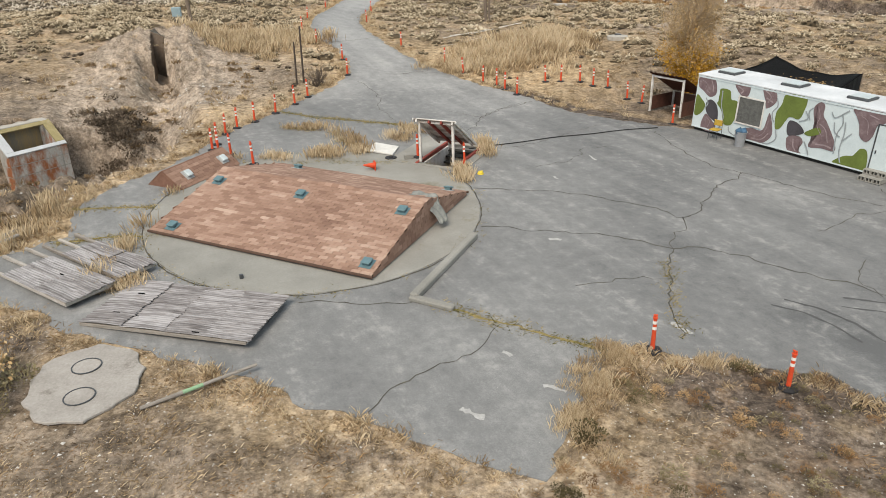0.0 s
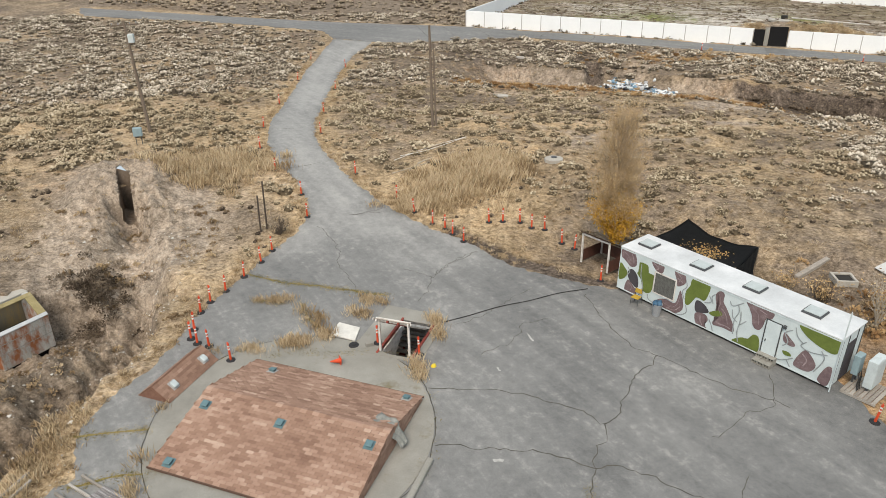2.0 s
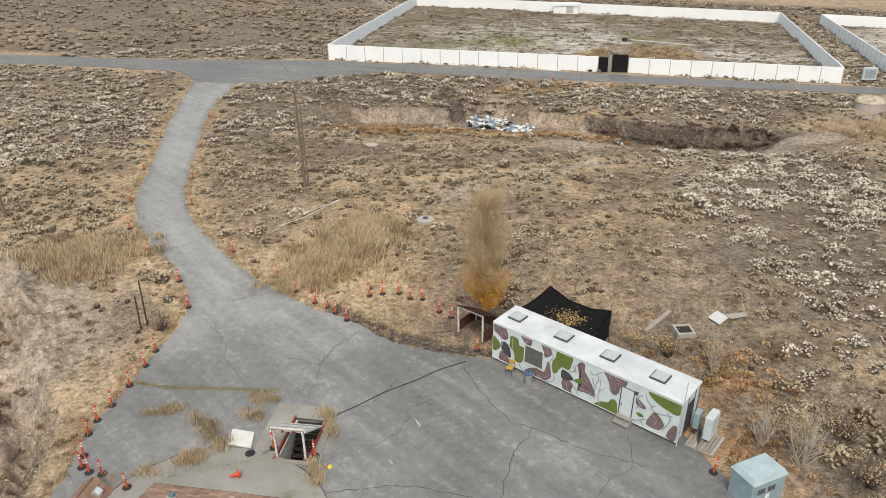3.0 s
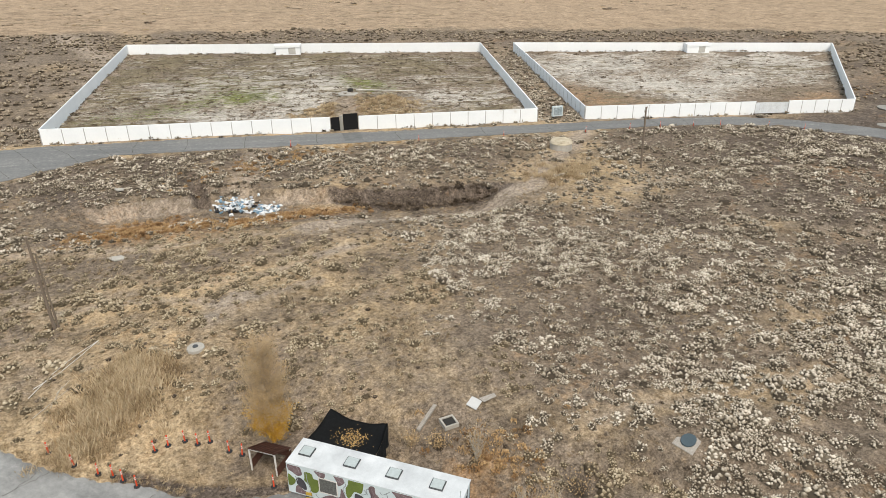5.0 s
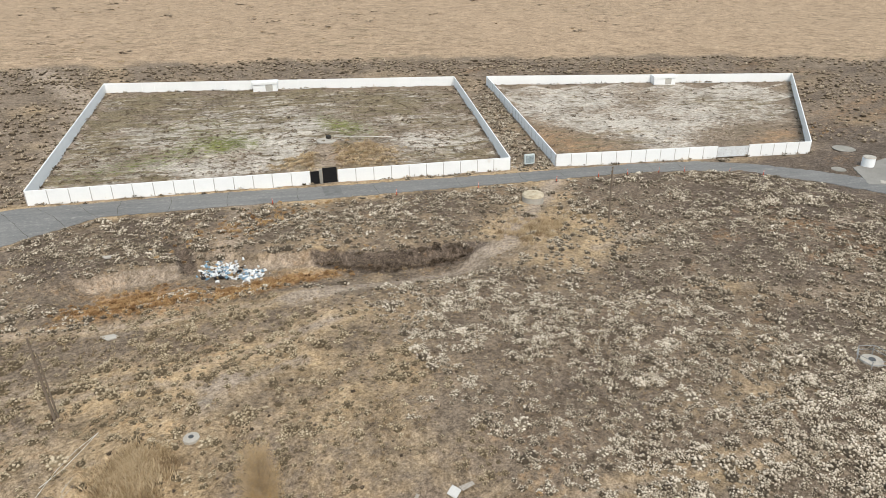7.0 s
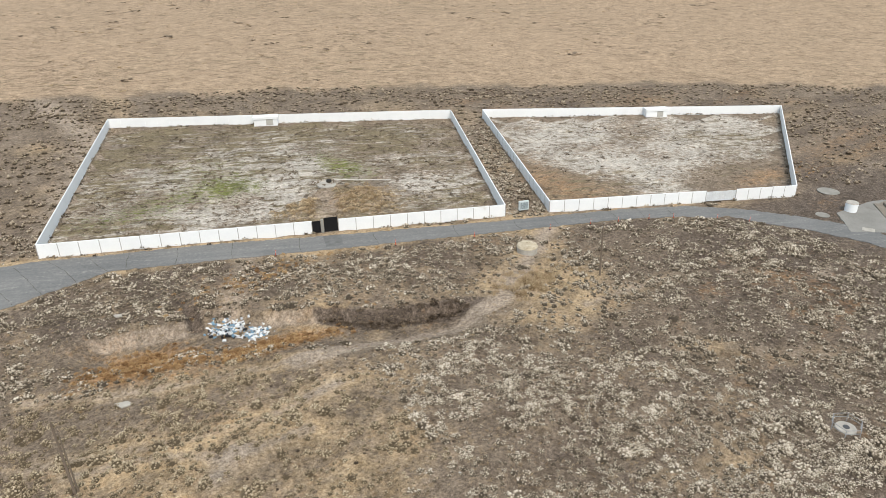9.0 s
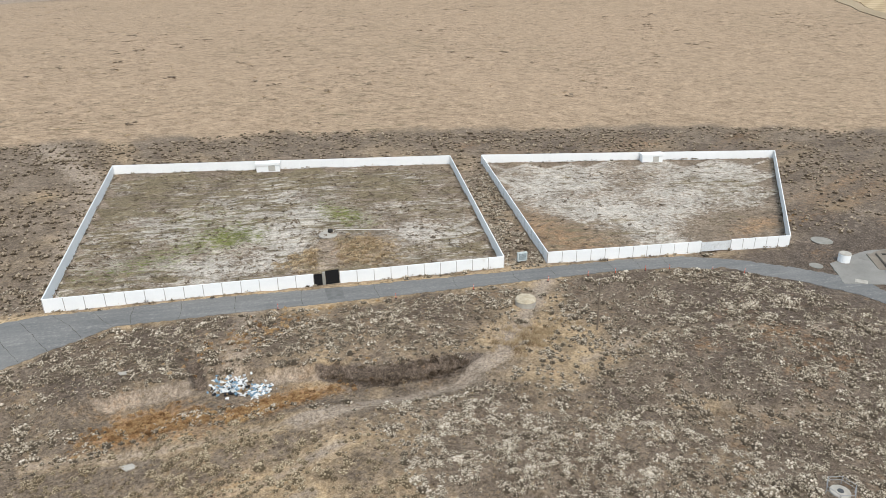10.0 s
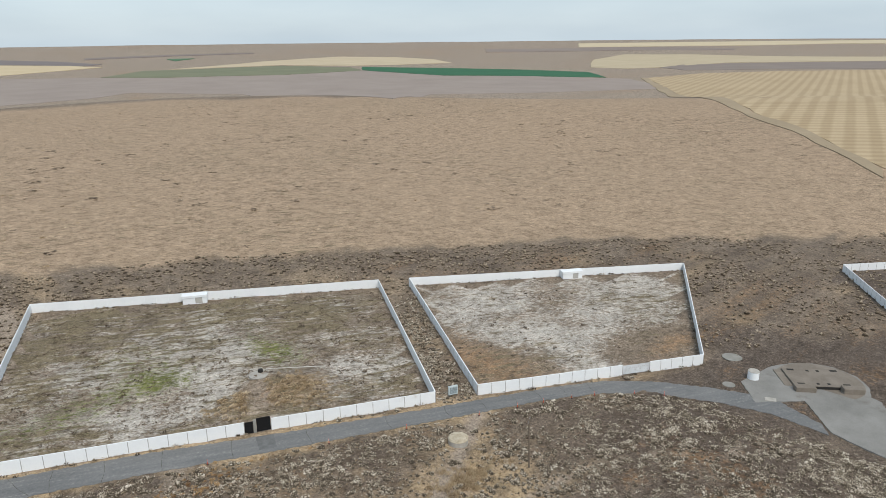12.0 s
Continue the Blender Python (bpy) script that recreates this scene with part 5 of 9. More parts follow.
for i, (x, y) in enumerate(POSTS):
    m = here(x, y, post_rnd.uniform(0, 360), 0.03 if 28.5 < y < 30 and -1.2 < x < 1.2 else 0.0) @ pose(0, 0, 0, post_rnd.gauss(0, 2.2), post_rnd.gauss(0, 2.2), 0)
    if i == 0:
        first.matrix_basis = m
    else:
        copy_thing(first, m)


# ---- the camouflaged trailer ----
TRAILER = Matrix.Translation((12.61, 34.57, 0.0)) @ Matrix.Rotation(radians(-55.74), 4, "Z")


def curve_outline(points, n=6):
    """A smooth closed line through the points."""
    out, k = [], len(points)
    for i in range(k):
        p0, p1, p2, p3 = (Vector(points[(i + j - 1) % k]) for j in range(4))
        for s in range(n):
            t = s / n
            out.append(0.5 * (2 * p1 + (p2 - p0) * t + (2 * p0 - 5 * p1 + 4 * p2 - p3) * t * t + (3 * p1 - p0 - 3 * p2 + p3) * t ** 3))
    return out


def patch(owner, points, mat, out=0.004, top=2.70, end=11.96):
    """A painted patch on the long side, as a thin skin."""
    pts = [Vector((min(max(p.x, 0.03), end), min(max(p.y, 0.06), top))) for p in curve_outline(points)]
    bm = bmesh.new()
    face = bm.faces.new([bm.verts.new((p.x, -out, p.y)) for p in pts])
    bmesh.ops.triangulate(bm, faces=[face])
    bmesh.ops.recalc_face_normals(bm, faces=bm.faces[:])
    if bm.faces[:][0].normal.y > 0:
        bmesh.ops.reverse_faces(bm, faces=bm.faces[:])
    part("painted_patch", bm, mat, owner)


def stroke(owner, points, w, mat, out=0.007):
    """A thin painted line on the long side."""
    bm = bmesh.new()
    pts = [Vector(p) for p in points]
    fine = []
    for i in range(len(pts) - 1):
        p0, p1, p2, p3 = pts[max(0, i - 1)], pts[i], pts[i + 1], pts[min(len(pts) - 1, i + 2)]
        for s in range(5):
            t = s / 5
            fine.append(0.5 * (2 * p1 + (p2 - p0) * t + (2 * p0 - 5 * p1 + 4 * p2 - p3) * t * t + (3 * p1 - p0 - 3 * p2 + p3) * t ** 3))
    fine.append(pts[-1])
    prev = None
    for i, p in enumerate(fine):
        d = (fine[min(i + 1, len(fine) - 1)] - fine[max(i - 1, 0)]).normalized()
        nrm = Vector((-d.y, d.x)) * w / 2
        pair = [bm.verts.new((p.x + nrm.x, -out, p.y + nrm.y)), bm.verts.new((p.x - nrm.x, -out, p.y - nrm.y))]
        if prev:
            bm.faces.new((prev[0], prev[1], pair[1], pair[0]))
        prev = pair
    part("painted_line", bm, mat, owner)


def trailer():
    L, W, H = 12.0, 2.42, 2.75
    zs = [float(level(*(TRAILER @ Vector((x, 0, 0))).xy)) for x in (0, L)]
    m = Matrix.Translation((0, 0, zs[0])) @ TRAILER @ Matrix.Rotation(-math.atan2(zs[1] - zs[0], L), 4, "Y")
    t = tagged(empty("office_trailer", m), "long flat-roofed trailer painted in white, green and mauve camouflage", "trailer")
    bm = bmesh.new()
    box(bm, 0, L, 0, W, 0.16, H - 0.05, 0.02)
    part("body", bm, CAMO_WHITE, t)
    bm = bmesh.new()
    box(bm, 0.1, L - 0.1, 0.12, W - 0.12, 0.0, 0.16)
    part("skid_frame", bm, DARK_INSIDE, t, "dark underframe on skids")
    bm = bmesh.new()
    box(bm, -0.03, L + 0.03, -0.03, W + 0.03, H - 0.05, H + 0.02, 0.015)
    part("roof", bm, ROOF_WHITE, t, "white coated flat roof")
    for x in (0.0, 2.98, 5.98, 8.98, L - 0.04):
        bm = bmesh.new()
        box(bm, x, x + 0.04, -0.009, -0.001, 0.17, H - 0.06)
        part("seam_strip", bm, CAMO_WHITE, t)
    for y0, y1, z in ((-0.02, -0.002, 0.16), (-0.022, -0.002, H - 0.14)):
        bm = bmesh.new()
        box(bm, 0, L, y0, y1, z, z + 0.07, 0.004)
        part("edge_rail", bm, CAMO_WHITE, t)
    G, M_, K = CAMO_GREEN, CAMO_MAUVE, CAMO_DARK
    patches = (
        (M_, ((0.1, 2.62), (0.88, 2.71), (1.13, 2.04), (0.79, 1.77), (0.38, 2.0), (0.11, 2.16))),
        (G, ((0.05, 1.73), (0.38, 1.58), (0.61, 1.31), (0.43, 0.91), (0.06, 0.78))),
        (K, ((0.65, 1.48), (0.92, 1.66), (1.27, 1.4), (1.4, 0.8), (1.21, 0.67), (0.72, 1.02))),
        (M_, ((0.69, 0.93), (1.18, 0.62), (1.34, 0.5), (1.24, 0.14), (0.54, 0.2))),
        (G, ((1.31, 2.25), (1.83, 2.27), (1.95, 1.89), (2.31, 1.82), (2.35, 1.22), (2.15, 0.71), (1.75, 0.67), (1.53, 1.25), (1.24, 1.55), (1.36, 1.78))),
        (M_, ((2.05, 2.66), (2.77, 2.7), (2.81, 2.26), (2.6, 2.12), (2.29, 2.26))),
        (M_, ((3.46, 2.70), (4.04, 2.70), (4.19, 2.2), (3.78, 1.83), (3.69, 2.1))),
        (G, ((4.61, 2.66), (5.5, 2.66), (5.52, 2.09), (5.35, 1.68), (4.91, 1.68), (4.6, 1.12), (4.35, 1.07), (4.28, 1.73), (4.46, 2.16))),
        (K, ((4.9, 1.19), (4.98, 1.55), (5.39, 1.5), (5.69, 1.24), (5.62, 1.08), (5.07, 0.87))),
        (M_, ((5.02, 0.83), (5.55, 0.96), (5.75, 0.72), (5.58, 0.4), (5.79, 0.2), (5.23, 0.2), (5.04, 0.4))),
        (M_, ((5.91, 2.27), (6.13, 2.59), (6.36, 2.5), (6.38, 2.09), (6.63, 1.78), (7.1, 1.06), (7.14, 0.7), (6.58, 0.69), (6.06, 0.61), (6.05, 0.89), (6.29, 1.14), (6.11, 1.57))),
        (G, ((5.73, 1.16), (6.05, 1.42), (6.31, 1.52), (6.44, 1.32), (6.01, 1.08))),
        (M_, ((7.56, 2.66), (8.81, 2.68), (8.86, 2.3), (8.57, 2.14), (8.51, 1.68), (8.31, 1.41), (8.02, 1.56), (7.85, 2.15))),
        (G, ((7.19, 0.3), (7.61, 0.63), (7.94, 0.73), (8.17, 1.08), (8.44, 1.04), (8.56, 0.55), (8.5, 0.2), (8.1, 0.2), (7.3, 0.2))),
        (M_, ((3.98, 1.67), (4.28, 0.75), (3.89, 0.25), (3.5, 0.25), (2.47, 0.25), (2.75, 0.59), (3.17, 0.8), (3.78, 0.84))),
        (G, ((10.22, 2.66), (11.88, 2.68), (11.9, 1.93), (11.15, 1.96), (10.42, 2.26))),
        (M_, ((10.41, 1.11), (10.69, 1.49), (11.22, 0.98), (11.02, 0.5), (10.5, 0.42), (10.26, 0.55))),
        (M_, ((11.68, 1.12), (11.93, 1.13), (11.9, 0.22), (11.44, 0.32))),
        (M_, ((9.55, 1.9), (9.85, 1.75), (10.15, 1.5), (10.0, 1.35), (9.6, 1.45))),
        (G, ((9.65, 0.95), (9.95, 1.0), (10.1, 0.85), (9.8, 0.78))))
    for i, (mat, pts) in enumerate(patches):
        patch(t, pts, mat, 0.0105 + 0.0006 * i)
    # lighter strokes inside the mauve patches
    swirls = (((0.25, 2.5), (0.55, 2.35), (0.5, 2.1), (0.8, 1.95)), ((0.75, 2.6), (0.9, 2.3), (0.95, 2.05)), ((2.2, 2.55), (2.5, 2.4), (2.4, 2.25)), ((0.75, 0.8), (1.0, 0.6), (0.9, 0.3)), ((3.6, 2.6), (3.9, 2.4), (3.8, 2.1)), ((3.7, 2.3), (4.05, 2.15)),
              ((3.1, 0.55), (3.6, 0.5), (3.9, 0.8), (4.0, 1.3)), ((3.3, 0.35), (3.8, 0.4), (4.1, 0.75)), ((5.3, 0.8), (5.35, 0.5), (5.5, 0.3)), ((6.1, 2.4), (6.25, 2.0), (6.2, 1.6), (6.5, 1.2)), ((6.3, 1.7), (6.6, 1.5), (6.8, 1.0)), ((6.3, 0.8), (6.7, 0.85), (7.0, 0.8)), ((7.9, 2.4), (8.2, 2.2), (8.3, 1.7)), ((8.2, 2.5), (8.6, 2.4)), ((10.55, 1.25), (10.8, 1.0), (10.7, 0.65)), ((9.7, 1.75), (9.95, 1.6), (9.75, 1.5)))
    for k, pts in enumerate(swirls):
        stroke(t, pts, 0.025 + 0.02 * (k % 3), CAMO_SWIRL, 0.025)
    lines = (((1.45, 2.2), (1.5, 1.5), (1.7, 0.9), (1.5, 0.3)), ((4.4, 1.0), (4.5, 0.6), (4.2, 0.3), (3.9, 0.25)), ((5.6, 2.1), (5.75, 1.8), (5.4, 1.6)), ((6.7, 2.3), (6.9, 2.1), (7.4, 2.5)), ((7.35, 2.0), (7.4, 1.5), (7.35, 0.8), (7.5, 0.3)),
             ((7.7, 1.6), (7.4, 1.25)), ((5.8, 0.8), (6.0, 0.5), (6.1, 0.25)), ((9.6, 1.2), (9.8, 1.5), (9.6, 1.9), (9.9, 2.2)), ((9.0, 0.5), (9.6, 0.4), (10.2, 0.8)), ((10.6, 1.9), (10.4, 1.6), (10.9, 1.5), (11.6, 1.7)), ((11.2, 0.6), (11.5, 1.4), (11.3, 1.8)), ((0.6, 1.7), (0.75, 1.45), (0.6, 1.2)), ((2.05, 0.6), (2.15, 0.35), (2.6, 0.2)), ((4.2, 2.4), (4.3, 2.05), (4.1, 1.7), (4.25, 1.3)), ((5.9, 2.3), (5.75, 2.1), (5.85, 1.75)), ((6.9, 1.9), (7.0, 1.5), (7.25, 1.35)), ((7.15, 2.3), (7.25, 1.9), (7.1, 1.4), (7.15, 0.6)), ((8.7, 1.3), (8.9, 0.9), (8.7, 0.5)), ((10.0, 2.4), (10.15, 2.0), (10.5, 1.75)), ((9.9, 0.6), (10.15, 0.3)))
    for pts in lines:
        stroke(t, pts, 0.055, CAMO_LINE, 0.026)
    # screened window
    win = part("window", box(bmesh.new(), 2.38, 3.66, -0.032, -0.024, 0.90, 2.12), MESH_WINDOW, t, "dark mesh-screened window")
    for x0, x1, z0, z1 in ((2.33, 2.40, 0.86, 2.16), (3.63, 3.70, 0.86, 2.16), (2.40, 3.63, 0.86, 0.93), (2.40, 3.63, 2.09, 2.16)):
        part("window_frame", box(bmesh.new(), x0, x1, -0.055, -0.028, z0, z1, 0.006), WHITE_TIMBER, win)
    # door
    door = part("door", box(bmesh.new(), 8.68, 9.36, -0.03, -0.025, 0.2, 2.18), CAMO_WHITE, t, "painted flush door")
    for x0, x1, z0, z1 in ((8.62, 8.67, 0.18, 2.24), (9.37, 9.42, 0.18, 2.24), (8.62, 9.42, 2.19, 2.24)):
        part("door_frame", box(bmesh.new(), x0, x1, -0.036, -0.024, z0, z1, 0.004), GREY_FRAME, door)
    part("door_handle", box(bmesh.new(), 8.76, 8.80, -0.08, -0.03, 1.05, 1.18, 0.008), GREY_FRAME, door)
    part("wall_lamp", box(bmesh.new(), 9.48, 9.62, -0.16, -0.03, 2.12, 2.3, 0.02), GREY_FRAME, t, "black wall lamp")
    # skylights
    for x in (0.44, 3.72, 6.72, 9.70):
        s = part("skylight", box(bmesh.new(), x, x + 0.92, 0.83, 1.73, H + 0.02, H + 0.12, 0.02), GREY_FRAME, t, "square roof light in a dark frame")
        bm = bmesh.new()
        box(bm, x + 0.06, x + 0.86, 0.89, 1.67, H + 0.115, H + 0.16, 0.03)
        part("glazing", bm, SKYLIGHT, s)
    # end wall with ribs
    for y in (0.15, 0.75, 1.65, 2.25):
        part("end_rib", box(bmesh.new(), L + 0.002, L + 0.03, y, y + 0.05, 0.2, H - 0.08, 0.006), GREY_FRAME, t)
    part("end_door", box(bmesh.new(), L + 0.002, L + 0.022, 0.82, 1.63, 0.22, 2.2, 0.006), CAMO_DARK, t, "dark door in the end wall")
    # conduit mast at the corner
    bm = bmesh.new()
    tube(bm, (L + 0.06, -0.05, 0.0), (L + 0.06, -0.05, 4.1), 0.03, 0.03, 8)
    tube(bm, (L + 0.06, -0.05, 4.1), (L + 0.06, -0.05, 4.2), 0.05, 0.02, 8)
    part("conduit_mast", bm, PALE_METAL, t)
    return m


TM = trailer()


def on_trailer(x, y, z=0.0, turn=0.0):
    p = TRAILER @ Vector((x, y, 0))
    return pose(p.x, p.y, float(level(p.x, p.y)) + z, 0, 0, -55.74 + turn)


def block_steps():
    s = tagged(empty("block_steps", on_trailer(8.62, -0.66)), "two-step stair of stacked grey concrete blocks below a trailer door", "steps")
    for row, (y, zz) in enumerate(((0.0, 0.0), (0.34, 0.0), (0.34, 0.2))):
        for i in range(3):
            bm = bmesh.new()
            x = i * 0.3
            box(bm, x, x + 0.285, y, y + 0.33, zz + 0.005, zz + 0.03)
            box(bm, x, x + 0.285, y, y + 0.33, zz + 0.17, zz + 0.195)
            for q in (0.0, 0.125, 0.25):
                box(bm, x + q, x + q + 0.035, y, y + 0.33, zz + 0.03, zz + 0.17)
            part("concrete_block", bm, CONCRETE, s)


block_steps()


def chair():
    c = tagged(empty("metal_chair", on_trailer(1.75, -0.55, 0, 8)), "chrome-legged chair with mustard vinyl seat and back beside a trailer", "chair")
    bm = bmesh.new()
    box(bm, -0.22, 0.22, -0.22, 0.2, 0.43, 0.49, 0.02)
    part("seat", bm, MUSTARD, c)
    bm = bmesh.new()
    box(bm, -0.22, 0.22, 0.21, 0.25, 0.60, 0.88, 0.02)
    part("backrest", bm, MUSTARD, c)
    for x, y in ((-0.2, -0.2), (0.2, -0.2), (-0.2, 0.22), (0.2, 0.22)):
        bm = bmesh.new()
        tube(bm, (x * 1.08, y * 1.08, 0), (x, y, 0.44 if y < 0 else 0.86), 0.014, 0.014, 8)
        part("leg", bm, GREY_FRAME, c)


chair()


def bin_with_bag():
    b = tagged(empty("rubbish_bin", on_trailer(3.15, -0.62)), "round grey plastic rubbish bin with a dark blue bag", "rubbish bin")
    bm = bmesh.new()
    tube(bm, (0, 0, 0), (0, 0, 0.68), 0.2, 0.26, 20)
    tube(bm, (0, 0, 0.66), (0, 0, 0.71), 0.28, 0.28, 20)
    part("bin_body", bm, GREY_PLASTIC, b)
    bm = bmesh.new()
    bmesh.ops.create_icosphere(bm, subdivisions=3, radius=0.26)
    for v in bm.verts:
        v.co.z = v.co.z * 0.55 + 0.72
        v.co += Vector((1, 0.6, 1)) * 0.05 * math.sin(v.co.x * 23 + v.co.y * 17 + v.co.z * 13)
    part("bin_bag", bm, BLUE_BAG, b, "crumpled dark blue bag", smooth_shade=True)


bin_with_bag()


def lean_to():
    """Brown corrugated shelter on white posts at the trailer's end."""
    m = on_trailer(-3.49, 1.0)
    s = tagged(empty("lean_to_shelter", m), "small rust-brown sheet shelter on white posts beside the trailer", "shelter")
    W, D = 2.0, 1.9
    for x, y, h in ((0, 0, 1.95), (W, 0, 1.95), (0, D, 0.86), (W, D, 0.86)):
        bm = bmesh.new()
        box(bm, x - 0.05, x + 0.05, y - 0.05, y + 0.05, 0, h, 0.006)
        part("post", bm, WHITE_TIMBER, s)
    bm = bmesh.new()
    n = 34
    prev = None
    for i in range(n + 1):
        x = -0.15 + (W + 0.3) * i / n
        z = 0.022 * (1 if (i // 2) % 2 else -1)
        row = [bm.verts.new((x, -0.2, 2.12 + z)), bm.verts.new((x, D + 0.15, 0.84 + z))]
        if prev:
            bm.faces.new((prev[0], row[0], row[1], prev[1]))
        prev = row
    bmesh.ops.solidify(bm, geom=bm.faces[:], thickness=0.01)
    part("sheet_roof", bm, RUST_SHEET, s)
    for name, b in (("back_sheet", (0, W, D + 0.05, D + 0.07)), ("side_sheet", (-0.07, -0.052, 0, D)), ("side_sheet", (W + 0.052, W + 0.07, 0, D))):
        bm = bmesh.new()
        box(bm, *b, 0.03, 0.78, 0.003)
        part(name, bm, RUST_SHEET, s)
    bm = bmesh.new()
    box(bm, 0.05, W - 0.05, -0.02, 0.04, 1.84, 1.94, 0.006)
    part("front_rail", bm, WHITE_TIMBER, s)


lean_to()


def net_awning():
    """Black shade net stretched behind the trailer."""
    m = on_trailer(0.05, 2.5)
    a = tagged(empty("shade_net_awning", m), "black shade net awning on poles behind the trailer", "awning")
    W, D = 4.9, 3.05

    def cloth(u, v):
        """A place on the net: tight at the trailer, lifted at the two far corners, hanging in the middle."""
        x = 0.15 + (5.2 - 0.75 * v) * u + 0.45 * v + 0.05 * math.sin(v * 5)
        corner = v * v * (0.55 * (1 - u) ** 3 + 0.25 * u ** 3)
        sag = -0.42 * math.sin(math.pi * u) ** 1.2 * math.sin(math.pi * min(1, 0.15 + 0.8 * v)) + 0.03 * math.sin(u * 17 + v * 5)
        return Vector((x, 0.0 + D * v - 0.18 * math.sin(math.pi * u) * v, 2.60 - 0.05 * v + corner + sag))

    bm = bmesh.new()
    nx_, ny_ = 26, 16
    grid = [[bm.verts.new(cloth(i / nx_, j / ny_)) for i in range(nx_ + 1)] for j in range(ny_ + 1)]
    for j in range(ny_):
        for i in range(nx_):
            bm.faces.new((grid[j][i], grid[j][i + 1], grid[j + 1][i + 1], grid[j + 1][i]))
    bmesh.ops.solidify(bm, geom=bm.faces[:], thickness=0.006)
    part("net_top", bm, NET, a, smooth_shade=True)
    # hanging sides, ragged below
    for line in ([cloth(1, k / 16) for k in range(17)], [cloth(k / 16, 1) for k in range(17)]):
        bm = bmesh.new()
        prev = None
        for k, p in enumerate(line):
            low = 0.85 + 0.3 * math.sin(k * 0.45 + 1)
            pair = [bm.verts.new(p + Vector((0.01, 0.01, -0.01))), bm.verts.new((p.x + 0.08 * math.sin(k * 1.9), p.y + 0.08 * math.cos(k * 1.3), low))]
            if prev:
                bm.faces.new((prev[0], pair[0], pair[1], prev[1]))
            prev = pair
        bmesh.ops.solidify(bm, geom=bm.faces[:], thickness=0.005)
        part("net_side", bm, NET, a, smooth_shade=True)
    for u, v in ((0, 1), (1, 1), (1, 0.05)):
        p = cloth(u, v)
        bm = bmesh.new()
        tube(bm, (p.x, p.y, -0.6), (p.x, p.y, p.z + 0.05), 0.03, 0.03, 8)
        part("pole", bm, POLE_WOOD, a)
    # dead leaves lie on the net
    rnd = random.Random(4)
    bm = bmesh.new()
    for k in range(260):
        lie = cloth(min(0.95, max(0.05, rnd.gauss(0.52, 0.12))), min(0.9, max(0.1, rnd.gauss(0.5, 0.13))))
        x, y, z = lie.x, lie.y, lie.z + 0.02
        r, q = 0.05, rnd.uniform(0, 6.28)
        bm.faces.new([bm.verts.new((x + r * math.cos(q + k2), y + r * math.sin(q + k2), z + rnd.uniform(0, 0.02))) for k2 in (0, 1.2, 3.1, 4.4)])
    tagged(part("fallen_leaves", bm, two_tone("dead_leaf", (0.42, 0.27, 0.11), 0.4), None, m=m), "dry tan leaves lying on the black net", "leaves", kind="stuff")


net_awning()


# ---- service boxes at the trailer's end ----
def service_box():
    m = on_trailer(12.35, 0.35)
    d = tagged(empty("timber_pallet", m), "weathered timber pallet deck on the ground by the trailer", "pallet")
    for i in range(8):
        bm = bmesh.new()
        box(bm, 0.0 + i * 0.19, 0.16 + i * 0.19, 0, 1.75, 0.10, 0.13, 0.004)
        part("deck_board", bm, TIMBER, d)
    for y in (0.0, 0.82, 1.66):
        bm = bmesh.new()
        box(bm, 0, 1.5, y, y + 0.09, 0.0, 0.10, 0.004)
        part("bearer", bm, TIMBER, d)
    c = tagged(empty("electrical_cabinet", m @ pose(0.15, 0.55, 0.13)), "pale grey electrical cabinet standing on the pallet", "cabinet")
    bm = bmesh.new()
    box(bm, 0.45, 0.85, 0.15, 1.2, 0.15, 1.55, 0.02)
    part("cabinet_body", bm, PALE_METAL, c)
    bm = bmesh.new()
    box(bm, 0.852, 0.87, 0.2, 1.15, 0.2, 1.5, 0.008)
    part("cabinet_door", bm, PALE_METAL, c)
    for y in (0.2, 1.1):
        bm = bmesh.new()
        box(bm, 0.6, 0.7, y, y + 0.08, 0, 0.15)
        part("leg", bm, GREY_FRAME, c)
    e = tagged(empty("meter_box", m @ pose(-0.05, 0.75, 0.13)), "blue-grey meter box with black cables beside the cabinet", "meter box")
    bm = bmesh.new()
    box(bm, 0.0, 0.3, 0.1, 0.65, 0.45, 1.45, 0.02)
    part("box_body", bm, BLUE_GREY, e)
    for y in (0.2, 0.5):
        bm = bmesh.new()
        box(bm, 0.1, 0.18, y, y + 0.06, 0, 0.45)
        part("leg", bm, GREY_FRAME, e)
    for k, y in enumerate((0.2, 0.35, 0.5)):
        bm = bmesh.new()
        pts = [Vector((0.3, y, 0.6)), Vector((0.42, y - 0.1, 0.4)), Vector((0.45, y - 0.25, 0.15)), Vector((0.6, y - 0.6, 0.04))]
        for p, q in zip(pts, pts[1:]):
            tube(bm, p, q, 0.022, 0.022, 8)
        part("cable", bm, CABLE, e)


service_box()


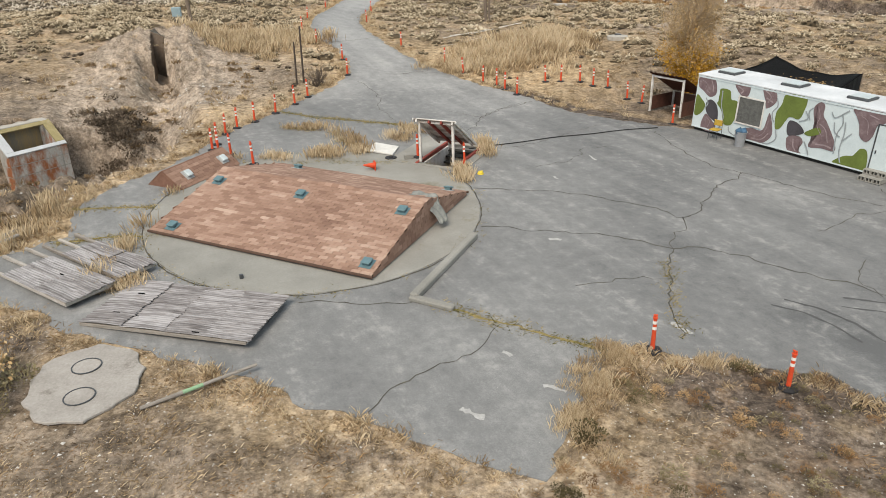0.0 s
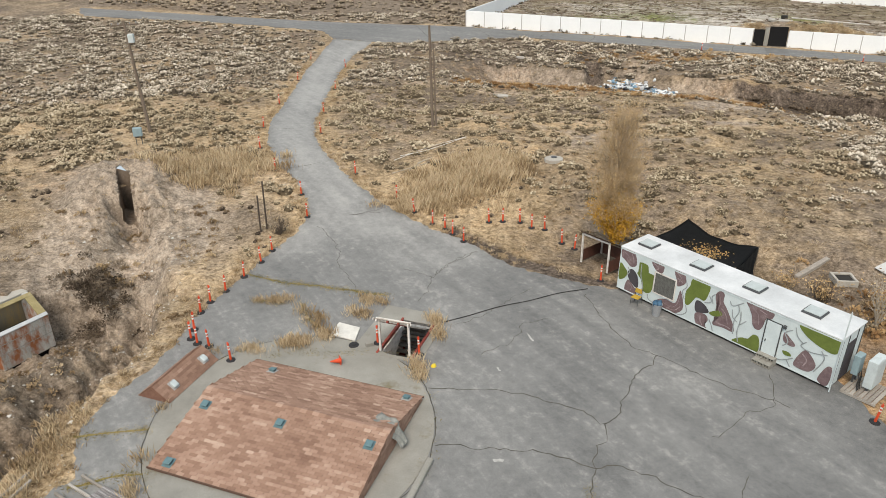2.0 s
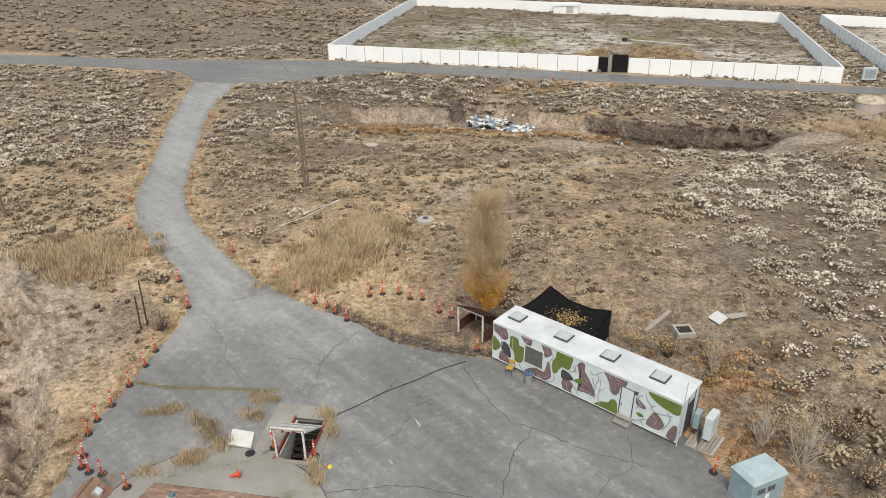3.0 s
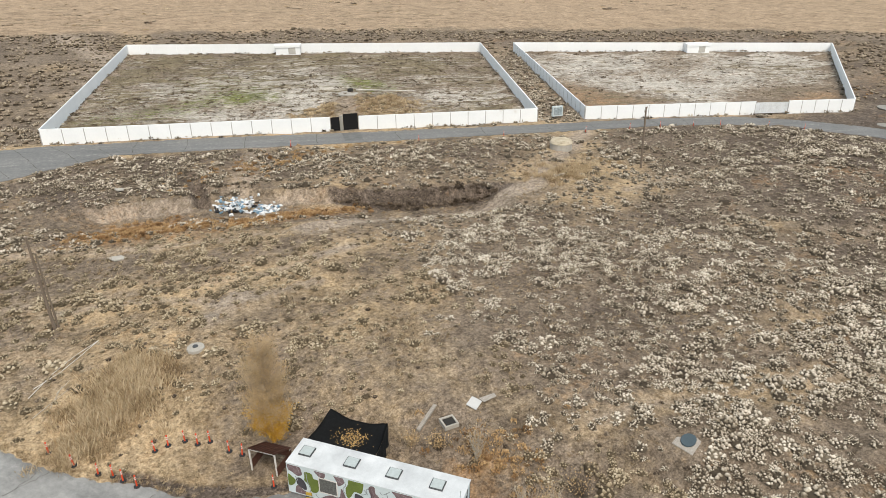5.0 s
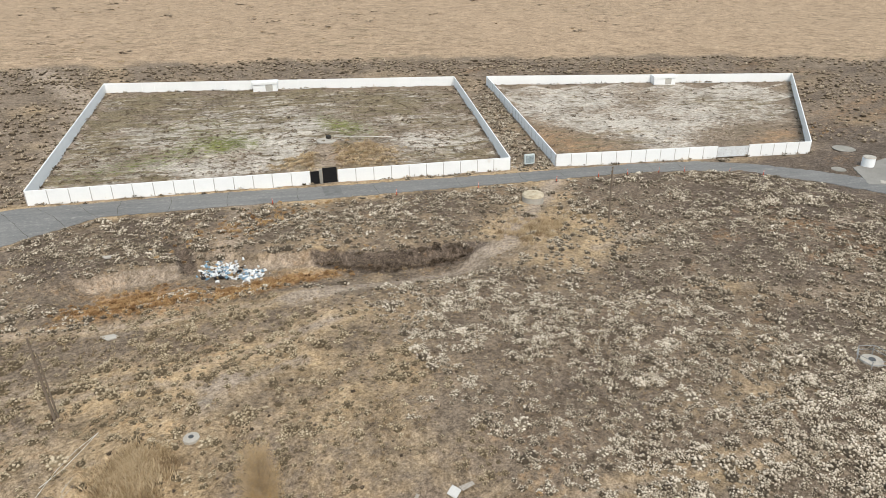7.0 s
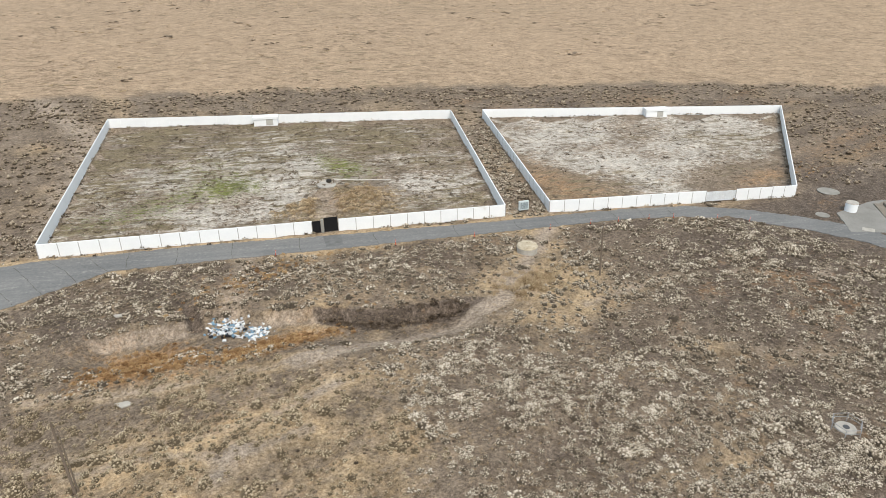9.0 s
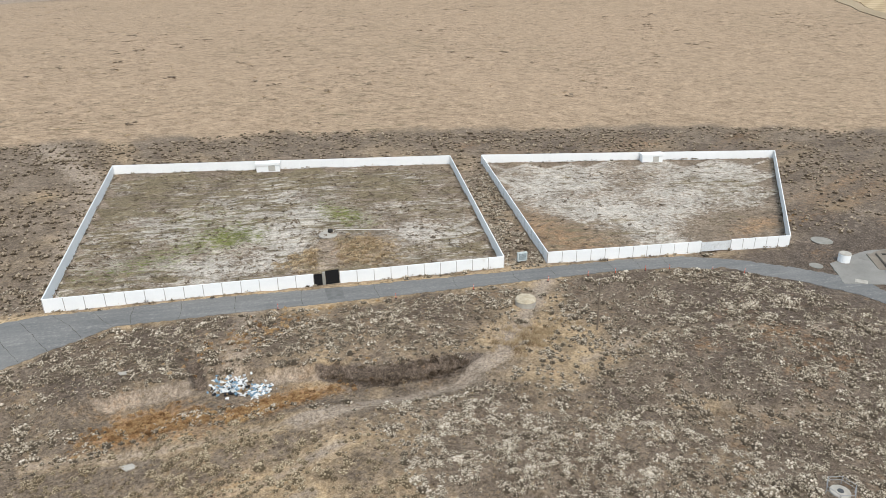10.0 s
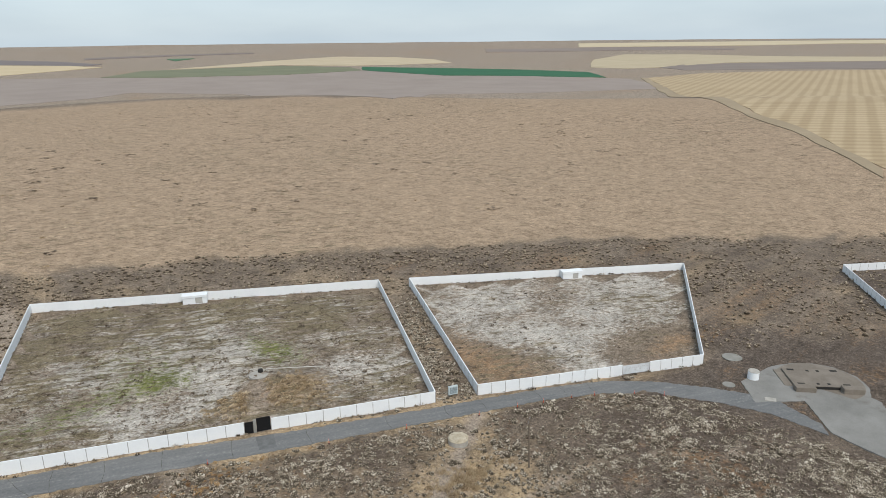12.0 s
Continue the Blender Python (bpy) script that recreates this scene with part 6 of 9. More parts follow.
def utility_cabinet():
    """Pale blue chamfered cabinet with louvres."""
    a = math.atan2(19.84 - 21.17, 20.1 - 19.92)
    z = float(level(20.9, 20.8)) - 0.05
    m = Matrix.Translation((19.95, 21.2, z)) @ Matrix.Rotation(a, 4, "Z")
    c = tagged(empty("utility_cabinet", m), "large pale blue enamelled utility cabinet with a chamfered lid", "utility cabinet")
    W, D, H = 1.5, 2.15, 1.85
    bm = bmesh.new()
    box(bm, 0.05, W - 0.05, 0.05, D - 0.05, 0.0, H - 0.28, 0.05)
    part("cabinet_body", bm, BLUE_GREY, c)
    bm = bmesh.new()
    box(bm, 0, W, 0, D, H - 0.28, H, 0.02)
    for v in bm.verts:
        if v.co.z > H - 0.1:
            v.co.x = W / 2 + (v.co.x - W / 2) * 0.82
            v.co.y = D / 2 + (v.co.y - D / 2) * 0.86
    part("lid", bm, CABINET_LID, c, "pale chamfered lid")
    bm = bmesh.new()
    box(bm, W - 0.052, W - 0.03, 0.2, D - 0.2, 0.12, H - 0.4, 0.01)
    part("access_door", bm, BLUE_GREY, c)
    for k in range(6):
        bm = bmesh.new()
        box(bm, W - 0.032, W - 0.012, 0.35 + 0.62 * (k % 2), 0.8 + 0.62 * (k % 2), 0.95 + 0.11 * (k // 2), 1.02 + 0.11 * (k // 2), 0.004)
        part("louvre", bm, GREY_FRAME, c)
    bm = bmesh.new()
    box(bm, W - 0.032, W - 0.015, 0.9, 1.15, 0.55, 0.8, 0.004)
    part("warning_plate", bm, WHITE_BAND, c)


utility_cabinet()


# ---- concrete box in the ditch ----
def hull(bm, rows):
    """A closed solid between two outlines of equal count."""
    a, b = [[bm.verts.new(p) for p in row] for row in rows]
    n = len(a)
    bm.faces.new(a[::-1])
    bm.faces.new(b)
    for i in range(n):
        bm.faces.new((a[i], a[(i + 1) % n], b[(i + 1) % n], b[i]))
    bmesh.ops.recalc_face_normals(bm, faces=bm.faces[:])
    return bm


def bunker():
    """Half-buried block: an upright front, over it a sloping face with a framed opening, and a flat roof behind."""
    m = Matrix.Translation((-21.05, 33.18, 0.0)) @ Matrix.Rotation(radians(54.5), 4, "Z")
    b = tagged(empty("concrete_vault", m), "rust-stained concrete vault with a framed hatch, half buried in a bank", "concrete vault")
    L, lo, lip, top, back = 2.95, -2.32, -0.30, 0.75, 1.25
    # x runs along the front, y into the bank
    def slab(name, x0, x1, mat, label=""):
        bm = hull(bmesh.new(), [[(x, y, z) for y, z in ((0, lo), (0, lip), (back, top), (4.2, top), (4.2, lo))] for x in (x0, x1)])
        bmesh.ops.bevel(bm, geom=bm.edges[:], offset=0.025, segments=1, affect="EDGES")
        part(name, bm, mat, b, label)

    slab("side_wall", 0.0, 0.34, BUNKER)
    slab("side_wall", L - 0.34, L, BUNKER)
    bm = bmesh.new()
    box(bm, 0.342, L - 0.342, 0.0, 0.34, lo, lip - 0.02, 0.025)
    part("front_wall", bm, BUNKER, b)
    bm = bmesh.new()
    box(bm, 0.342, L - 0.342, 1.75, 4.15, lo, top - 0.01, 0.02)
    part("inner_wall", bm, STREAKED, b, "rust-streaked inside wall")
    bm = bmesh.new()
    box(bm, 0.342, L - 0.342, 0.342, 1.748, lo, -0.95, 0.01)
    part("shaft_floor", bm, DARK_INSIDE, b)
    # added near-black block: stands in for the shadowed gap below the vault
    bm = bmesh.new()
    box(bm, 0.3, L - 0.2, 0.35, 4.0, lo - 0.9, lo - 0.003, 0.03)
    part("footing", bm, DARK_INSIDE, b, "dark recessed block standing in for shade under the vault")
    # frame round the opening, in the sloping face
    up = Vector((0, back, top - lip)).normalized()
    out = Vector((0, -up.z, up.y))
    run = math.hypot(back, top - lip)

    def bar(x0, x1, v0, v1, mat, label):
        base = Vector((0, 0, lip))
        rows = [[Vector((x, 0, 0)) + base + up * v + out * o for x, v in ((x0, v0), (x1, v0), (x1, v1), (x0, v1))] for o in (-0.05, 0.045)]
        bm = hull(bmesh.new(), rows)
        bmesh.ops.bevel(bm, geom=bm.edges[:], offset=0.012, segments=1, affect="EDGES")
        part("rim", bm, mat, b, label)

    bar(-0.02, L + 0.02, -0.02, 0.2, BLEACHED, "bleached concrete lip")
    bar(-0.02, 0.42, 0.202, run - 0.222, BLEACHED, "bleached concrete lip")
    bar(L - 0.42, L + 0.02, 0.202, run - 0.222, LICHEN, "lichen-stained rim")
    bar(-0.02, L + 0.02, run - 0.22, run + 0.02, LICHEN, "lichen-stained rim")
    for z in (-0.85, -1.4):
        for q in ((0.03, L - 0.03, -0.012, 0.0), (-0.012, 0.0, 0.03, 4.1)):
            bm = bmesh.new()
            box(bm, *q, z, z + 0.03)
            part("form_line", bm, CONCRETE, b)
    bm = bmesh.new()
    box(bm, -2.6, L + 0.06, back + 0.27, 4.9, top - 0.12, top + 0.03, 0.03)
    part("roof_slab", bm, PALE_CONCRETE, b, "pale roof slab with soil on it")
    for x, y in ((0.6, 2.2), (-0.9, 2.3)):
        bm = bmesh.new()
        tube(bm, (x, y, top + 0.03), (x, y, top + 0.07), 0.36, 0.34, 20)
        part("round_cover", bm, CONCRETE, b)
        bm = bmesh.new()
        tube(bm, (x, y, top + 0.07), (x, y, top + 0.085), 0.25, 0.24, 20)
        part("cover_plate", bm, DARK_INSIDE, b)


bunker()


# ---- small things on the asphalt ----
def hard_hat(x, y):
    bm = bmesh.new()
    bmesh.ops.create_uvsphere(bm, u_segments=20, v_segments=12, radius=0.11)
    bmesh.ops.delete(bm, geom=[v for v in bm.verts if v.co.z < -0.002], context="VERTS")
    for v in bm.verts:
        v.co.z = v.co.z * 1.05 + 0.012
        v.co.x *= 1.18
    tube(bm, (0, 0, 0), (0, 0, 0.012), 0.14, 0.135, 20)
    box(bm, -0.10, 0.10, -0.010, 0.010, 0.09, 0.132, 0.005)
    tagged(part("hard_hat", bm, YELLOW, None, m=here(x, y, 30)), "yellow plastic hard hat lying on the asphalt", "hard hat")


hard_hat(1.62, 27.68)


def fallen_cone(x, y):
    c = tagged(empty("traffic_cone", here(x, y, 200, 0.19) @ pose(0, 0, 0, 0, 82, 0)), "small red traffic cone lying on its side", "traffic cone")
    bm = bmesh.new()
    tube(bm, (0, 0, 0.03), (0, 0, 0.5), 0.13, 0.03, 16)
    part("cone_body", bm, ORANGE, c)
    bm = bmesh.new()
    box(bm, -0.18, 0.18, -0.18, 0.18, 0, 0.03, 0.01)
    part("cone_base", bm, ORANGE, c)


fallen_cone(-2.75, 28.15)
bm = bmesh.new()
tube(bm, (0, 0, 0), (0, 0, 0.04), 0.26, 0.25, 16)
tube(bm, (0, 0, 0.04), (0, 0, 0.075), 0.1, 0.09, 12)
tagged(part("rubber_base_disc", bm, RUBBER, None, m=here(-2.18, 29.66, 0, 0.02)), "loose black rubber delineator base lying flat", "rubber base")
bm = bmesh.new()
box(bm, -0.2, 0.2, -0.1, 0.1, 0, 0.19, 0.012)
tagged(part("concrete_block", bm, CONCRETE, None, m=here(-1.4, 29.55, 20, 0.036)), "single grey concrete block by the stairwell", "concrete block")

# cable from the stairwell to the trailer
bm = bmesh.new()
pts = []
for i in range(41):
    u = i / 40
    x, y = 1.3 + (10.9 - 1.3) * u + 0.06 * math.sin(u * 14), 31.0 + (34.7 - 31.0) * u + 0.25 * math.sin(u * 3.1) + 0.05 * math.sin(u * 17)
    pts.append(Vector((x, y, float(level(x, y)) + 0.03)))
for p, q in zip(pts, pts[1:]):
    tube(bm, p, q, 0.022, 0.022, 6, caps=False)
tagged(part("power_cable", bm, CABLE, None), "black power cable lying across the asphalt", "cable")
# small pipe stub and litter by the apron
bm = bmesh.new()
tube(bm, (0, 0, 0), (0, 0, 0.12), 0.06, 0.06, 12)
tagged(part("pipe_stub", bm, GREY_FRAME, None, m=here(-5.9, 18.4, 0, 0.02)), "short dark pipe stub in the concrete apron", "pipe")


# ---- poles ----
def pole(x, y, h, lean_x, lean_y, arms=True, box_at=None, r=0.15):
    p = tagged(empty("utility_pole", here(x, y, 0, -0.2)), "weathered grey wooden utility pole on dry ground", "utility pole", "utility poles")
    top = Vector((lean_x, lean_y, h))
    bm = bmesh.new()
    tube(bm, (0, 0, 0), top, r, r * 0.66, 12)
    part("pole_shaft", bm, POLE_WOOD, p)
    if arms:
        bm = bmesh.new()
        box(bm, -1.1, 1.1, -0.05, 0.05, -0.06, 0.06, 0.008, m=Matrix.Translation(top - Vector((0, 0, 0.35))) @ Matrix.Rotation(0.5, 4, "Z"))
        part("cross_arm", bm, POLE_WOOD, p)
        for q in (-0.95, -0.45, 0.45, 0.95):
            bm = bmesh.new()
            c = top - Vector((0, 0, 0.29)) + Matrix.Rotation(0.5, 3, "Z") @ Vector((q, 0, 0))
            tube(bm, c, c + Vector((0, 0, 0.16)), 0.035, 0.05, 8)
            part("insulator", bm, GREY_PLASTIC, p)
    if box_at:
        c = top * (box_at / h)
        bm = bmesh.new()
        box(bm, c.x + 0.1, c.x + 0.55, c.y - 0.3, c.y + 0.1, c.z - 0.35, c.z + 0.35, 0.03)
        part("transformer", bm, PALE_METAL, p, "pale grey transformer can")
    return p


pole(-20.8, 62.3, 9.6, -0.5, 0.2, True, 8.2, 0.16)
pole(4.15, 63.7, 9.2, -0.1, 0.3, False, None, 0.15)
pole(4.47, 63.8, 7.6, -0.1, 0.1, False, None, 0.10)
pole(82.4, 60.7, 9.3, -0.2, 0.1, True, None, 0.17)
bm = bmesh.new()
tube(bm, (0, 0, 0), (0.05, 0, 1.9), 0.09, 0.08, 8)
tagged(part("stump_post", bm, POLE_WOOD, None, m=here(82.9, 57.3)), "short dark wooden post stump in sagebrush", "post")
for x, y, h in ((-8.6, 43.0, 2.6), (-8.25, 43.4, 3.4)):
    bm = bmesh.new()
    tube(bm, (0, 0, 0), (0.06, 0.02, h), 0.06, 0.05, 8)
    tagged(part("fence_post", bm, two_tone("dark_post_wood", (0.07, 0.055, 0.045), grain=(8, 8, 1)), None, m=here(x, y, 0, -0.1)), "tall dark wooden post beside the drive", "post", "posts beside the drive")
k = tagged(empty("meter_pedestal", here(-20.6, 58.6, 10)), "pale blue-grey meter pedestal at the foot of a pole", "meter pedestal")
part("pedestal_box", box(bmesh.new(), -0.35, 0.35, -0.2, 0.2, 0.75, 1.45, 0.03), BLUE_GREY, k)
for x in (-0.25, 0.19):
    part("leg", box(bmesh.new(), x, x + 0.06, -0.03, 0.03, 0.0, 0.75), GREY_FRAME, k)


# ---- pits, lids and boards in the sagebrush ----
def pit(x, y, w, d, turn, label):
    p = tagged(empty("open_pit_curb", here(x, y, turn)), label, "pit curb")
    for q in ((-w / 2, w / 2, -d / 2, -d / 2 + 0.14), (-w / 2, w / 2, d / 2 - 0.14, d / 2), (-w / 2, -w / 2 + 0.14, -d / 2 + 0.14, d / 2 - 0.14), (w / 2 - 0.14, w / 2, -d / 2 + 0.14, d / 2 - 0.14)):
        bm = bmesh.new()
        box(bm, *q, -0.1, 0.26, 0.015)
        part("curb_bar", bm, PALE_CONCRETE, p)
    # shallow near-black block paints in the shade of a deep pit
    bm = bmesh.new()
    box(bm, -w / 2 + 0.14, w / 2 - 0.14, -d / 2 + 0.14, d / 2 - 0.14, -0.1, 0.16)
    part("dark_water", bm, DARK_INSIDE, p, "near-black fill standing in for the shade of the pit")


pit(24.85, 32.7, 1.15, 1.15, -12, "square open pit with a pale concrete curb in dry grass")
slab_piece("white_sheet", ((26.85, 33.15), (27.75, 33.5), (28.0, 32.6), (27.1, 32.25)), 0.05, two_tone("white_sheet_paint", (0.52, 0.52, 0.51)), "white flat sheet lying in dry grass", "board", 0.06)
slab_piece("plywood_board", ((28.0, 33.0), (29.3, 32.7), (29.2, 32.3), (28.05, 32.45)), 0.04, TIMBER, "weathered plank beside a white sheet in the grass", "board", 0.06)
slab_piece("timber_beam", ((22.6, 33.75), (24.95, 34.75), (25.05, 34.5), (22.72, 33.5)), 0.2, TIMBER, "old squared timber beam lying in the grass", "beam", 0.0)
slab_piece("plastic_lid", circle(36.75, 20.3, 0.62, 0.5, 20), 0.12, two_tone("dark_blue_grey_lid", (0.06, 0.085, 0.10)), "round blue-grey lid on a board in the grass", "lid", 0.175)
slab_piece("pale_slab", ((11.6, 75.6), (13.0, 75.2), (13.3, 74.2), (12.0, 74.3)), 0.15, PALE_CONCRETE, "pale broken slab lying among sagebrush", "slab", 0.05)


def ring_cover(x, y, r, label, rail=False):
    """A pale concrete collar with a dark lid, with or without a low hexagonal rail round it."""
    c = tagged(empty("well_collar", here(x, y, 20)), label, "well collar")
    bm = bmesh.new()
    n = 22
    rows = [[bm.verts.new((r * k * (1 + 0.06 * math.sin(3 * i)) * math.cos(2 * math.pi * i / n), r * k * math.sin(2 * math.pi * i / n), z)) for i in range(n)] for k, z in ((1.0, -0.1), (0.97, 0.16), (0.36, 0.24))]
    for low, high in zip(rows, rows[1:]):
        for i in range(n):
            bm.faces.new((low[i], low[(i + 1) % n], high[(i + 1) % n], high[i]))
    bm.faces.new(rows[-1])
    part("collar", bm, PALE_CONCRETE, c)
    bm = bmesh.new()
    tube(bm, (0, 0, 0.22), (0, 0, 0.30), r * 0.34, r * 0.30, 16)
    part("lid", bm, GREY_FRAME, c, "dark round lid")
    if rail:
        spots = [Vector((r * 1.55 * math.cos(k * math.pi / 3), r * 1.45 * math.sin(k * math.pi / 3), 0)) for k in range(6)]
        for k, p in enumerate(spots):
            bm = bmesh.new()
            tube(bm, p - Vector((0, 0, 0.2)), p + Vector((0, 0, 1.0)), 0.045, 0.045, 8)
            part("rail_post", bm, GREY_PLASTIC, c)
            for z in (0.5, 0.98):
                bm = bmesh.new()
                tube(bm, p + Vector((0, 0, z)), spots[(k + 1) % 6] + Vector((0, 0, z)), 0.035, 0.035, 6)
                part("rail_bar", bm, GREY_PLASTIC, c)


ring_cover(13.05, 52.8, 0.75, "pale concrete collar with a grey lid among shrubs")
ring_cover(74.3, 18.9, 1.15, "pale concrete collar inside a low grey hexagonal rail", True)
slab_piece("board_frame", ((35.75, 20.95), (37.45, 21.2), (37.75, 19.75), (36.0, 19.4)), 0.12, TIMBER, "square weathered board under a round lid", "board", 0.05)
# thin pale hoses trailing through the grass
for pts in (((6.7, 58.5), (4.6, 57.7), (2.6, 56.3), (0.4, 54.0)), ((6.7, 58.5), (5.0, 57.3), (3.0, 56.0), (0.9, 55.0))):
    bm = bmesh.new()
    way = [Vector((px, py, float(levelled(np.array([px]), np.array([py]))[0]) + 0.10)) for px, py in pts]
    for p, q in zip(way, way[1:]):
        tube(bm, p, q, 0.028, 0.028, 6)
    tagged(part("pale_hose", bm, WHITE_TIMBER, None), "long thin pale hose lying in dry grass", "hose", "hoses in the grass")
slab_piece("pale_stone_slab", ((17.7, 95.8), (18.7, 95.4), (18.6, 94.8), (17.8, 95.1)), 0.2, PALE_CONCRETE, "pale broken slab lying in the grass", "slab", 0.0)
slab_piece("pale_flat_stone", ((35.0, 41.3), (35.8, 41.5), (35.9, 40.8), (35.0, 40.7)), 0.12, PALE_CONCRETE, "pale flat stone among sagebrush", "stone", 0.0)


# ---- round covered well by the road ----
def capped_well(x, y, r, h):
    w = tagged(empty("concrete_well", here(x, y, 0, -0.3)), "pale round concrete well head capped with a domed lid", "well")
    bm = bmesh.new()
    tube(bm, (0, 0, 0), (0, 0, h), r, r, 28)
    part("well_ring", bm, PALE_CONCRETE, w)
    cream = material("cream_weathered_stone", ((0.3, (0.33, 0.28, 0.20)), (0.5, (0.47, 0.41, 0.31)), (0.7, (0.60, 0.54, 0.43))), scale=1.2, fine=9, bump=0.8)
    bm = bmesh.new()
    tube(bm, (0, 0, h), (0, 0, h + 0.12), r * 1.04, r * 1.02, 28)
    for r0, r1, z0, z1 in ((1.0, 0.9, 0.12, 0.34), (0.9, 0.66, 0.34, 0.52), (0.66, 0.3, 0.52, 0.62)):
        tube(bm, (0, 0, h + z0), (0, 0, h + z1), r * r0, r * r1, 28)
    lump = random.Random(8)
    for v in bm.verts:
        if v.co.z > h + 0.2:
            v.co += Vector((lump.gauss(0, 0.07), lump.gauss(0, 0.07), lump.gauss(0, 0.05)))
    part("well_cap", bm, cream, w, "cream domed stone cap")
    bm = bmesh.new()
    tube(bm, (0.2, 0.2, h + 0.5), (0.2, 0.2, h + 0.72), 0.3, 0.26, 12)
    part("well_hatch", bm, cream, w)


capped_well(79.2, 73.9, 1.75, 1.3)


# ---- things of the two yards ----
def open_gate():
    a, b = Vector(YARD_A[0]), Vector(YARD_A[1])
    u = (b - a).normalized()
    p = a + u * 44.2
    m = Matrix.Translation((p.x, p.y, float(level(p.x, p.y)))) @ Matrix.Rotation(math.atan2(u.y, u.x), 4, "Z")
    g = tagged(empty("black_gate", m), "two black sheet gate leaves on a white post in the wall", "gate")
    for name, x0, x1, h in (("gate_leaf", 0.08, 1.55, 2.3), ("gate_leaf", 2.15, 4.6, 2.75)):
        bm = bmesh.new()
        box(bm, x0, x1, -0.05, 0.05, 0.05, h, 0.01)
        part(name, bm, two_tone("black_gate_sheet", (0.008, 0.008, 0.009), 0.2), g)
    bm = bmesh.new()
    box(bm, 1.6, 2.1, -0.22, 0.22, -0.2, 2.55, 0.02)
    part("gate_post", bm, CONCRETE, g)


open_gate()


def mesh_gate():
    a, b = Vector(YARD_B[0]), Vector(YARD_B[1])
    u = (b - a).normalized()
    p = a + u * 33.0
    m = Matrix.Translation((p.x, p.y, float(level(p.x, p.y)))) @ Matrix.Rotation(math.atan2(u.y, u.x), 4, "Z") @ pose(0, 0, 0, 0, 1.6, 0)
    g = tagged(empty("chain_link_gate", m), "wide grey metal gate closing a gap in the wall", "gate")
    bars = two_tone("galvanised_steel", (0.66, 0.69, 0.71), rough=0.6)
    for x0, x1, z0, z1 in ((0.05, 6.65, 0.15, 0.22), (0.05, 6.65, 2.1, 2.17), (0.05, 6.65, 1.1, 1.16), (0.05, 0.12, 0.15, 2.17), (3.3, 3.4, 0.15, 2.17), (6.58, 6.65, 0.15, 2.17)):
        bm = bmesh.new()
        box(bm, x0, x1, -0.03, 0.03, z0, z1)
        part("gate_bar", bm, bars, g)
    n = 54
    for i in range(n):
        bm = bmesh.new()
        x = 0.1 + 6.5 * i / n
        box(bm, x, x + 0.10, -0.012, 0.012, 0.2, 2.12)
        part("gate_slat", bm, bars, g)


mesh_gate()


def wall_hut(x, y, along, label):
    """A white concrete hut set into the yard's north wall, with a slab roof."""
    z = float(level(x, y))
    m = Matrix.Translation((x, y, z)) @ Matrix.Rotation(along, 4, "Z")
    h = tagged(empty("white_hut", m), label, "hut")
    bm = bmesh.new()
    box(bm, 0, 6.2, -2.6, -0.2, -0.3, 1.75, 0.03)
    part("hut_wall", bm, WHITE_WALL, h)
    bm = bmesh.new()
    box(bm, -0.2, 6.4, -2.8, -0.16, 1.75, 2.45, 0.04)
    part("hut_roof", bm, WHITE_WALL, h)
    bm = bmesh.new()
    box(bm, 3.2, 5.0, -2.63, -2.605, 0.1, 1.7)
    part("hut_door", bm, two_tone("pale_door", (0.45, 0.44, 0.41)), h)


nw, ne = Vector(YARD_A[3]), Vector(YARD_A[2])
d = (ne - nw).normalized()
p = nw + d * 37.0
wall_hut(p.x, p.y, math.atan2(d.y, d.x), "white concrete hut with a slab roof against the yard wall")
nw, ne = Vector(YARD_B[3]), Vector(YARD_B[2])
d = (ne - nw).normalized()
p = nw + d * 47.0
wall_hut(p.x, p.y, math.atan2(d.y, d.x), "white concrete hut against the second yard's wall")

slab_piece("round_well_cover", circle(66.8, 118.6, 1.9, 1.9, 28), 0.3, PALE_CONCRETE, "flat round concrete well cover on a low mound", "well cover", 1.35)
bm = bmesh.new()
tube(bm, (0, 0, 0), (0, 0, 0.6), 0.55, 0.5, 14)
tagged(part("dark_pipe_cap", bm, DARK_INSIDE, None, m=pose(67.9, 119.5, float(level(67.9, 119.5)) + 1.6)), "dark round pipe cap on the well cover", "pipe cap")
bm = bmesh.new()
tube(bm, (0, 0, 0), (9.5, -6.8, 0.15), 0.10, 0.08, 8)
tagged(part("white_pipe", bm, WHITE_TIMBER, None, m=here(69.3, 119.7, 0, 0.75) @ pose(0, 0, 0, 0, 4, 0)), "long white pipe lying beside a mound in the yard", "pipe")


# ---- notice board and cabinet between the yards ----
s = tagged(empty("notice_board", here(90.9, 86.2, -22)), "grey notice cabinet on short legs between two white walls", "notice board")
part("board_panel", box(bmesh.new(), -1.0, 1.0, -0.25, 0.25, 0.5, 2.3, 0.03), PALE_METAL, s)
part("board_face", box(bmesh.new(), -0.8, 0.8, -0.27, -0.255, 0.75, 2.1), two_tone("mixed_notices", (0.26, 0.31, 0.33), 0.6, scale=3, fine=6), s)
for x in (-0.8, 0.7):
    part("leg", box(bmesh.new(), x, x + 0.1, -0.05, 0.05, -0.2, 0.5), GREY_FRAME, s)
bm = bmesh.new()
tube(bm, (0, 0, 0), (-1.8, 2.6, 0.1), 0.08, 0.08, 8)
tagged(part("lying_pipe", bm, WHITE_TIMBER, None, m=here(88.6, 87.0, 0, 0.08)), "pale pipe lying beside the wall", "pipe")
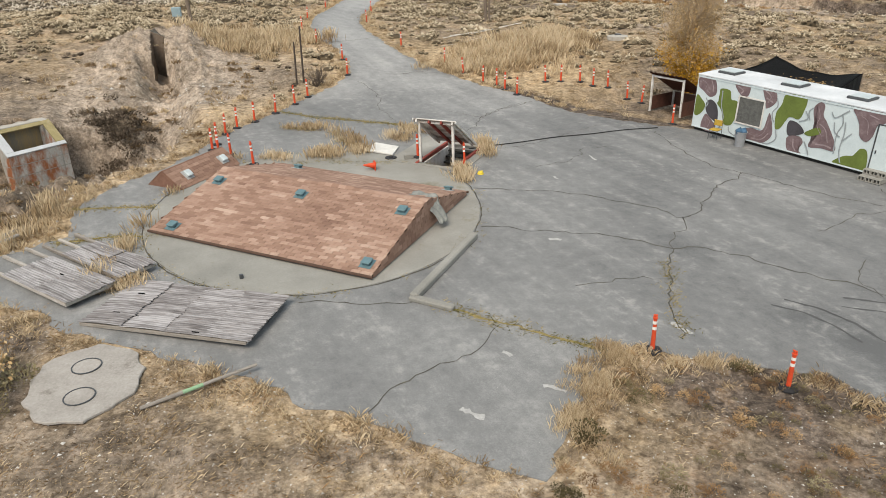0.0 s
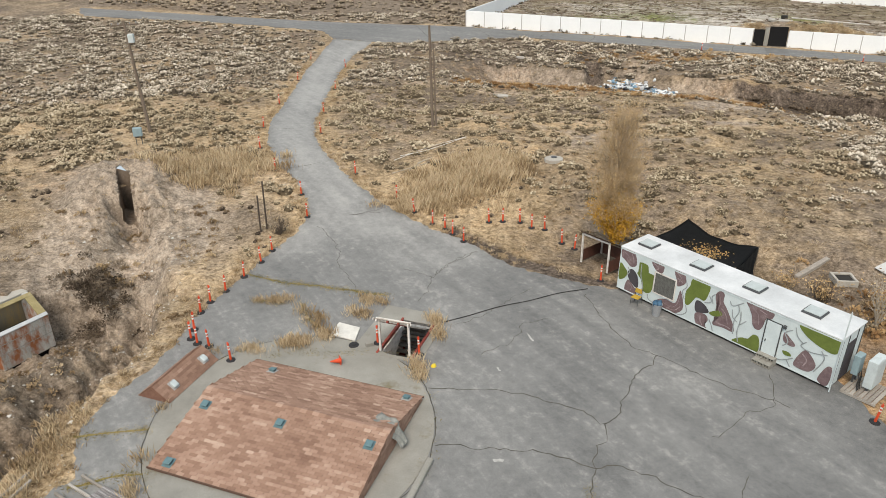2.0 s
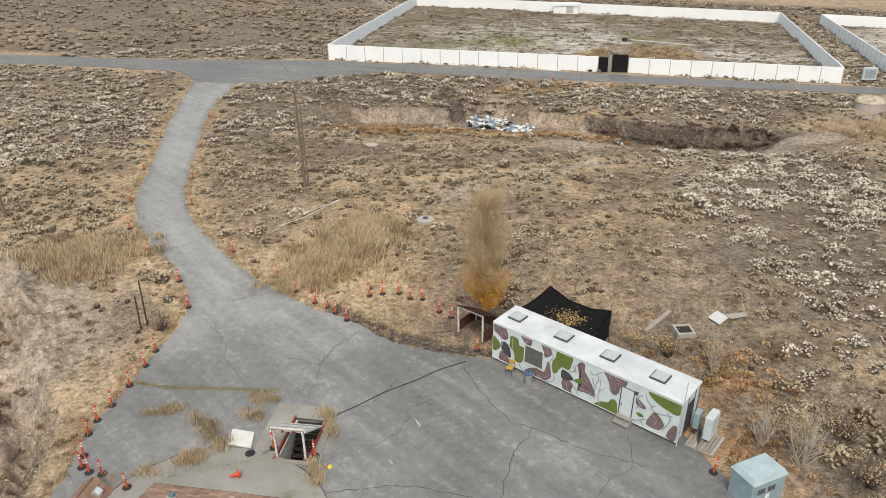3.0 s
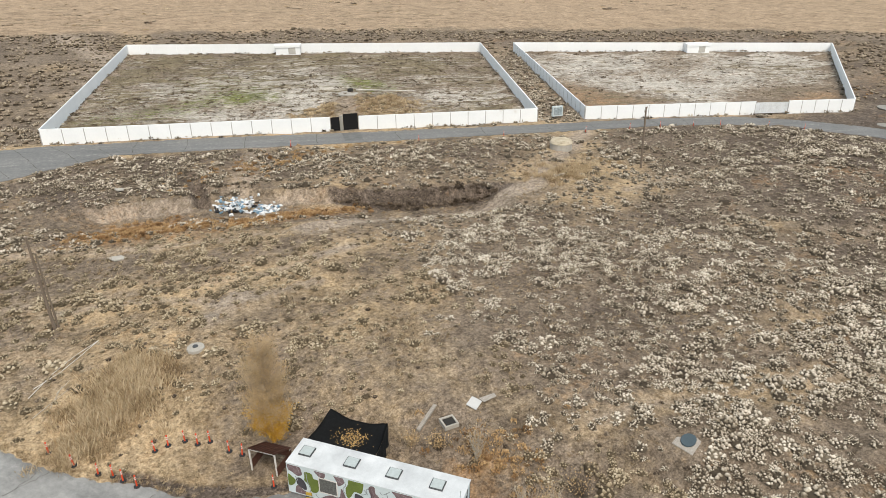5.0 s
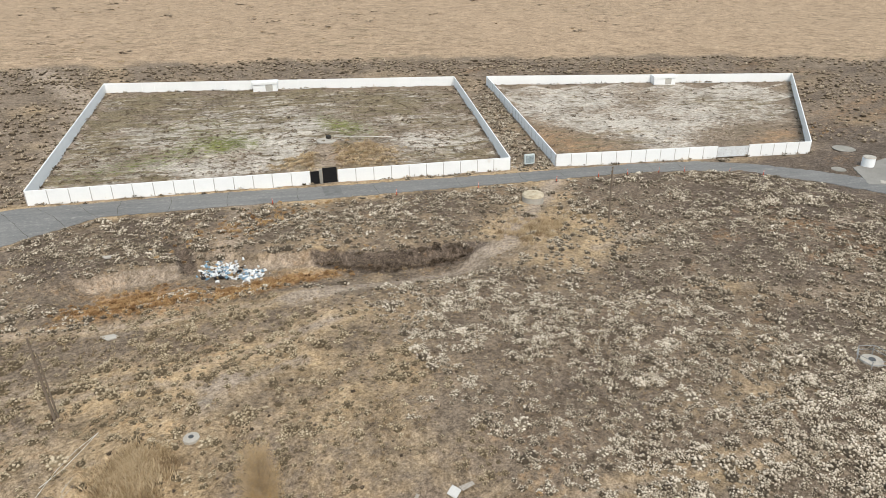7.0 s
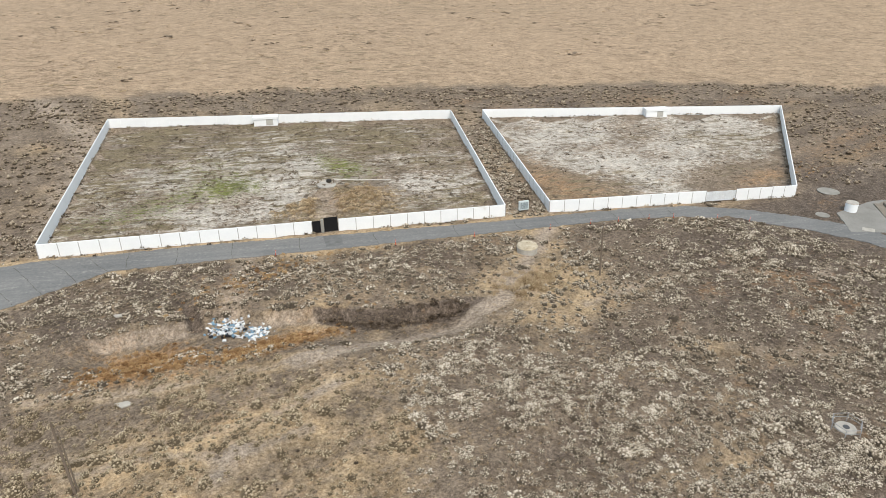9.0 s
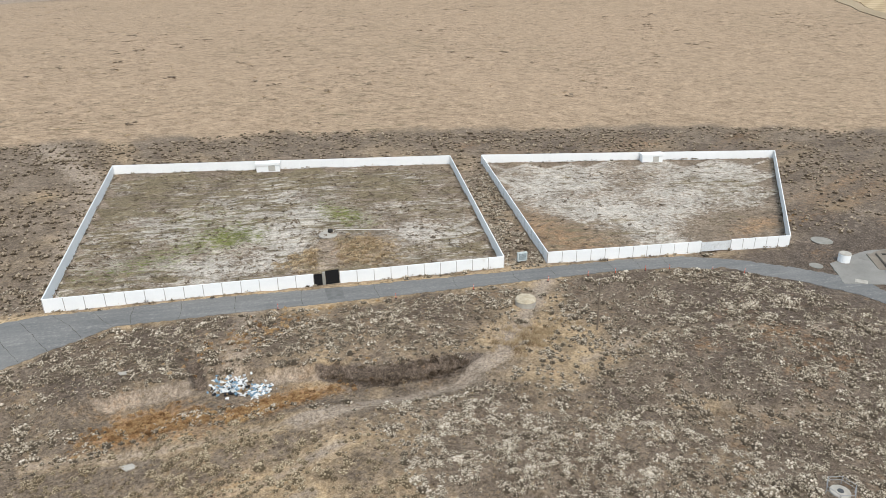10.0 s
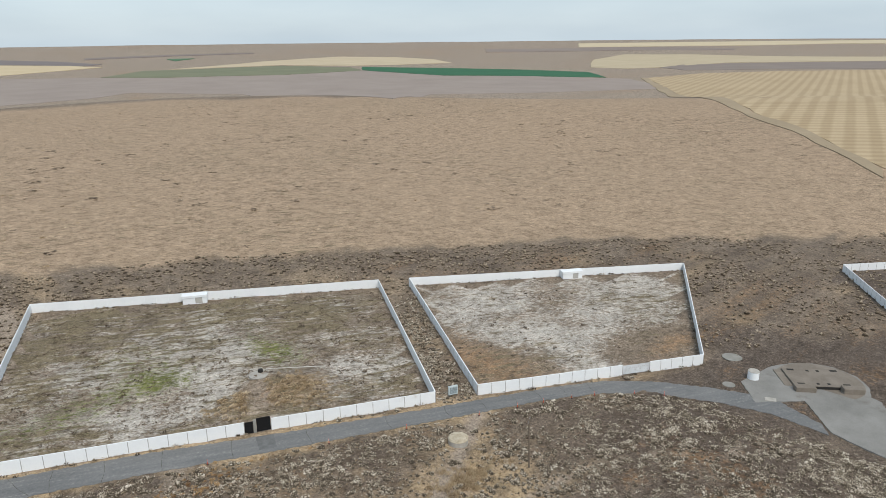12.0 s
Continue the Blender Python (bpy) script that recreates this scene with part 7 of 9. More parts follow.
for x, y in ((88.0, 88.8),):
    bm = bmesh.new()
    tube(bm, (0, 0, 0), (0, 0, 1.6), 0.05, 0.05, 8)
    tagged(part("white_marker_post", bm, WHITE_BAND, None, m=here(x, y)), "white marker post by the wall", "post")


# ---- trench in the spoil heap ----
bm, raw_earth = trench()
tagged(part("trench_wall", bm, raw_earth, None), "narrow upright-sided trench dug through a brown spoil heap", "trench", kind="structure")


# ---- far farmland ----
def field_material(name, lo, hi):
    return material(name, ((0.32, lo), (0.68, hi)), scale=0.012, fine=0.35, fine_amount=0.4, bump=0.0)


# plough and dark field tones are lightened, with distance haze painted in
FIELD_PAINT = {
    "plough_field": ((0.27, 0.22, 0.19), (0.34, 0.285, 0.245), "bare grey-brown ploughed field over the brow"),
    "olive_field": ((0.15, 0.165, 0.10), (0.21, 0.21, 0.13), "thin olive-green sprouting field far off"),
    "green_field": ((0.022, 0.105, 0.05), (0.04, 0.14, 0.068), "deep green winter crop field far off"),
    "straw_field_mid": ((0.46, 0.375, 0.25), (0.55, 0.455, 0.315), "pale straw-coloured field far off"),
    "tan_field": ((0.43, 0.355, 0.235), (0.51, 0.425, 0.29), "pale tan stubble field far off"),
    "dark_field": ((0.21, 0.17, 0.145), (0.26, 0.215, 0.185), "dark fallow field far off"),
    "stubble_field": ((0.44, 0.335, 0.205), (0.53, 0.415, 0.265), "golden stubble field with crossing harvest rows"),
    "straw_strip": ((0.50, 0.42, 0.28), (0.60, 0.50, 0.34), "pale straw strip near the horizon"),
    "dark_strip": ((0.17, 0.145, 0.14), (0.21, 0.18, 0.17), "dark fallow strip near the horizon"),
    "straw_field_west": ((0.50, 0.40, 0.25), (0.60, 0.49, 0.32), "pale straw field near the horizon"),
    "small_green": ((0.05, 0.14, 0.07), (0.08, 0.18, 0.09), "small green field near the horizon"),
    "brown_strip": ((0.19, 0.155, 0.14), (0.23, 0.19, 0.17), "brown strip of land near the horizon"),
    "brown_strip_east": ((0.22, 0.175, 0.15), (0.27, 0.22, 0.19), "brown strip of land near the horizon"),
    "track": ((0.29, 0.225, 0.145), (0.38, 0.30, 0.20), "rough grassy field margin"),
}
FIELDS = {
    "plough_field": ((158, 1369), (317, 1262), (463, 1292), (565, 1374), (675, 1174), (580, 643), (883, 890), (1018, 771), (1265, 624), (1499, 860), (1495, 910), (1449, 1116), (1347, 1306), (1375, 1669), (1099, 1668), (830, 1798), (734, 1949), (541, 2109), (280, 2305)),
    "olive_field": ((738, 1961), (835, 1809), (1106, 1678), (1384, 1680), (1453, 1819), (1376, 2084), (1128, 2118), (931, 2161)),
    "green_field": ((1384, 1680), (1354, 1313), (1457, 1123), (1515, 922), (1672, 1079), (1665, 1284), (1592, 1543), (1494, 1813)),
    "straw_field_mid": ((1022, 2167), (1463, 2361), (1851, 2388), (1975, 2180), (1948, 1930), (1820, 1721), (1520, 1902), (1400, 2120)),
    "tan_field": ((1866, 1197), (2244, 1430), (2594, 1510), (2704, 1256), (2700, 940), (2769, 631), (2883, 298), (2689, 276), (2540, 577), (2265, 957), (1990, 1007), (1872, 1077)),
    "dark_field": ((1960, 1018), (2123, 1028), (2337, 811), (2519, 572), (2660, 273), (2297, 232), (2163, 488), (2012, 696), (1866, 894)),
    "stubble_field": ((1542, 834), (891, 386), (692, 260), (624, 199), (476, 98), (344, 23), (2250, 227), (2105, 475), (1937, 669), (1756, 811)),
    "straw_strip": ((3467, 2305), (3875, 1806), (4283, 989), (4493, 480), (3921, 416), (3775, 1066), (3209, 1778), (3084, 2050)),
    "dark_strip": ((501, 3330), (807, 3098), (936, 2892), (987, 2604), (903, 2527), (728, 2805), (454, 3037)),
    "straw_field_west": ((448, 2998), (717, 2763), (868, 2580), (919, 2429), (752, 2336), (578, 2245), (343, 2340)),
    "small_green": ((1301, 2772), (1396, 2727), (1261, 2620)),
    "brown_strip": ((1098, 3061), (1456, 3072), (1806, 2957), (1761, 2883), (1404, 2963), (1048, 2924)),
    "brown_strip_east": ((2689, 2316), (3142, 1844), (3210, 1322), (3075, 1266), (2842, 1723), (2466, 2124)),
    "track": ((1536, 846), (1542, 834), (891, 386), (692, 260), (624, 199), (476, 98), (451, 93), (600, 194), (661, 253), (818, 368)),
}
def on_ground(x, y):
    """The height of the ground's mesh, a little lifted with the distance."""
    x, y = np.asarray(x, float), np.asarray(y, float)
    i, j = np.clip(np.searchsorted(GX, x) - 1, 0, nx - 2), np.clip(np.searchsorted(GY, y) - 1, 0, ny - 2)
    u, v = (x - GX[i]) / (GX[i + 1] - GX[i]), (y - GY[j]) / (GY[j + 1] - GY[j])
    a, b, c, d = gz[j, i], gz[j, i + 1], gz[j + 1, i + 1], gz[j + 1, i]
    one = np.where(u > v, a + (b - a) * u + (c - b) * v, a + (d - a) * v + (c - d) * u)  # the two ways to halve a quad
    two = np.where(u + v < 1, a + (b - a) * u + (d - a) * v, c + (d - c) * (1 - u) + (b - c) * (1 - v))
    return np.maximum(one, two) + 0.02 + 0.0003 * np.hypot(x, y)


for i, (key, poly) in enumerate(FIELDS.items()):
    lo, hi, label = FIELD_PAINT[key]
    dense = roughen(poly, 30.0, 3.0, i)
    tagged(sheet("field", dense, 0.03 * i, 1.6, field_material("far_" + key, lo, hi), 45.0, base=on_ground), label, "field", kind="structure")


def combed(m):
    """Crossing rows that the harvester left in the stubble: two sets of faint bands."""
    nt = m.node_tree
    bsdf = nt.nodes["Principled BSDF"]
    colour = bsdf.inputs["Base Color"].links[0].from_socket
    geo = nt.nodes.new("ShaderNodeNewGeometry")
    for turn, gap in ((-32, 15.0), (75, 17.0)):
        mp = nt.nodes.new("ShaderNodeMapping")
        mp.inputs["Rotation"].default_value = (0, 0, radians(turn))
        nt.links.new(geo.outputs["Position"], mp.inputs[0])
        bands = nt.nodes.new("ShaderNodeTexWave")
        bands.inputs["Scale"].default_value, bands.inputs["Distortion"].default_value = 0.314 / gap, 0.4
        nt.links.new(mp.outputs[0], bands.inputs["Vector"])
        r = nt.nodes.new("ShaderNodeValToRGB")
        r.color_ramp.elements[0].position, r.color_ramp.elements[0].color = 0.3, (1, 1, 1, 1)
        r.color_ramp.elements[1].position, r.color_ramp.elements[1].color = 0.8, (0.86, 0.84, 0.81, 1)
        nt.links.new(bands.outputs[1], r.inputs[0])
        n = nt.nodes.new("ShaderNodeMix")
        n.data_type, n.blend_type = "RGBA", "MULTIPLY"
        n.inputs[0].default_value = 1.0
        nt.links.new(colour, n.inputs[6])
        nt.links.new(r.outputs[0], n.inputs[7])
        colour = n.outputs[2]
    nt.links.new(colour, bsdf.inputs["Base Color"])


combed(bpy.data.materials["far_stubble_field"])


# ---- plants ----
def fast_mesh(name, verts, faces, mat, tone=None):
    """A mesh of quads or triangles from arrays."""
    me = bpy.data.meshes.new(name)
    k = faces.shape[1]
    me.vertices.add(len(verts))
    me.vertices.foreach_set("co", np.ascontiguousarray(verts, np.float32).ravel())
    me.loops.add(faces.size)
    me.loops.foreach_set("vertex_index", np.ascontiguousarray(faces, np.int32).ravel())
    me.polygons.add(len(faces))
    me.polygons.foreach_set("loop_start", np.arange(0, faces.size, k, dtype=np.int32))
    me.polygons.foreach_set("loop_total", np.full(len(faces), k, np.int32))
    me.materials.append(mat)
    me.update(calc_edges=True)
    if tone is not None:
        float_attribute(me, "tone", tone)
    return me


def spray(rng, n, radius, height, size, droop=0.0):
    """A bush of unit size as loose leaf sprays: quads, each bent off the dome."""
    verts, faces = [], []
    for i in range(n):
        az, up = rng.uniform(0, 2 * math.pi), rng.uniform(0.08, 1.0) ** 0.8
        r = rng.uniform(0.45, 1.0)
        c = np.array([radius * r * math.cos(az) * math.sqrt(max(0.05, 1 - up * up * 0.85)), radius * r * math.sin(az) * math.sqrt(max(0.05, 1 - up * up * 0.85)), height * (0.15 + 0.85 * up * r)])
        out = c / (np.linalg.norm(c) + 1e-6) + rng.normal(0, 0.35, 3) + np.array([0, 0, 0.35])
        out /= np.linalg.norm(out)
        side = np.cross(out, rng.normal(0, 1, 3))
        side /= np.linalg.norm(side) + 1e-6
        s = size * rng.uniform(0.6, 1.3)
        b = len(verts)
        verts += [c - side * s * 0.25, c + side * s * 0.25, c + out * s + side * s * 0.45, c + out * s * 1.1 - side * s * 0.4]
        faces.append((b, b + 1, b + 2, b + 3))
    return np.array(verts), np.array(faces)


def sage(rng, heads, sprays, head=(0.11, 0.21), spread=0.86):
    """A sagebrush of unit size: a dark twiggy core, many small pale flower heads over it and loose sprays; with a tone
    for each corner, which also paints shade in: core and head rims darker, tips paler.
    """
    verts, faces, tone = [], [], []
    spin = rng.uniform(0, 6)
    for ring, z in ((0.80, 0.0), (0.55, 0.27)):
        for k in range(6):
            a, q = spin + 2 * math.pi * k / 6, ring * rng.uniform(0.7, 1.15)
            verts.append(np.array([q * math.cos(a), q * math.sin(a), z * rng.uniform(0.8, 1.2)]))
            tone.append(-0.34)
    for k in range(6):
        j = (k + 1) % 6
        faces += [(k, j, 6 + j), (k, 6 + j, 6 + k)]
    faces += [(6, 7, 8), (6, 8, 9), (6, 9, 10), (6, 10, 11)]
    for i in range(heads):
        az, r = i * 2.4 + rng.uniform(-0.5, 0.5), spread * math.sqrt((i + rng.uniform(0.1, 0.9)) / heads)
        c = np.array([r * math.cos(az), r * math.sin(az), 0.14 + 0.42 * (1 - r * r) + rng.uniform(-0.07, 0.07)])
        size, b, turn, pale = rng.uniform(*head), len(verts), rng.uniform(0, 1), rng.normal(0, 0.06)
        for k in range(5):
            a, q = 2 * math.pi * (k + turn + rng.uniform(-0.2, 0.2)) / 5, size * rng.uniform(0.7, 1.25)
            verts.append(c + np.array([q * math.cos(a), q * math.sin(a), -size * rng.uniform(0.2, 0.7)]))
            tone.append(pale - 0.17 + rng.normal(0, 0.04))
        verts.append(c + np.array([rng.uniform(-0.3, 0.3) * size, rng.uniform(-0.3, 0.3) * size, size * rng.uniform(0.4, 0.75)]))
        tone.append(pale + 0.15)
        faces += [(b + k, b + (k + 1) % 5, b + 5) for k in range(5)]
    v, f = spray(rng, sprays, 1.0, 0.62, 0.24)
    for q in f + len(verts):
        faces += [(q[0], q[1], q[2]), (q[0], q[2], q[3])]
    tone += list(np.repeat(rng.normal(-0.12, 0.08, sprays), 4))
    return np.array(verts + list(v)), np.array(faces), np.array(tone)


def tuft(rng, n, spread, height, lean):
    """A clump of dry blades: thin triangles with a bend (two each, as one quad); their tone has shade painted in
    towards the foot.
    """
    verts, faces, tone = [], [], []
    for i in range(n):
        az = rng.uniform(0, 2 * math.pi)
        p = np.array([rng.normal(0, spread), rng.normal(0, spread), 0.0])
        d = np.array([math.cos(az), math.sin(az), 0])
        h, l = height * rng.uniform(0.5, 1.15), lean * rng.uniform(0.2, 1.2)
        side = np.array([-d[1], d[0], 0]) * rng.uniform(0.002, 0.0042)
        b = len(verts)
        verts += [p - side, p + side, p + d * l * 0.4 + np.array([0, 0, h * 0.65]) + side * 0.6, p + d * l + np.array([0, 0, h])]
        faces.append((b, b + 1, b + 2, b + 3))
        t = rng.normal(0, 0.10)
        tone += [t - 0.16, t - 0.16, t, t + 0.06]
    return np.array(verts), np.array(faces), np.array(tone)


def strew(name, templates, x, y, scale, mat, label, category, rng, tone_mean=0.0, tone_dev=0.15, sink=0.03, flat=None, z=None):
    x, y, scale = np.asarray(x), np.asarray(y), np.asarray(scale)
    z = levelled(x, y) if z is None else z
    V, Fc, T, base = [], [], [], 0
    pick = rng.integers(0, len(templates), len(x))
    for k, (tv, tf, *own) in enumerate(templates):
        i = np.nonzero(pick == k)[0]
        if not len(i):
            continue
        a = rng.uniform(0, 2 * math.pi, len(i))
        c, s = np.cos(a)[:, None], np.sin(a)[:, None]
        sc = scale[i][:, None]
        hz = (sc if flat is None else sc * flat) * rng.uniform(0.75, 1.2, len(i))[:, None]
        vx = (tv[None, :, 0] * c - tv[None, :, 1] * s) * sc + x[i][:, None]
        vy = (tv[None, :, 0] * s + tv[None, :, 1] * c) * sc + y[i][:, None]
        vz = tv[None, :, 2] * hz + z[i][:, None] - sink * sc
        V.append(np.stack([vx, vy, vz], -1).reshape(-1, 3))
        Fc.append((tf[None] + (np.arange(len(i)) * len(tv))[:, None, None] + base).reshape(-1, tf.shape[1]))
        # templates without own tones get painted shade: darker towards the ground
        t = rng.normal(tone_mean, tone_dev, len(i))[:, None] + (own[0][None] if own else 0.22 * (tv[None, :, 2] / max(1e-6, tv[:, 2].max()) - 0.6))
        T.append(t.ravel())
        base += len(i) * len(tv)
    me = fast_mesh(name, np.concatenate(V), np.concatenate(Fc), mat, np.concatenate(T))
    return tagged(new(name, me), label, category, kind="stuff")


def plant_material(name, stops):
    return material(name, stops, scale=0.5, fine=9, fine_amount=0.3, attr="tone", bump=0.0, rough=0.95, spec=0.1)


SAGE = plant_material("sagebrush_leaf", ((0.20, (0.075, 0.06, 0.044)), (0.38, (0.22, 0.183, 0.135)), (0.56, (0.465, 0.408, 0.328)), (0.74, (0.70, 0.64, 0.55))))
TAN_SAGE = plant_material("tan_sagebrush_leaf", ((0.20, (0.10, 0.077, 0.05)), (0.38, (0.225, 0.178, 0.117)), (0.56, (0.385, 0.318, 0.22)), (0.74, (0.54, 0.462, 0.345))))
DRY = plant_material("dry_grass_blade", ((0.25, (0.23, 0.16, 0.095)), (0.5, (0.44, 0.33, 0.20)), (0.75, (0.64, 0.52, 0.36))))
BELT_SAGE = plant_material("brown_sagebrush", ((0.20, (0.05, 0.038, 0.026)), (0.38, (0.145, 0.112, 0.078)), (0.56, (0.27, 0.218, 0.158)), (0.74, (0.42, 0.355, 0.27))))
OLIVE = plant_material("olive_dry_weed", ((0.25, (0.07, 0.058, 0.028)), (0.5, (0.20, 0.165, 0.09)), (0.75, (0.36, 0.31, 0.19))))
RUSTY = plant_material("rusty_weed", ((0.25, (0.14, 0.08, 0.04)), (0.5, (0.30, 0.175, 0.085)), (0.75, (0.47, 0.32, 0.17))))
DARK_WEED = plant_material("dark_dead_weed", ((0.25, (0.05, 0.038, 0.028)), (0.5, (0.125, 0.095, 0.07)), (0.75, (0.24, 0.19, 0.14))))
rng = np.random.default_rng(5)
SHRUBS = [spray(rng, 44, 1.0, 0.85, 0.36) for _ in range(7)]
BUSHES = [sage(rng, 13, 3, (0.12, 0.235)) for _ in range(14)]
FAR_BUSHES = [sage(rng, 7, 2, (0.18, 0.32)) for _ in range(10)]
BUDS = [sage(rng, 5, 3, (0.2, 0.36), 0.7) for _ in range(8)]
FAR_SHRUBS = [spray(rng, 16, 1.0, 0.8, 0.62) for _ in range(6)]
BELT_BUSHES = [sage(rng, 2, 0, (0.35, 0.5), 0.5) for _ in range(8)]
BELT_SHRUBS = [spray(rng, 9, 1.0, 0.8, 0.8) for _ in range(6)]
TUFTS = [tuft(rng, 36, 0.13, 0.26, 0.20) for _ in range(6)]
THIN_TUFTS = [tuft(rng, 18, 0.12, 0.26, 0.20) for _ in range(6)]
TALL = [tuft(rng, 84, 0.36, 0.72, 0.26) for _ in range(5)]
LITTER = [tuft(rng, 18, 0.15, 0.075, 0.13) for _ in range(6)]
FINE_SAGE = [spray(rng, 260, 1.0, 0.9, 0.10) for _ in range(3)]
SMALL_WEEDS = [spray(rng, 70, 1.0, 0.9, 0.17) for _ in range(5)]


def open_land(x, y, margin=0.3):
    """True where plants may grow freely."""
    on = inside(x, y, PAD) | inside(x, y, ROAD) | inside(x, y, YARD_A) | inside(x, y, YARD_B) | inside(x, y, EAST_APRON)
    near = np.minimum(edge_distance(x, y, PAD), edge_distance(x, y, ROAD))
    t0 = (x - 12.61) * 0.563 + (y - 34.57) * -0.826
    t1 = (x - 12.61) * 0.826 + (y - 34.57) * 0.563
    trailer_spot = (t0 > -3.9) & (t0 < 14.5) & (t1 > -0.6) & (t1 < 5.6)
    box_spot = np.hypot(x + 22.2, y - 35.6) < 3.3
    lid = np.hypot((x + 8.45) / 1.1, y - 13.3) < 1.6
    small = (np.hypot(x - 24.8, y - 32.7) < 1.4) | (np.hypot(x - 27.6, y - 32.8) < 1.6) | (np.hypot(x - 21.1, y - 20.5) < 1.8) | (np.hypot(x - 30.9, y - 83.4) < 4.2) | (np.hypot(x - 79.2, y - 73.9) < 2.4) | (np.hypot(x - 36.7, y - 20.3) < 1.5) | (np.hypot(x - 74.3, y - 18.9) < 2.4) | (np.hypot(x - 13.05, y - 52.8) < 1.5)
    walls = (edge_distance(x, y, YARD_A) < 0.7) | (edge_distance(x, y, YARD_B) < 0.7)
    return ~on & (near > margin) & ~trailer_spot & ~box_spot & ~lid & ~small & ~walls


east_apron = tagged(sheet("concrete_yard", roughen(EAST_APRON, 1.0, 0.12, 8), 0.05, 0.3, material("bleached_concrete", ((0.3, (0.17, 0.165, 0.15)), (0.7, (0.31, 0.30, 0.28))), scale=0.15, fine=4, stain=((0.16, 0.14, 0.12), 0.12, 0.6)), 3.0), "broad bleached concrete yard round a low vault", "concrete yard", kind="structure")


def patches_at(x, y):
    d_track = line_distance(x, y, TRACK)[0]
    d_cut = line_distance(x, y, CUT)[0]
    d_trench = line_distance(x, y, TRENCH)[0]
    d_ditch = line_distance(x, y, DITCH)[0]
    return d_track, d_cut, d_trench, d_ditch


def sow(n, x0, x1, y0, y1, rng):
    return rng.uniform(x0, x1, n), rng.uniform(y0, y1, n)


# sagebrush on the slope between yard and road, in thick pale patches with bare soil between
x, y = sow(60000, -75, 125, 28, 135, rng)
x2, y2 = sow(12000, 26, 125, 4, 28, rng)
x, y = np.concatenate([x, x2]), np.concatenate([y, y2])
d_track, d_cut, d_trench, d_ditch = patches_at(x, y)
favour = 0.30 * blob(x, y, 74, 43, 24, 14) + 0.24 * smooth(30, 55, x) + 0.16 * blob(x, y, 23, 62, 16, 10) + 0.24 * blob(x, y, -25, 75, 22, 24) + 0.25 * (x < -12) * (y > 56) + 0.22 * (x < 34) * (y > 54) + 0.25 * blob(x, y, 12, 97, 14, 7) + 0.2 * blob(x, y, 52, 86, 14, 7)
spare = 0.5 * np.exp(-(d_track / 3.0) ** 2) + 0.8 * (d_cut < np.where(y > np.interp(x, [p[0] for p in CUT], [p[1] for p in CUT]), 1.0, 6.5)) + 0.7 * np.exp(-(d_trench / 5) ** 2) + 0.7 * np.exp(-(d_ditch / 4.5) ** 2) + 0.5 * blob(x, y, -20, 45, 10, 9) + 0.4 * blob(x, y, 20, 33, 9, 8) + 0.6 * blob(x, y, 5, 48, 7, 5) + 0.45 * blob(x, y, 72, 64, 6, 7) + 0.5 * blob(x, y, 17, 57, 4, 3) + 0.8 * blob(x, y, 8.5, 41, 5, 4) + 0.9 * blob(x, y, -8.3, 43.5, 3, 4)
patch_of = fuzz(x, y, 7.5, 21, 4)
density = np.clip(0.44 + 0.36 * favour + 0.26 * patch_of - spare, 0.0, 0.85)
keep = open_land(x, y, 0.9) & (rng.uniform(0, 1, len(x)) < density * 0.37)
x, y, lush = x[keep], y[keep], (patch_of + favour)[keep]
# each bush stands among a few more, so that they merge into ragged mats
brood = rng.poisson(np.clip(1.0 + 0.7 * lush, 0.4, 2.0)) + 1
parent = np.repeat(np.arange(len(x)), brood)
first_one = np.concatenate([[True], parent[1:] != parent[:-1]])
size = np.clip(rng.lognormal(-0.78, 0.34, len(parent)) * (0.95 + 0.15 * np.clip(lush[parent], -0.5, 1)), 0.2, 0.95) * np.where(first_one, 1.1, 0.8)
away = np.where(first_one, 0.0, rng.uniform(0.45, 1.3, len(parent)))
angle = rng.uniform(0, 2 * math.pi, len(parent))
x, y = x[parent] + 1.25 * away * np.cos(angle), y[parent] + away * np.sin(angle)
keep = open_land(x, y, 0.8)
x, y, size = x[keep], y[keep], size[keep]
near = np.hypot(x, y) < 80
east = x > 34 + 10 * fuzz(x, y, 14, 4)
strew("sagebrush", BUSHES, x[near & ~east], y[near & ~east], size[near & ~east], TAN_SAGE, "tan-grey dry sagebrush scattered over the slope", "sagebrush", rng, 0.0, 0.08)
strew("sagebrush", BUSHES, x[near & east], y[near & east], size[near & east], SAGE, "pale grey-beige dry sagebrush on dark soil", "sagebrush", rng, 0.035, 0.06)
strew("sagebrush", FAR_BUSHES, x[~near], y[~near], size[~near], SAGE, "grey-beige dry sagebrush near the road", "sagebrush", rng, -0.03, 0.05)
# small buds and seedlings between the bushes
x, y = sow(30000, -60, 118, 6, 118, rng)
d_track, d_cut, d_trench, d_ditch = patches_at(x, y)
keep = open_land(x, y, 0.6) & (blob(x, y, 8.5, 41, 5, 4) < 0.5) & (y > 30 - 0.5 * x) & (0.4195 * x + 0.9078 * y < 112) & (d_cut > 4.5) & (d_trench > 5) & (d_ditch > 5.5) & (rng.uniform(0, 1, len(x)) < 0.30 + 0.4 * fuzz(x, y, 5, 33) - 0.5 * np.exp(-(d_track / 2.5) ** 2))
x, y = x[keep], y[keep]
pale_one = rng.uniform(0, 1, len(x)) < 0.66
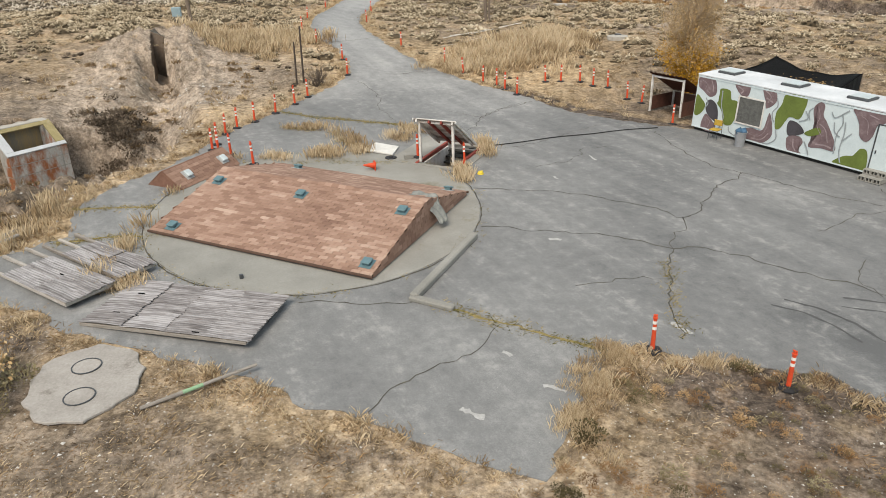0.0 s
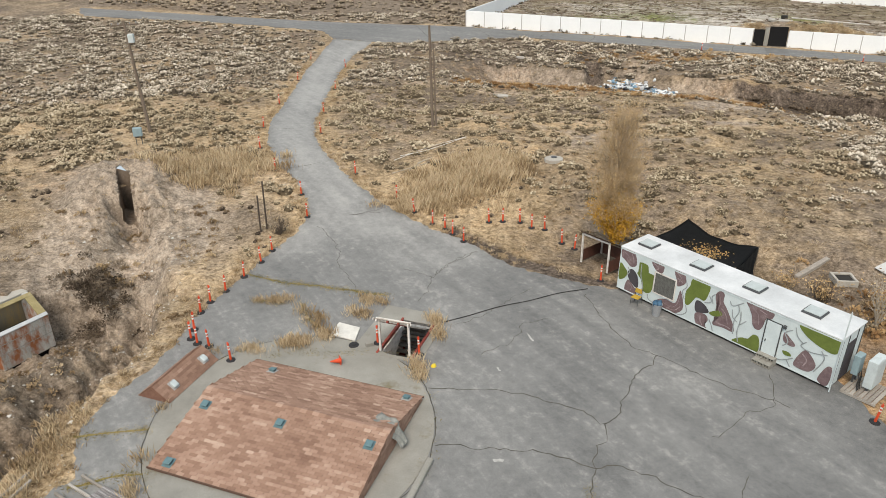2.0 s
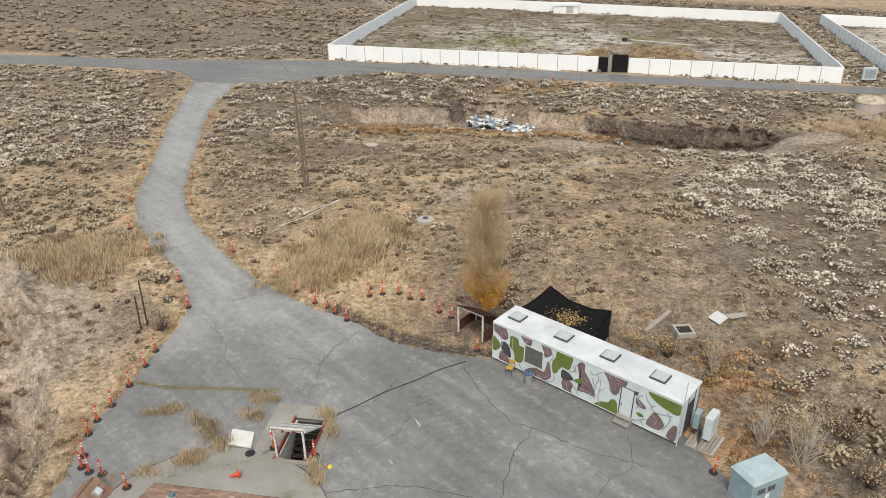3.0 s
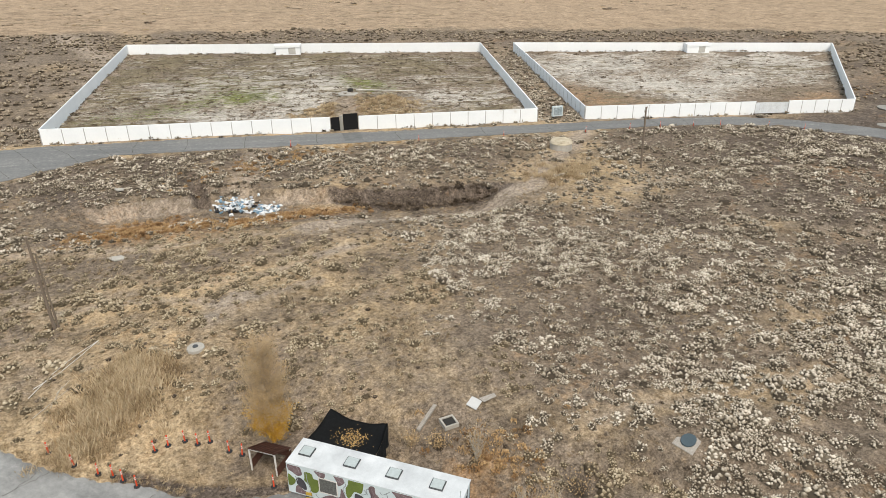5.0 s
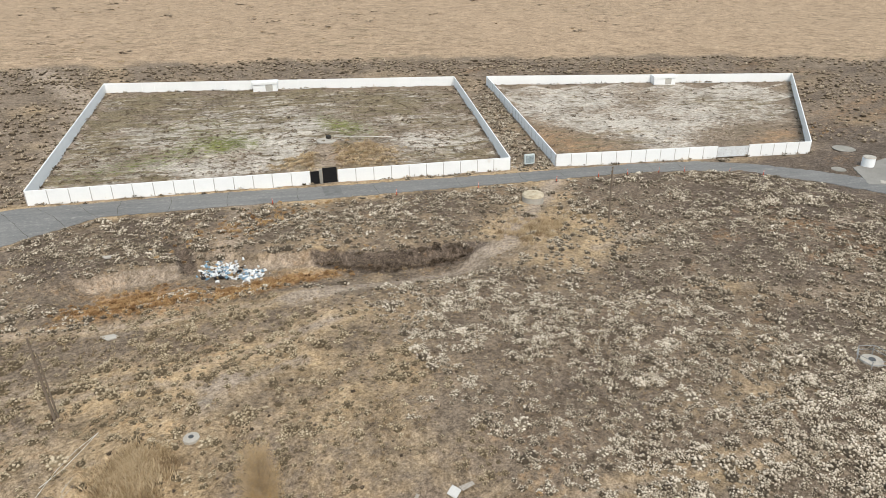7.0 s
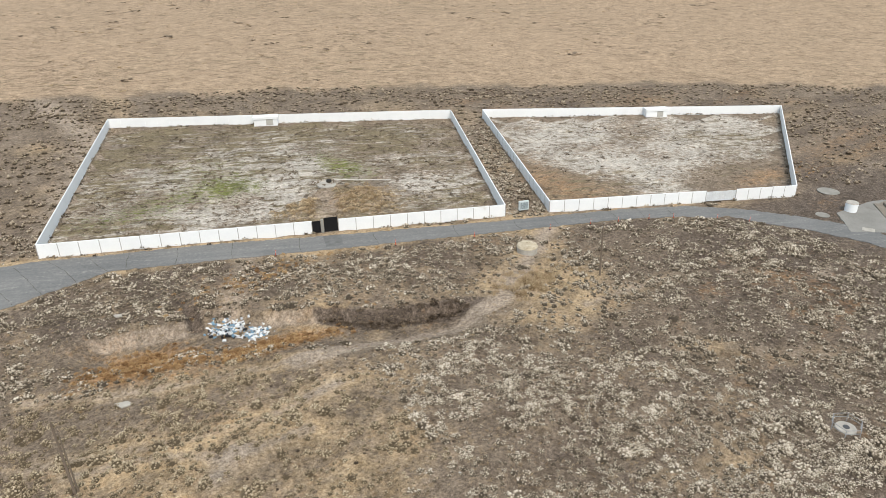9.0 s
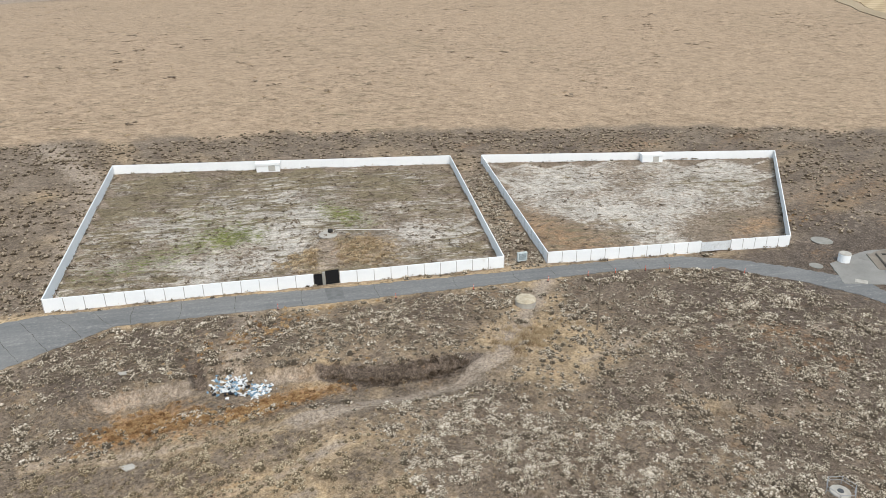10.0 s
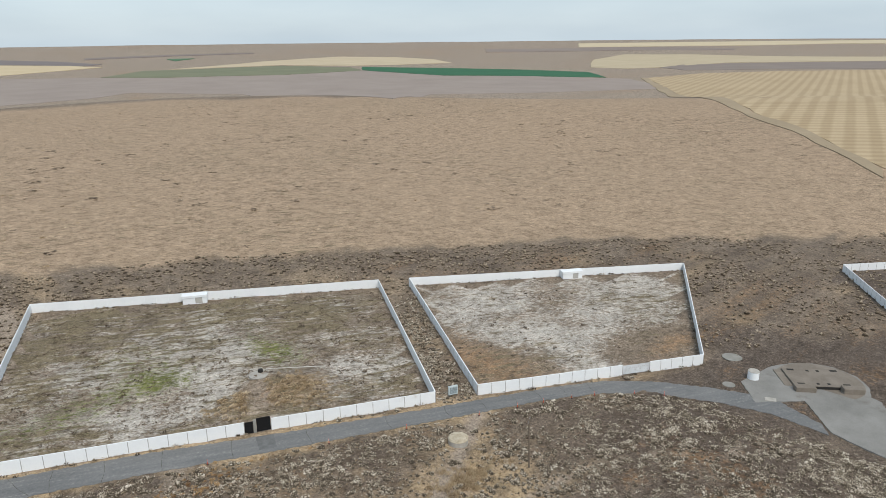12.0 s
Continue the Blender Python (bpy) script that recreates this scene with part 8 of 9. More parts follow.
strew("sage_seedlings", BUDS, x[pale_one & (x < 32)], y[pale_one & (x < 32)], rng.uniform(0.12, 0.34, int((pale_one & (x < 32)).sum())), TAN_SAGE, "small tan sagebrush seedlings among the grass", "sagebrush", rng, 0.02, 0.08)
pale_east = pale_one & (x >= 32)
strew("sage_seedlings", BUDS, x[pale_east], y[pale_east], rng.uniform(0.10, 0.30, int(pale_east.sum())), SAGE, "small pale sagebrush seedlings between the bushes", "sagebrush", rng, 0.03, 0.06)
# the dark tone of these weeds also stands in for shadow between bushes
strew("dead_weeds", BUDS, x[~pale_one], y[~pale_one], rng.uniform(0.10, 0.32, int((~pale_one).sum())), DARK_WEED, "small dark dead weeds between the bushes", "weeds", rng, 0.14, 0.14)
# belt behind the walls and the land east of them
x, y = sow(120000, -90, 340, -20, 330, rng)
s = 0.4195 * x + 0.9078 * y
belt = (s > 112) & (s + 16 * smooth(90, 230, x) + 32 * smooth(215, 300, x) < 231 + 5 * fuzz(x, y, 20, 1))
density = np.where(s > 195, 0.46, 0.33) + 0.25 * fuzz(x, y, 12, 3) - 0.5 * blob(x, y, 156, 48, 16, 12)
keep = open_land(x, y, 1.0) & belt & (rng.uniform(0, 1, len(x)) < density)
x, y = x[keep], y[keep]
strew("sagebrush", BELT_BUSHES, x, y, np.clip(rng.lognormal(-0.62, 0.32, len(x)), 0.25, 1.1), BELT_SAGE, "brown-grey sagebrush belt behind the white walls", "sagebrush", rng, 0.04, 0.07)
# tufts and dark streaks in the wide dry field
x, y = sow(9000, -160, 620, 120, 800, rng)
s = 0.4195 * x + 0.9078 * y
keep = (s + 16 * smooth(90, 230, x) + 32 * smooth(215, 300, x) > 236) & (np.hypot(x, y) < 860) & (rng.uniform(0, 1, len(x)) < 0.20 + 0.4 * fuzz(x, y, 45, 4))
x, y = x[keep], y[keep]
strew("dark_tufts", BELT_SHRUBS, x, y, np.clip(rng.lognormal(-0.35, 0.6, len(x)), 0.3, 2.6), DARK_WEED, "sparse dark weed tufts in the wide dry field", "weeds", rng, 0.24, 0.12, flat=0.18)
x, y = sow(2500, -160, 620, 200, 800, rng)
s = 0.4195 * x + 0.9078 * y
keep = (s + 16 * smooth(90, 230, x) + 32 * smooth(215, 300, x) > 230) & (np.hypot(x, y) < 880)
x, y = x[keep], y[keep]
strew("field_stubble", FAR_SHRUBS, x, y, rng.uniform(0.3, 0.9, len(x)), DRY, "tan dry grass clumps of the wide field", "dry grass", rng, -0.06, 0.14, flat=0.28)
# straw along the paving's edge
edge_x, edge_y = [], []
ring = list(PAD) + [PAD[0]]
for (ax, ay), (bx, by) in zip(ring, ring[1:]):
    n = int(math.hypot(bx - ax, by - ay) * 6)
    u = rng.uniform(0, 1, n)
    off = np.abs(rng.normal(0, 0.5, n)) + 0.02
    L = math.hypot(bx - ax, by - ay) + 1e-6
    edge_x.append(ax + (bx - ax) * u + (by - ay) / L * off)
    edge_y.append(ay + (by - ay) * u - (bx - ax) / L * off)
x, y = np.concatenate(edge_x), np.concatenate(edge_y)
keep = open_land(x, y, 0.02) & (y < 95) & ~((x > 4) & (y > 30) & (y < 38))
x, y = x[keep], y[keep]
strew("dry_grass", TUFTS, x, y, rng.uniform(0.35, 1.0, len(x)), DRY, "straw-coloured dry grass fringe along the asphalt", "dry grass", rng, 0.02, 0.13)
# open grass between the shrubs
x, y = sow(13000, -45, 70, 20, 100, rng)
d_track, d_cut, d_trench, d_ditch = patches_at(x, y)
keep = open_land(x, y, 0.2) & (rng.uniform(0, 1, len(x)) < 0.55 + 0.3 * wave(x, y, 6, 8) - 0.5 * np.exp(-(d_trench / 3) ** 2) - 0.25 * np.exp(-(d_track / 2) ** 2))
x, y = x[keep], y[keep]
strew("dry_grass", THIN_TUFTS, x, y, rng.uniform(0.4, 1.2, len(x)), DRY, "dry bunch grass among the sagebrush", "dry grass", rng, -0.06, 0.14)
# foreground turf
x, y = sow(15000, -16, 16, 6.5, 17, rng)
keep = open_land(x, y, 0.03)
x, y = x[keep], y[keep]
kind = wave(x, y, 1.8, 3) + rng.normal(0, 0.35, len(x)) + 0.8 * blob(x, y, 9, 12, 4, 2.5)
a, b = kind < 0.35, kind >= 0.8
thin = rng.uniform(0, 1, len(x)) < 0.62 + 0.5 * fuzz(x, y, 1.6, 15) - 0.45 * blob(x, y, 9, 11, 6, 3) - 0.55 * (blob(x, y, 2, 9, 6, 1.6) + blob(x, y, 7, 13.4, 3, 0.8))
strew("dry_turf", LITTER, x[a & thin], y[a & thin], rng.uniform(0.6, 1.7, int((a & thin).sum())), DRY, "thin dry turf of tan blades on bare soil", "dry grass", rng, -0.08, 0.18)
strew("rusty_weeds", LITTER, x[b & thin], y[b & thin], rng.uniform(0.6, 1.6, int((b & thin).sum())), RUSTY, "low rust-brown weeds in the turf", "weeds", rng, 0.0, 0.16)
# tall straw by the drive, rusty thickets in the cut and behind the trailer
tx, ty, ts = [], [], []
for cx, cy, rx, ry, n, h in ((5.0, 49.0, 1.5, 1.1, 150, 1.2), (7.6, 52.0, 1.4, 1.3, 120, 1.1), (2.4, 46.6, 1.0, 0.8, 60, 0.8), (-13.4, 53.0, 2.0, 1.8, 220, 0.95), (-14.3, 22.0, 0.5, 2.0, 50, 0.6), (73.4, 65.7, 3.5, 2.0, 120, 0.9), (-4.1, 32.4, 0.3, 0.8, 8, 0.6), (-1.4, 34.0, 0.8, 0.2, 8, 0.55), (-5.3, 30.0, 0.6, 0.13, 10, 0.7), (-3.8, 30.4, 0.3, 0.2, 7, 0.7), (-1.75, 33.0, 0.3, 0.6, 8, 0.65), (0.9, 27.1, 0.1, 0.7, 13, 0.6), (2.05, 31.0, 0.1, 0.9, 11, 0.55), (-10.1, 20.6, 0.12, 0.9, 12, 0.6), (-10.0, 24.3, 0.12, 0.9, 10, 0.6), (-9.3, 17.9, 0.5, 0.12, 12, 0.5), (-7.4, 29.6, 0.4, 0.2, 7, 0.55), (-6.8, 34.3, 0.6, 0.12, 8, 0.6),
                             (2.75, 11.9, 0.2, 0.35, 26, 0.34), (3.4, 13.2, 0.2, 0.4, 26, 0.34), (4.15, 14.4, 0.25, 0.3, 22, 0.32), (6.2, 14.1, 0.5, 0.12, 14, 0.3)):
    tx.append(rng.normal(cx, rx, n)), ty.append(rng.normal(cy, ry, n)), ts.append(rng.uniform(0.6, 1.2, n) * h)
x, y, sz = np.concatenate(tx), np.concatenate(ty), np.concatenate(ts)
keep = ~inside(x, y, WELL) & ~((np.hypot((x + 4.5) / 5.87, (y - 24.0) / 6.55) < 0.98) & (y < 28))
zz = np.where(inside(x, y, PAD), level(x, y), levelled(x, y))
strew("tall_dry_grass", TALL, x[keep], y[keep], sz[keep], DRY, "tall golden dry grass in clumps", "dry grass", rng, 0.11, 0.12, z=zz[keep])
tx, ty = [], []
for cx, cy, rx, ry, n in ((16.0, 83.4, 3.0, 1.5, 460), (22.0, 79.6, 2.5, 1.2, 220), (30.5, 76.6, 3.2, 1.0, 320), (38, 75.0, 4.0, 0.8, 90), (25.5, 28.5, 1.6, 1.8, 110), (23, 24, 1.4, 2.4, 90), (39.1, 93.4, 8, 2, 160), (151.1, 65.8, 6, 2, 80)):
    tx.append(rng.normal(cx, rx, n)), ty.append(rng.normal(cy, ry, n))
x, y = np.concatenate(tx), np.concatenate(ty)
keep = open_land(x, y, 0.1)
strew("rusty_brush", SHRUBS, x[keep], y[keep], rng.uniform(0.12, 0.42, int(keep.sum())), RUSTY, "rust-orange dead weeds in thickets", "weeds", rng, 0.12, 0.14)

# brush added to darken and roughen the bank's painted shade
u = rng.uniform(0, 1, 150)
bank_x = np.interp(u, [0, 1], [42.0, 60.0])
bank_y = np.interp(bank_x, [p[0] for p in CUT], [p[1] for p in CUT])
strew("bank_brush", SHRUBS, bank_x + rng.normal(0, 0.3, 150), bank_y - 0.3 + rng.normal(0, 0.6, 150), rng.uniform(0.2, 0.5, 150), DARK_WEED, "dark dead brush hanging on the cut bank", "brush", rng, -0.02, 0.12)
# small weeds in the near verge
x, y = sow(760, 2.0, 16, 8.0, 14.5, rng)
keep = open_land(x, y, 0.1) & (rng.uniform(0, 1, len(x)) < 0.45 + 0.4 * wave(x, y, 1.5, 2))
x, y = x[keep], y[keep]
half = rng.uniform(0, 1, len(x)) < 0.4
strew("rusty_weeds", FINE_SAGE, x[half], y[half], rng.uniform(0.06, 0.26, int(half.sum())), RUSTY, "rust-brown dead weeds in a gravelly verge", "weeds", rng, 0.04, 0.14)
strew("dry_weeds", FINE_SAGE, x[~half], y[~half], np.clip(rng.lognormal(-1.9, 0.5, int((~half).sum())), 0.07, 0.42), OLIVE, "grey-green and tan dry weeds in a gravelly verge", "weeds", rng, -0.04, 0.14)


def ditch_plants():
    x, y = sow(5000, -32, -11, 5, 46, rng)
    d = line_distance(x, y, DITCH)[0]
    keep = (d < 6.5) & open_land(x, y, 0.2) & (rng.uniform(0, 1, len(x)) < 0.12 + 0.3 * wave(x, y, 2.5, 5))
    x, y = x[keep], y[keep]
    bx, by = rng.normal(-17.7, 0.9, 130), rng.normal(37.9, 1.1, 130)
    strew("ditch_brush", SMALL_WEEDS, bx, by, rng.uniform(0.25, 0.6, 130), DARK_WEED, "dark dead brush on the ditch's bank", "brush", rng, 0.02, 0.12)
    strew("ditch_weeds", SHRUBS, x, y, rng.uniform(0.1, 0.34, len(x)), DRY, "brown dead weeds on the ditch's banks", "weeds", rng, -0.22, 0.14)


ditch_plants()
# olive sagebrush that grows over the tank lid's broken edge
x, y = np.array([-9.75, -10.2, -9.9, -10.6, -9.6]), np.array([13.5, 13.0, 12.5, 14.0, 12.2])
strew("sagebrush", FINE_SAGE, x, y, np.array([0.5, 0.6, 0.42, 0.5, 0.3]), OLIVE, "olive-grey sagebrush beside a concrete lid", "sagebrush", rng, 0.02, 0.05)
# weeds along the walls
wx, wy = [], []
for corners in (YARD_A, YARD_B):
    for i in range(4):
        a, b = corners[i], corners[(i + 1) % 4]
        n = int(math.hypot(b[0] - a[0], b[1] - a[1]) * 1.6)
        u = rng.uniform(0, 1, n)
        wx.append(a[0] + (b[0] - a[0]) * u + rng.normal(0, 0.5, n)), wy.append(a[1] + (b[1] - a[1]) * u + rng.normal(0, 0.5, n))
x, y = np.concatenate(wx), np.concatenate(wy)
strew("wall_weeds", FAR_SHRUBS, x, y, rng.uniform(0.12, 0.42, len(x)), SAGE, "low dry weeds along the foot of the walls", "weeds", rng, -0.1, 0.14)
# brush on the mound inside the west yard and clods over both yards
x, y = np.concatenate([rng.normal(58.5, 3.0, 170), rng.normal(69.5, 3.6, 260)]), np.concatenate([rng.normal(111.5, 2.4, 170), rng.normal(109.5, 3.2, 260)])
keep = inside(x, y, YARD_A) & (edge_distance(x, y, YARD_A) > 0.8) & (line_distance(x, y, ((55.9, 102.5), (62.3, 111.1), (65.7, 116.8)))[0] > 1.8)
strew("mound_brush", SMALL_WEEDS, x[keep], y[keep], rng.uniform(0.3, 0.75, int(keep.sum())), DRY, "tan dry brush on a mound in the yard", "brush", rng, 0.02, 0.14)
x, y = sow(38000, 0, 212, 50, 200, rng)
keep = (inside(x, y, YARD_A) & (rng.uniform(0, 1, len(x)) < 0.42 + 0.3 * wave(x, y, 7, 3))) | (inside(x, y, YARD_B) & (rng.uniform(0, 1, len(x)) < 0.16))
x, y = x[keep], y[keep]
strew("yard_weeds", BELT_SHRUBS, x, y, rng.uniform(0.15, 0.46, len(x)), DARK_WEED, "low brown weeds over the bare yard", "weeds", rng, 0.14, 0.12, flat=0.4)


# ---- trees ----
def limb(bm, a, b, r0, r1, bend, rnd, n=5, seg=3):
    pts = [Vector(a).lerp(Vector(b), i / seg) + (Vector((rnd.gauss(0, bend), rnd.gauss(0, bend), 0)) if 0 < i < seg else Vector()) for i in range(seg + 1)]
    for i in range(seg):
        tube(bm, pts[i], pts[i + 1], r0 + (r1 - r0) * i / seg, r0 + (r1 - r0) * (i + 1) / seg, n, caps=False)
    return pts


def leaf_cloud(points, size, rng, mat, name, parent, tone=0.0):
    n = len(points)
    a, b = rng.normal(0, 1, (n, 3)), rng.normal(0, 1, (n, 3))
    a /= np.linalg.norm(a, axis=1)[:, None]
    b -= a * (a * b).sum(1)[:, None]
    b /= np.linalg.norm(b, axis=1)[:, None]
    s = (size * rng.uniform(0.6, 1.3, n))[:, None]
    v = np.stack([points - a * s * 0.5, points + b * s * 0.42, points + a * s * 0.6, points - b * s * 0.42], 1).reshape(-1, 3)
    f = np.arange(4 * n).reshape(n, 4)
    me = fast_mesh(name, v, f, mat, np.repeat(rng.normal(tone, 0.14, n), 4))
    ob = new(name, me)
    ob.parent = parent
    return ob


GOLD = plant_material("golden_poplar_leaf", ((0.25, (0.24, 0.115, 0.015)), (0.5, (0.50, 0.26, 0.03)), (0.75, (0.66, 0.40, 0.06))))
TAN_LEAF = plant_material("faded_poplar_leaf", ((0.25, (0.30, 0.19, 0.09)), (0.5, (0.50, 0.345, 0.175)), (0.75, (0.64, 0.48, 0.28))))
TWIG = two_tone("dry_twig", (0.40, 0.31, 0.215), 0.3, scale=2, fine=10)


def poplar(x, y, h, r, seed, gold, label, limbs=300):
    rnd, g = random.Random(seed), np.random.default_rng(seed)
    t = tagged(empty("poplar_tree", here(x, y)), label, "tree")
    bm = bmesh.new()
    limb(bm, (0, 0, -0.2), (0.1, 0.1, h * 0.55), 0.16, 0.07, 0.05, rnd, 8, 5)
    limb(bm, (0.1, 0.1, h * 0.55), (0.0, 0.15, h), 0.07, 0.012, 0.05, rnd, 6, 5)
    part("trunk", bm, BARK, t)
    bm, tips = bmesh.new(), []
    for i in range(limbs):
        z0 = rnd.uniform(0.04, 0.82) * h
        az, out = rnd.uniform(0, 6.28), r * rnd.uniform(0.35, 1.0) * (0.55 + 0.45 * math.sin(math.pi * min(1, z0 / h + 0.12)))
        top = min(h * 1.0, z0 + h * rnd.uniform(0.10, 0.30))
        pts = limb(bm, (0.1 * z0 / h, 0.1 * z0 / h, z0), (out * math.cos(az), out * math.sin(az), top), 0.026, 0.006, 0.08, rnd, 4, 3)
        tips += [(pts[k].lerp(pts[k + 1], rnd.random()), z0 / h) for k in (1, 2) for _ in range(2)]
        for k in range(8):
            p = pts[1].lerp(pts[3], rnd.random())
            q = p + Vector((rnd.gauss(0, 0.16), rnd.gauss(0, 0.16), rnd.uniform(0.3, 0.75)))
            tube(bm, p, q, 0.008, 0.003, 3, caps=False)
            tips.append((p.lerp(q, rnd.random()), z0 / h))
    part("branchwork", bm, TWIG, t)
    low, high = [], []
    for p, u in tips:
        n = (26 if u < 0.2 else 15) if u < 0.4 else 6
        for _ in range(n):
            q = (p.x + rnd.gauss(0, 0.14), p.y + rnd.gauss(0, 0.14), p.z + rnd.gauss(0, 0.2))
            (low if p.z < h * gold + rnd.gauss(0, 0.8) else high).append(q)
    leaf_cloud(np.array(low), 0.09, g, GOLD, "golden_crown", t)
    leaf_cloud(np.array(high), 0.055, g, TAN_LEAF, "sparse_crown", t)


poplar(13.85, 39.7, 9.4, 2.1, 3, 0.27, "narrow poplar with golden leaves low down and bare twigs above")


def twiggy_bush(x, y, h, r, seed, mat, label, leaves=0, name="bare_bush", category="bush"):
    rnd, g = random.Random(seed), np.random.default_rng(seed)
    t = tagged(empty(name, here(x, y)), label, category)
    bm, tips = bmesh.new(), []
    for i in range(26 if h < 3 else 18):
        az, out = rnd.uniform(0, 6.28), r * rnd.uniform(0.2, 1.0)
        pts = limb(bm, (rnd.gauss(0, 0.05), rnd.gauss(0, 0.05), -0.05), (out * math.cos(az), out * math.sin(az), h * rnd.uniform(0.55, 1.0)), 0.03, 0.006, 0.12, rnd, 4, 4)
        for k in range(9):
            p = pts[1].lerp(pts[4], rnd.random())
            q = p + Vector((rnd.gauss(0, 0.28), rnd.gauss(0, 0.28), rnd.uniform(0.1, 0.55))) * (h / 2.2)
            tube(bm, p, q, 0.007, 0.003, 3, caps=False)
            tips.append(q)
    part("branchwork", bm, mat, t)
    if leaves:
        pts = np.array([(p.x + rnd.gauss(0, 0.1), p.y + rnd.gauss(0, 0.1), p.z + rnd.gauss(0, 0.1)) for p in tips for _ in range(leaves)])
        leaf_cloud(pts, 0.1, g, TAN_LEAF, "leaf_crown", t)


PALE_TWIG = two_tone("pale_bare_twig", (0.42, 0.37, 0.30), 0.25, scale=2, fine=10)
DARK_TWIG = two_tone("dark_dead_twig", (0.10, 0.078, 0.06), 0.3, scale=2, fine=10)
twiggy_bush(28.2, 22.4, 1.9, 1.8, 21, DARK_TWIG, "dark tangled leafless thicket near the blue cabinet", 1)
twiggy_bush(27.0, 19.6, 1.6, 1.5, 22, DARK_TWIG, "low dark leafless thicket on brown soil", 1)
twiggy_bush(23.0, 31.4, 1.5, 1.1, 11, DARK_TWIG, "dense grey-brown leafless bush behind the trailer", 2)
twiggy_bush(21.7, 33.0, 1.1, 0.8, 12, TWIG, "small grey-brown bush beside the awning", 1)
twiggy_bush(24.6, 29.2, 3.2, 1.2, 13, PALE_TWIG, "spindly pale sapling with a few yellow leaves", 1, "sapling", "tree")
twiggy_bush(23.9, 23.6, 2.6, 1.0, 14, PALE_TWIG, "pale bare sapling near the blue cabinet", 0, "sapling", "tree")
twiggy_bush(24.6, 21.6, 3.4, 1.5, 15, PALE_TWIG, "larger pale bare sapling near the blue cabinet", 0, "sapling", "tree")
twiggy_bush(25.6, 22.9, 2.2, 1.3, 16, TWIG, "tangled grey leafless bush near the blue cabinet", 1)
twiggy_bush(-7.3, 42.6, 1.3, 0.9, 17, DARK_TWIG, "dark leafless bush by the drive", 0)
twiggy_bush(-10.4, 13.3, 1.0, 0.9, 18, SAGE, "grey-green sagebrush beside a concrete lid", 3, "sage_bush")
for i, (x, y) in enumerate(((-50.3, 148.2), (-47.7, 148.8), (-44.2, 145.2))):
    poplar(x, y, 9.0, 1.0, 31 + i, 0.0, "brown leafless poplar beyond the far road", 110)


# ---- joints, cracks and litter of the asphalt ----
def ribbon(name, pts, w, mat, parent, seed, lift=0.006, wobble=0.07, step=0.22, base=level):
    """A crack or joint: a ragged strip laid on the paving."""
    rnd = random.Random(seed)
    line = []
    for a, b in zip(pts, pts[1:]):
        a, b = Vector(a), Vector(b)
        n = max(1, int((b - a).length / step))
        line += [a.lerp(b, i / n) for i in range(n)]
    line.append(Vector(pts[-1]))
    off = 0.0
    for i in range(1, len(line) - 1):
        off = off * 0.7 + rnd.gauss(0, wobble)
        d = (line[i + 1] - line[i - 1]).normalized()
        line[i] = line[i] + Vector((-d.y, d.x)) * off
    bm, prev = bmesh.new(), None
    for i, p in enumerate(line):
        d = (line[min(i + 1, len(line) - 1)] - line[max(i - 1, 0)]).normalized()
        nrm = Vector((-d.y, d.x))
        h = w * rnd.uniform(0.25, 1.0) / 2 + 0.004
        pair = []
        for s in (1, -1):
            q = p + nrm * s * h
            pair.append(bm.verts.new((q.x, q.y, float(base(q.x, q.y)) + lift)))
        if prev:
            bm.faces.new((prev[0], prev[1], pair[1], pair[0]))
        prev = pair
    part(name, bm, mat, parent)
    return line


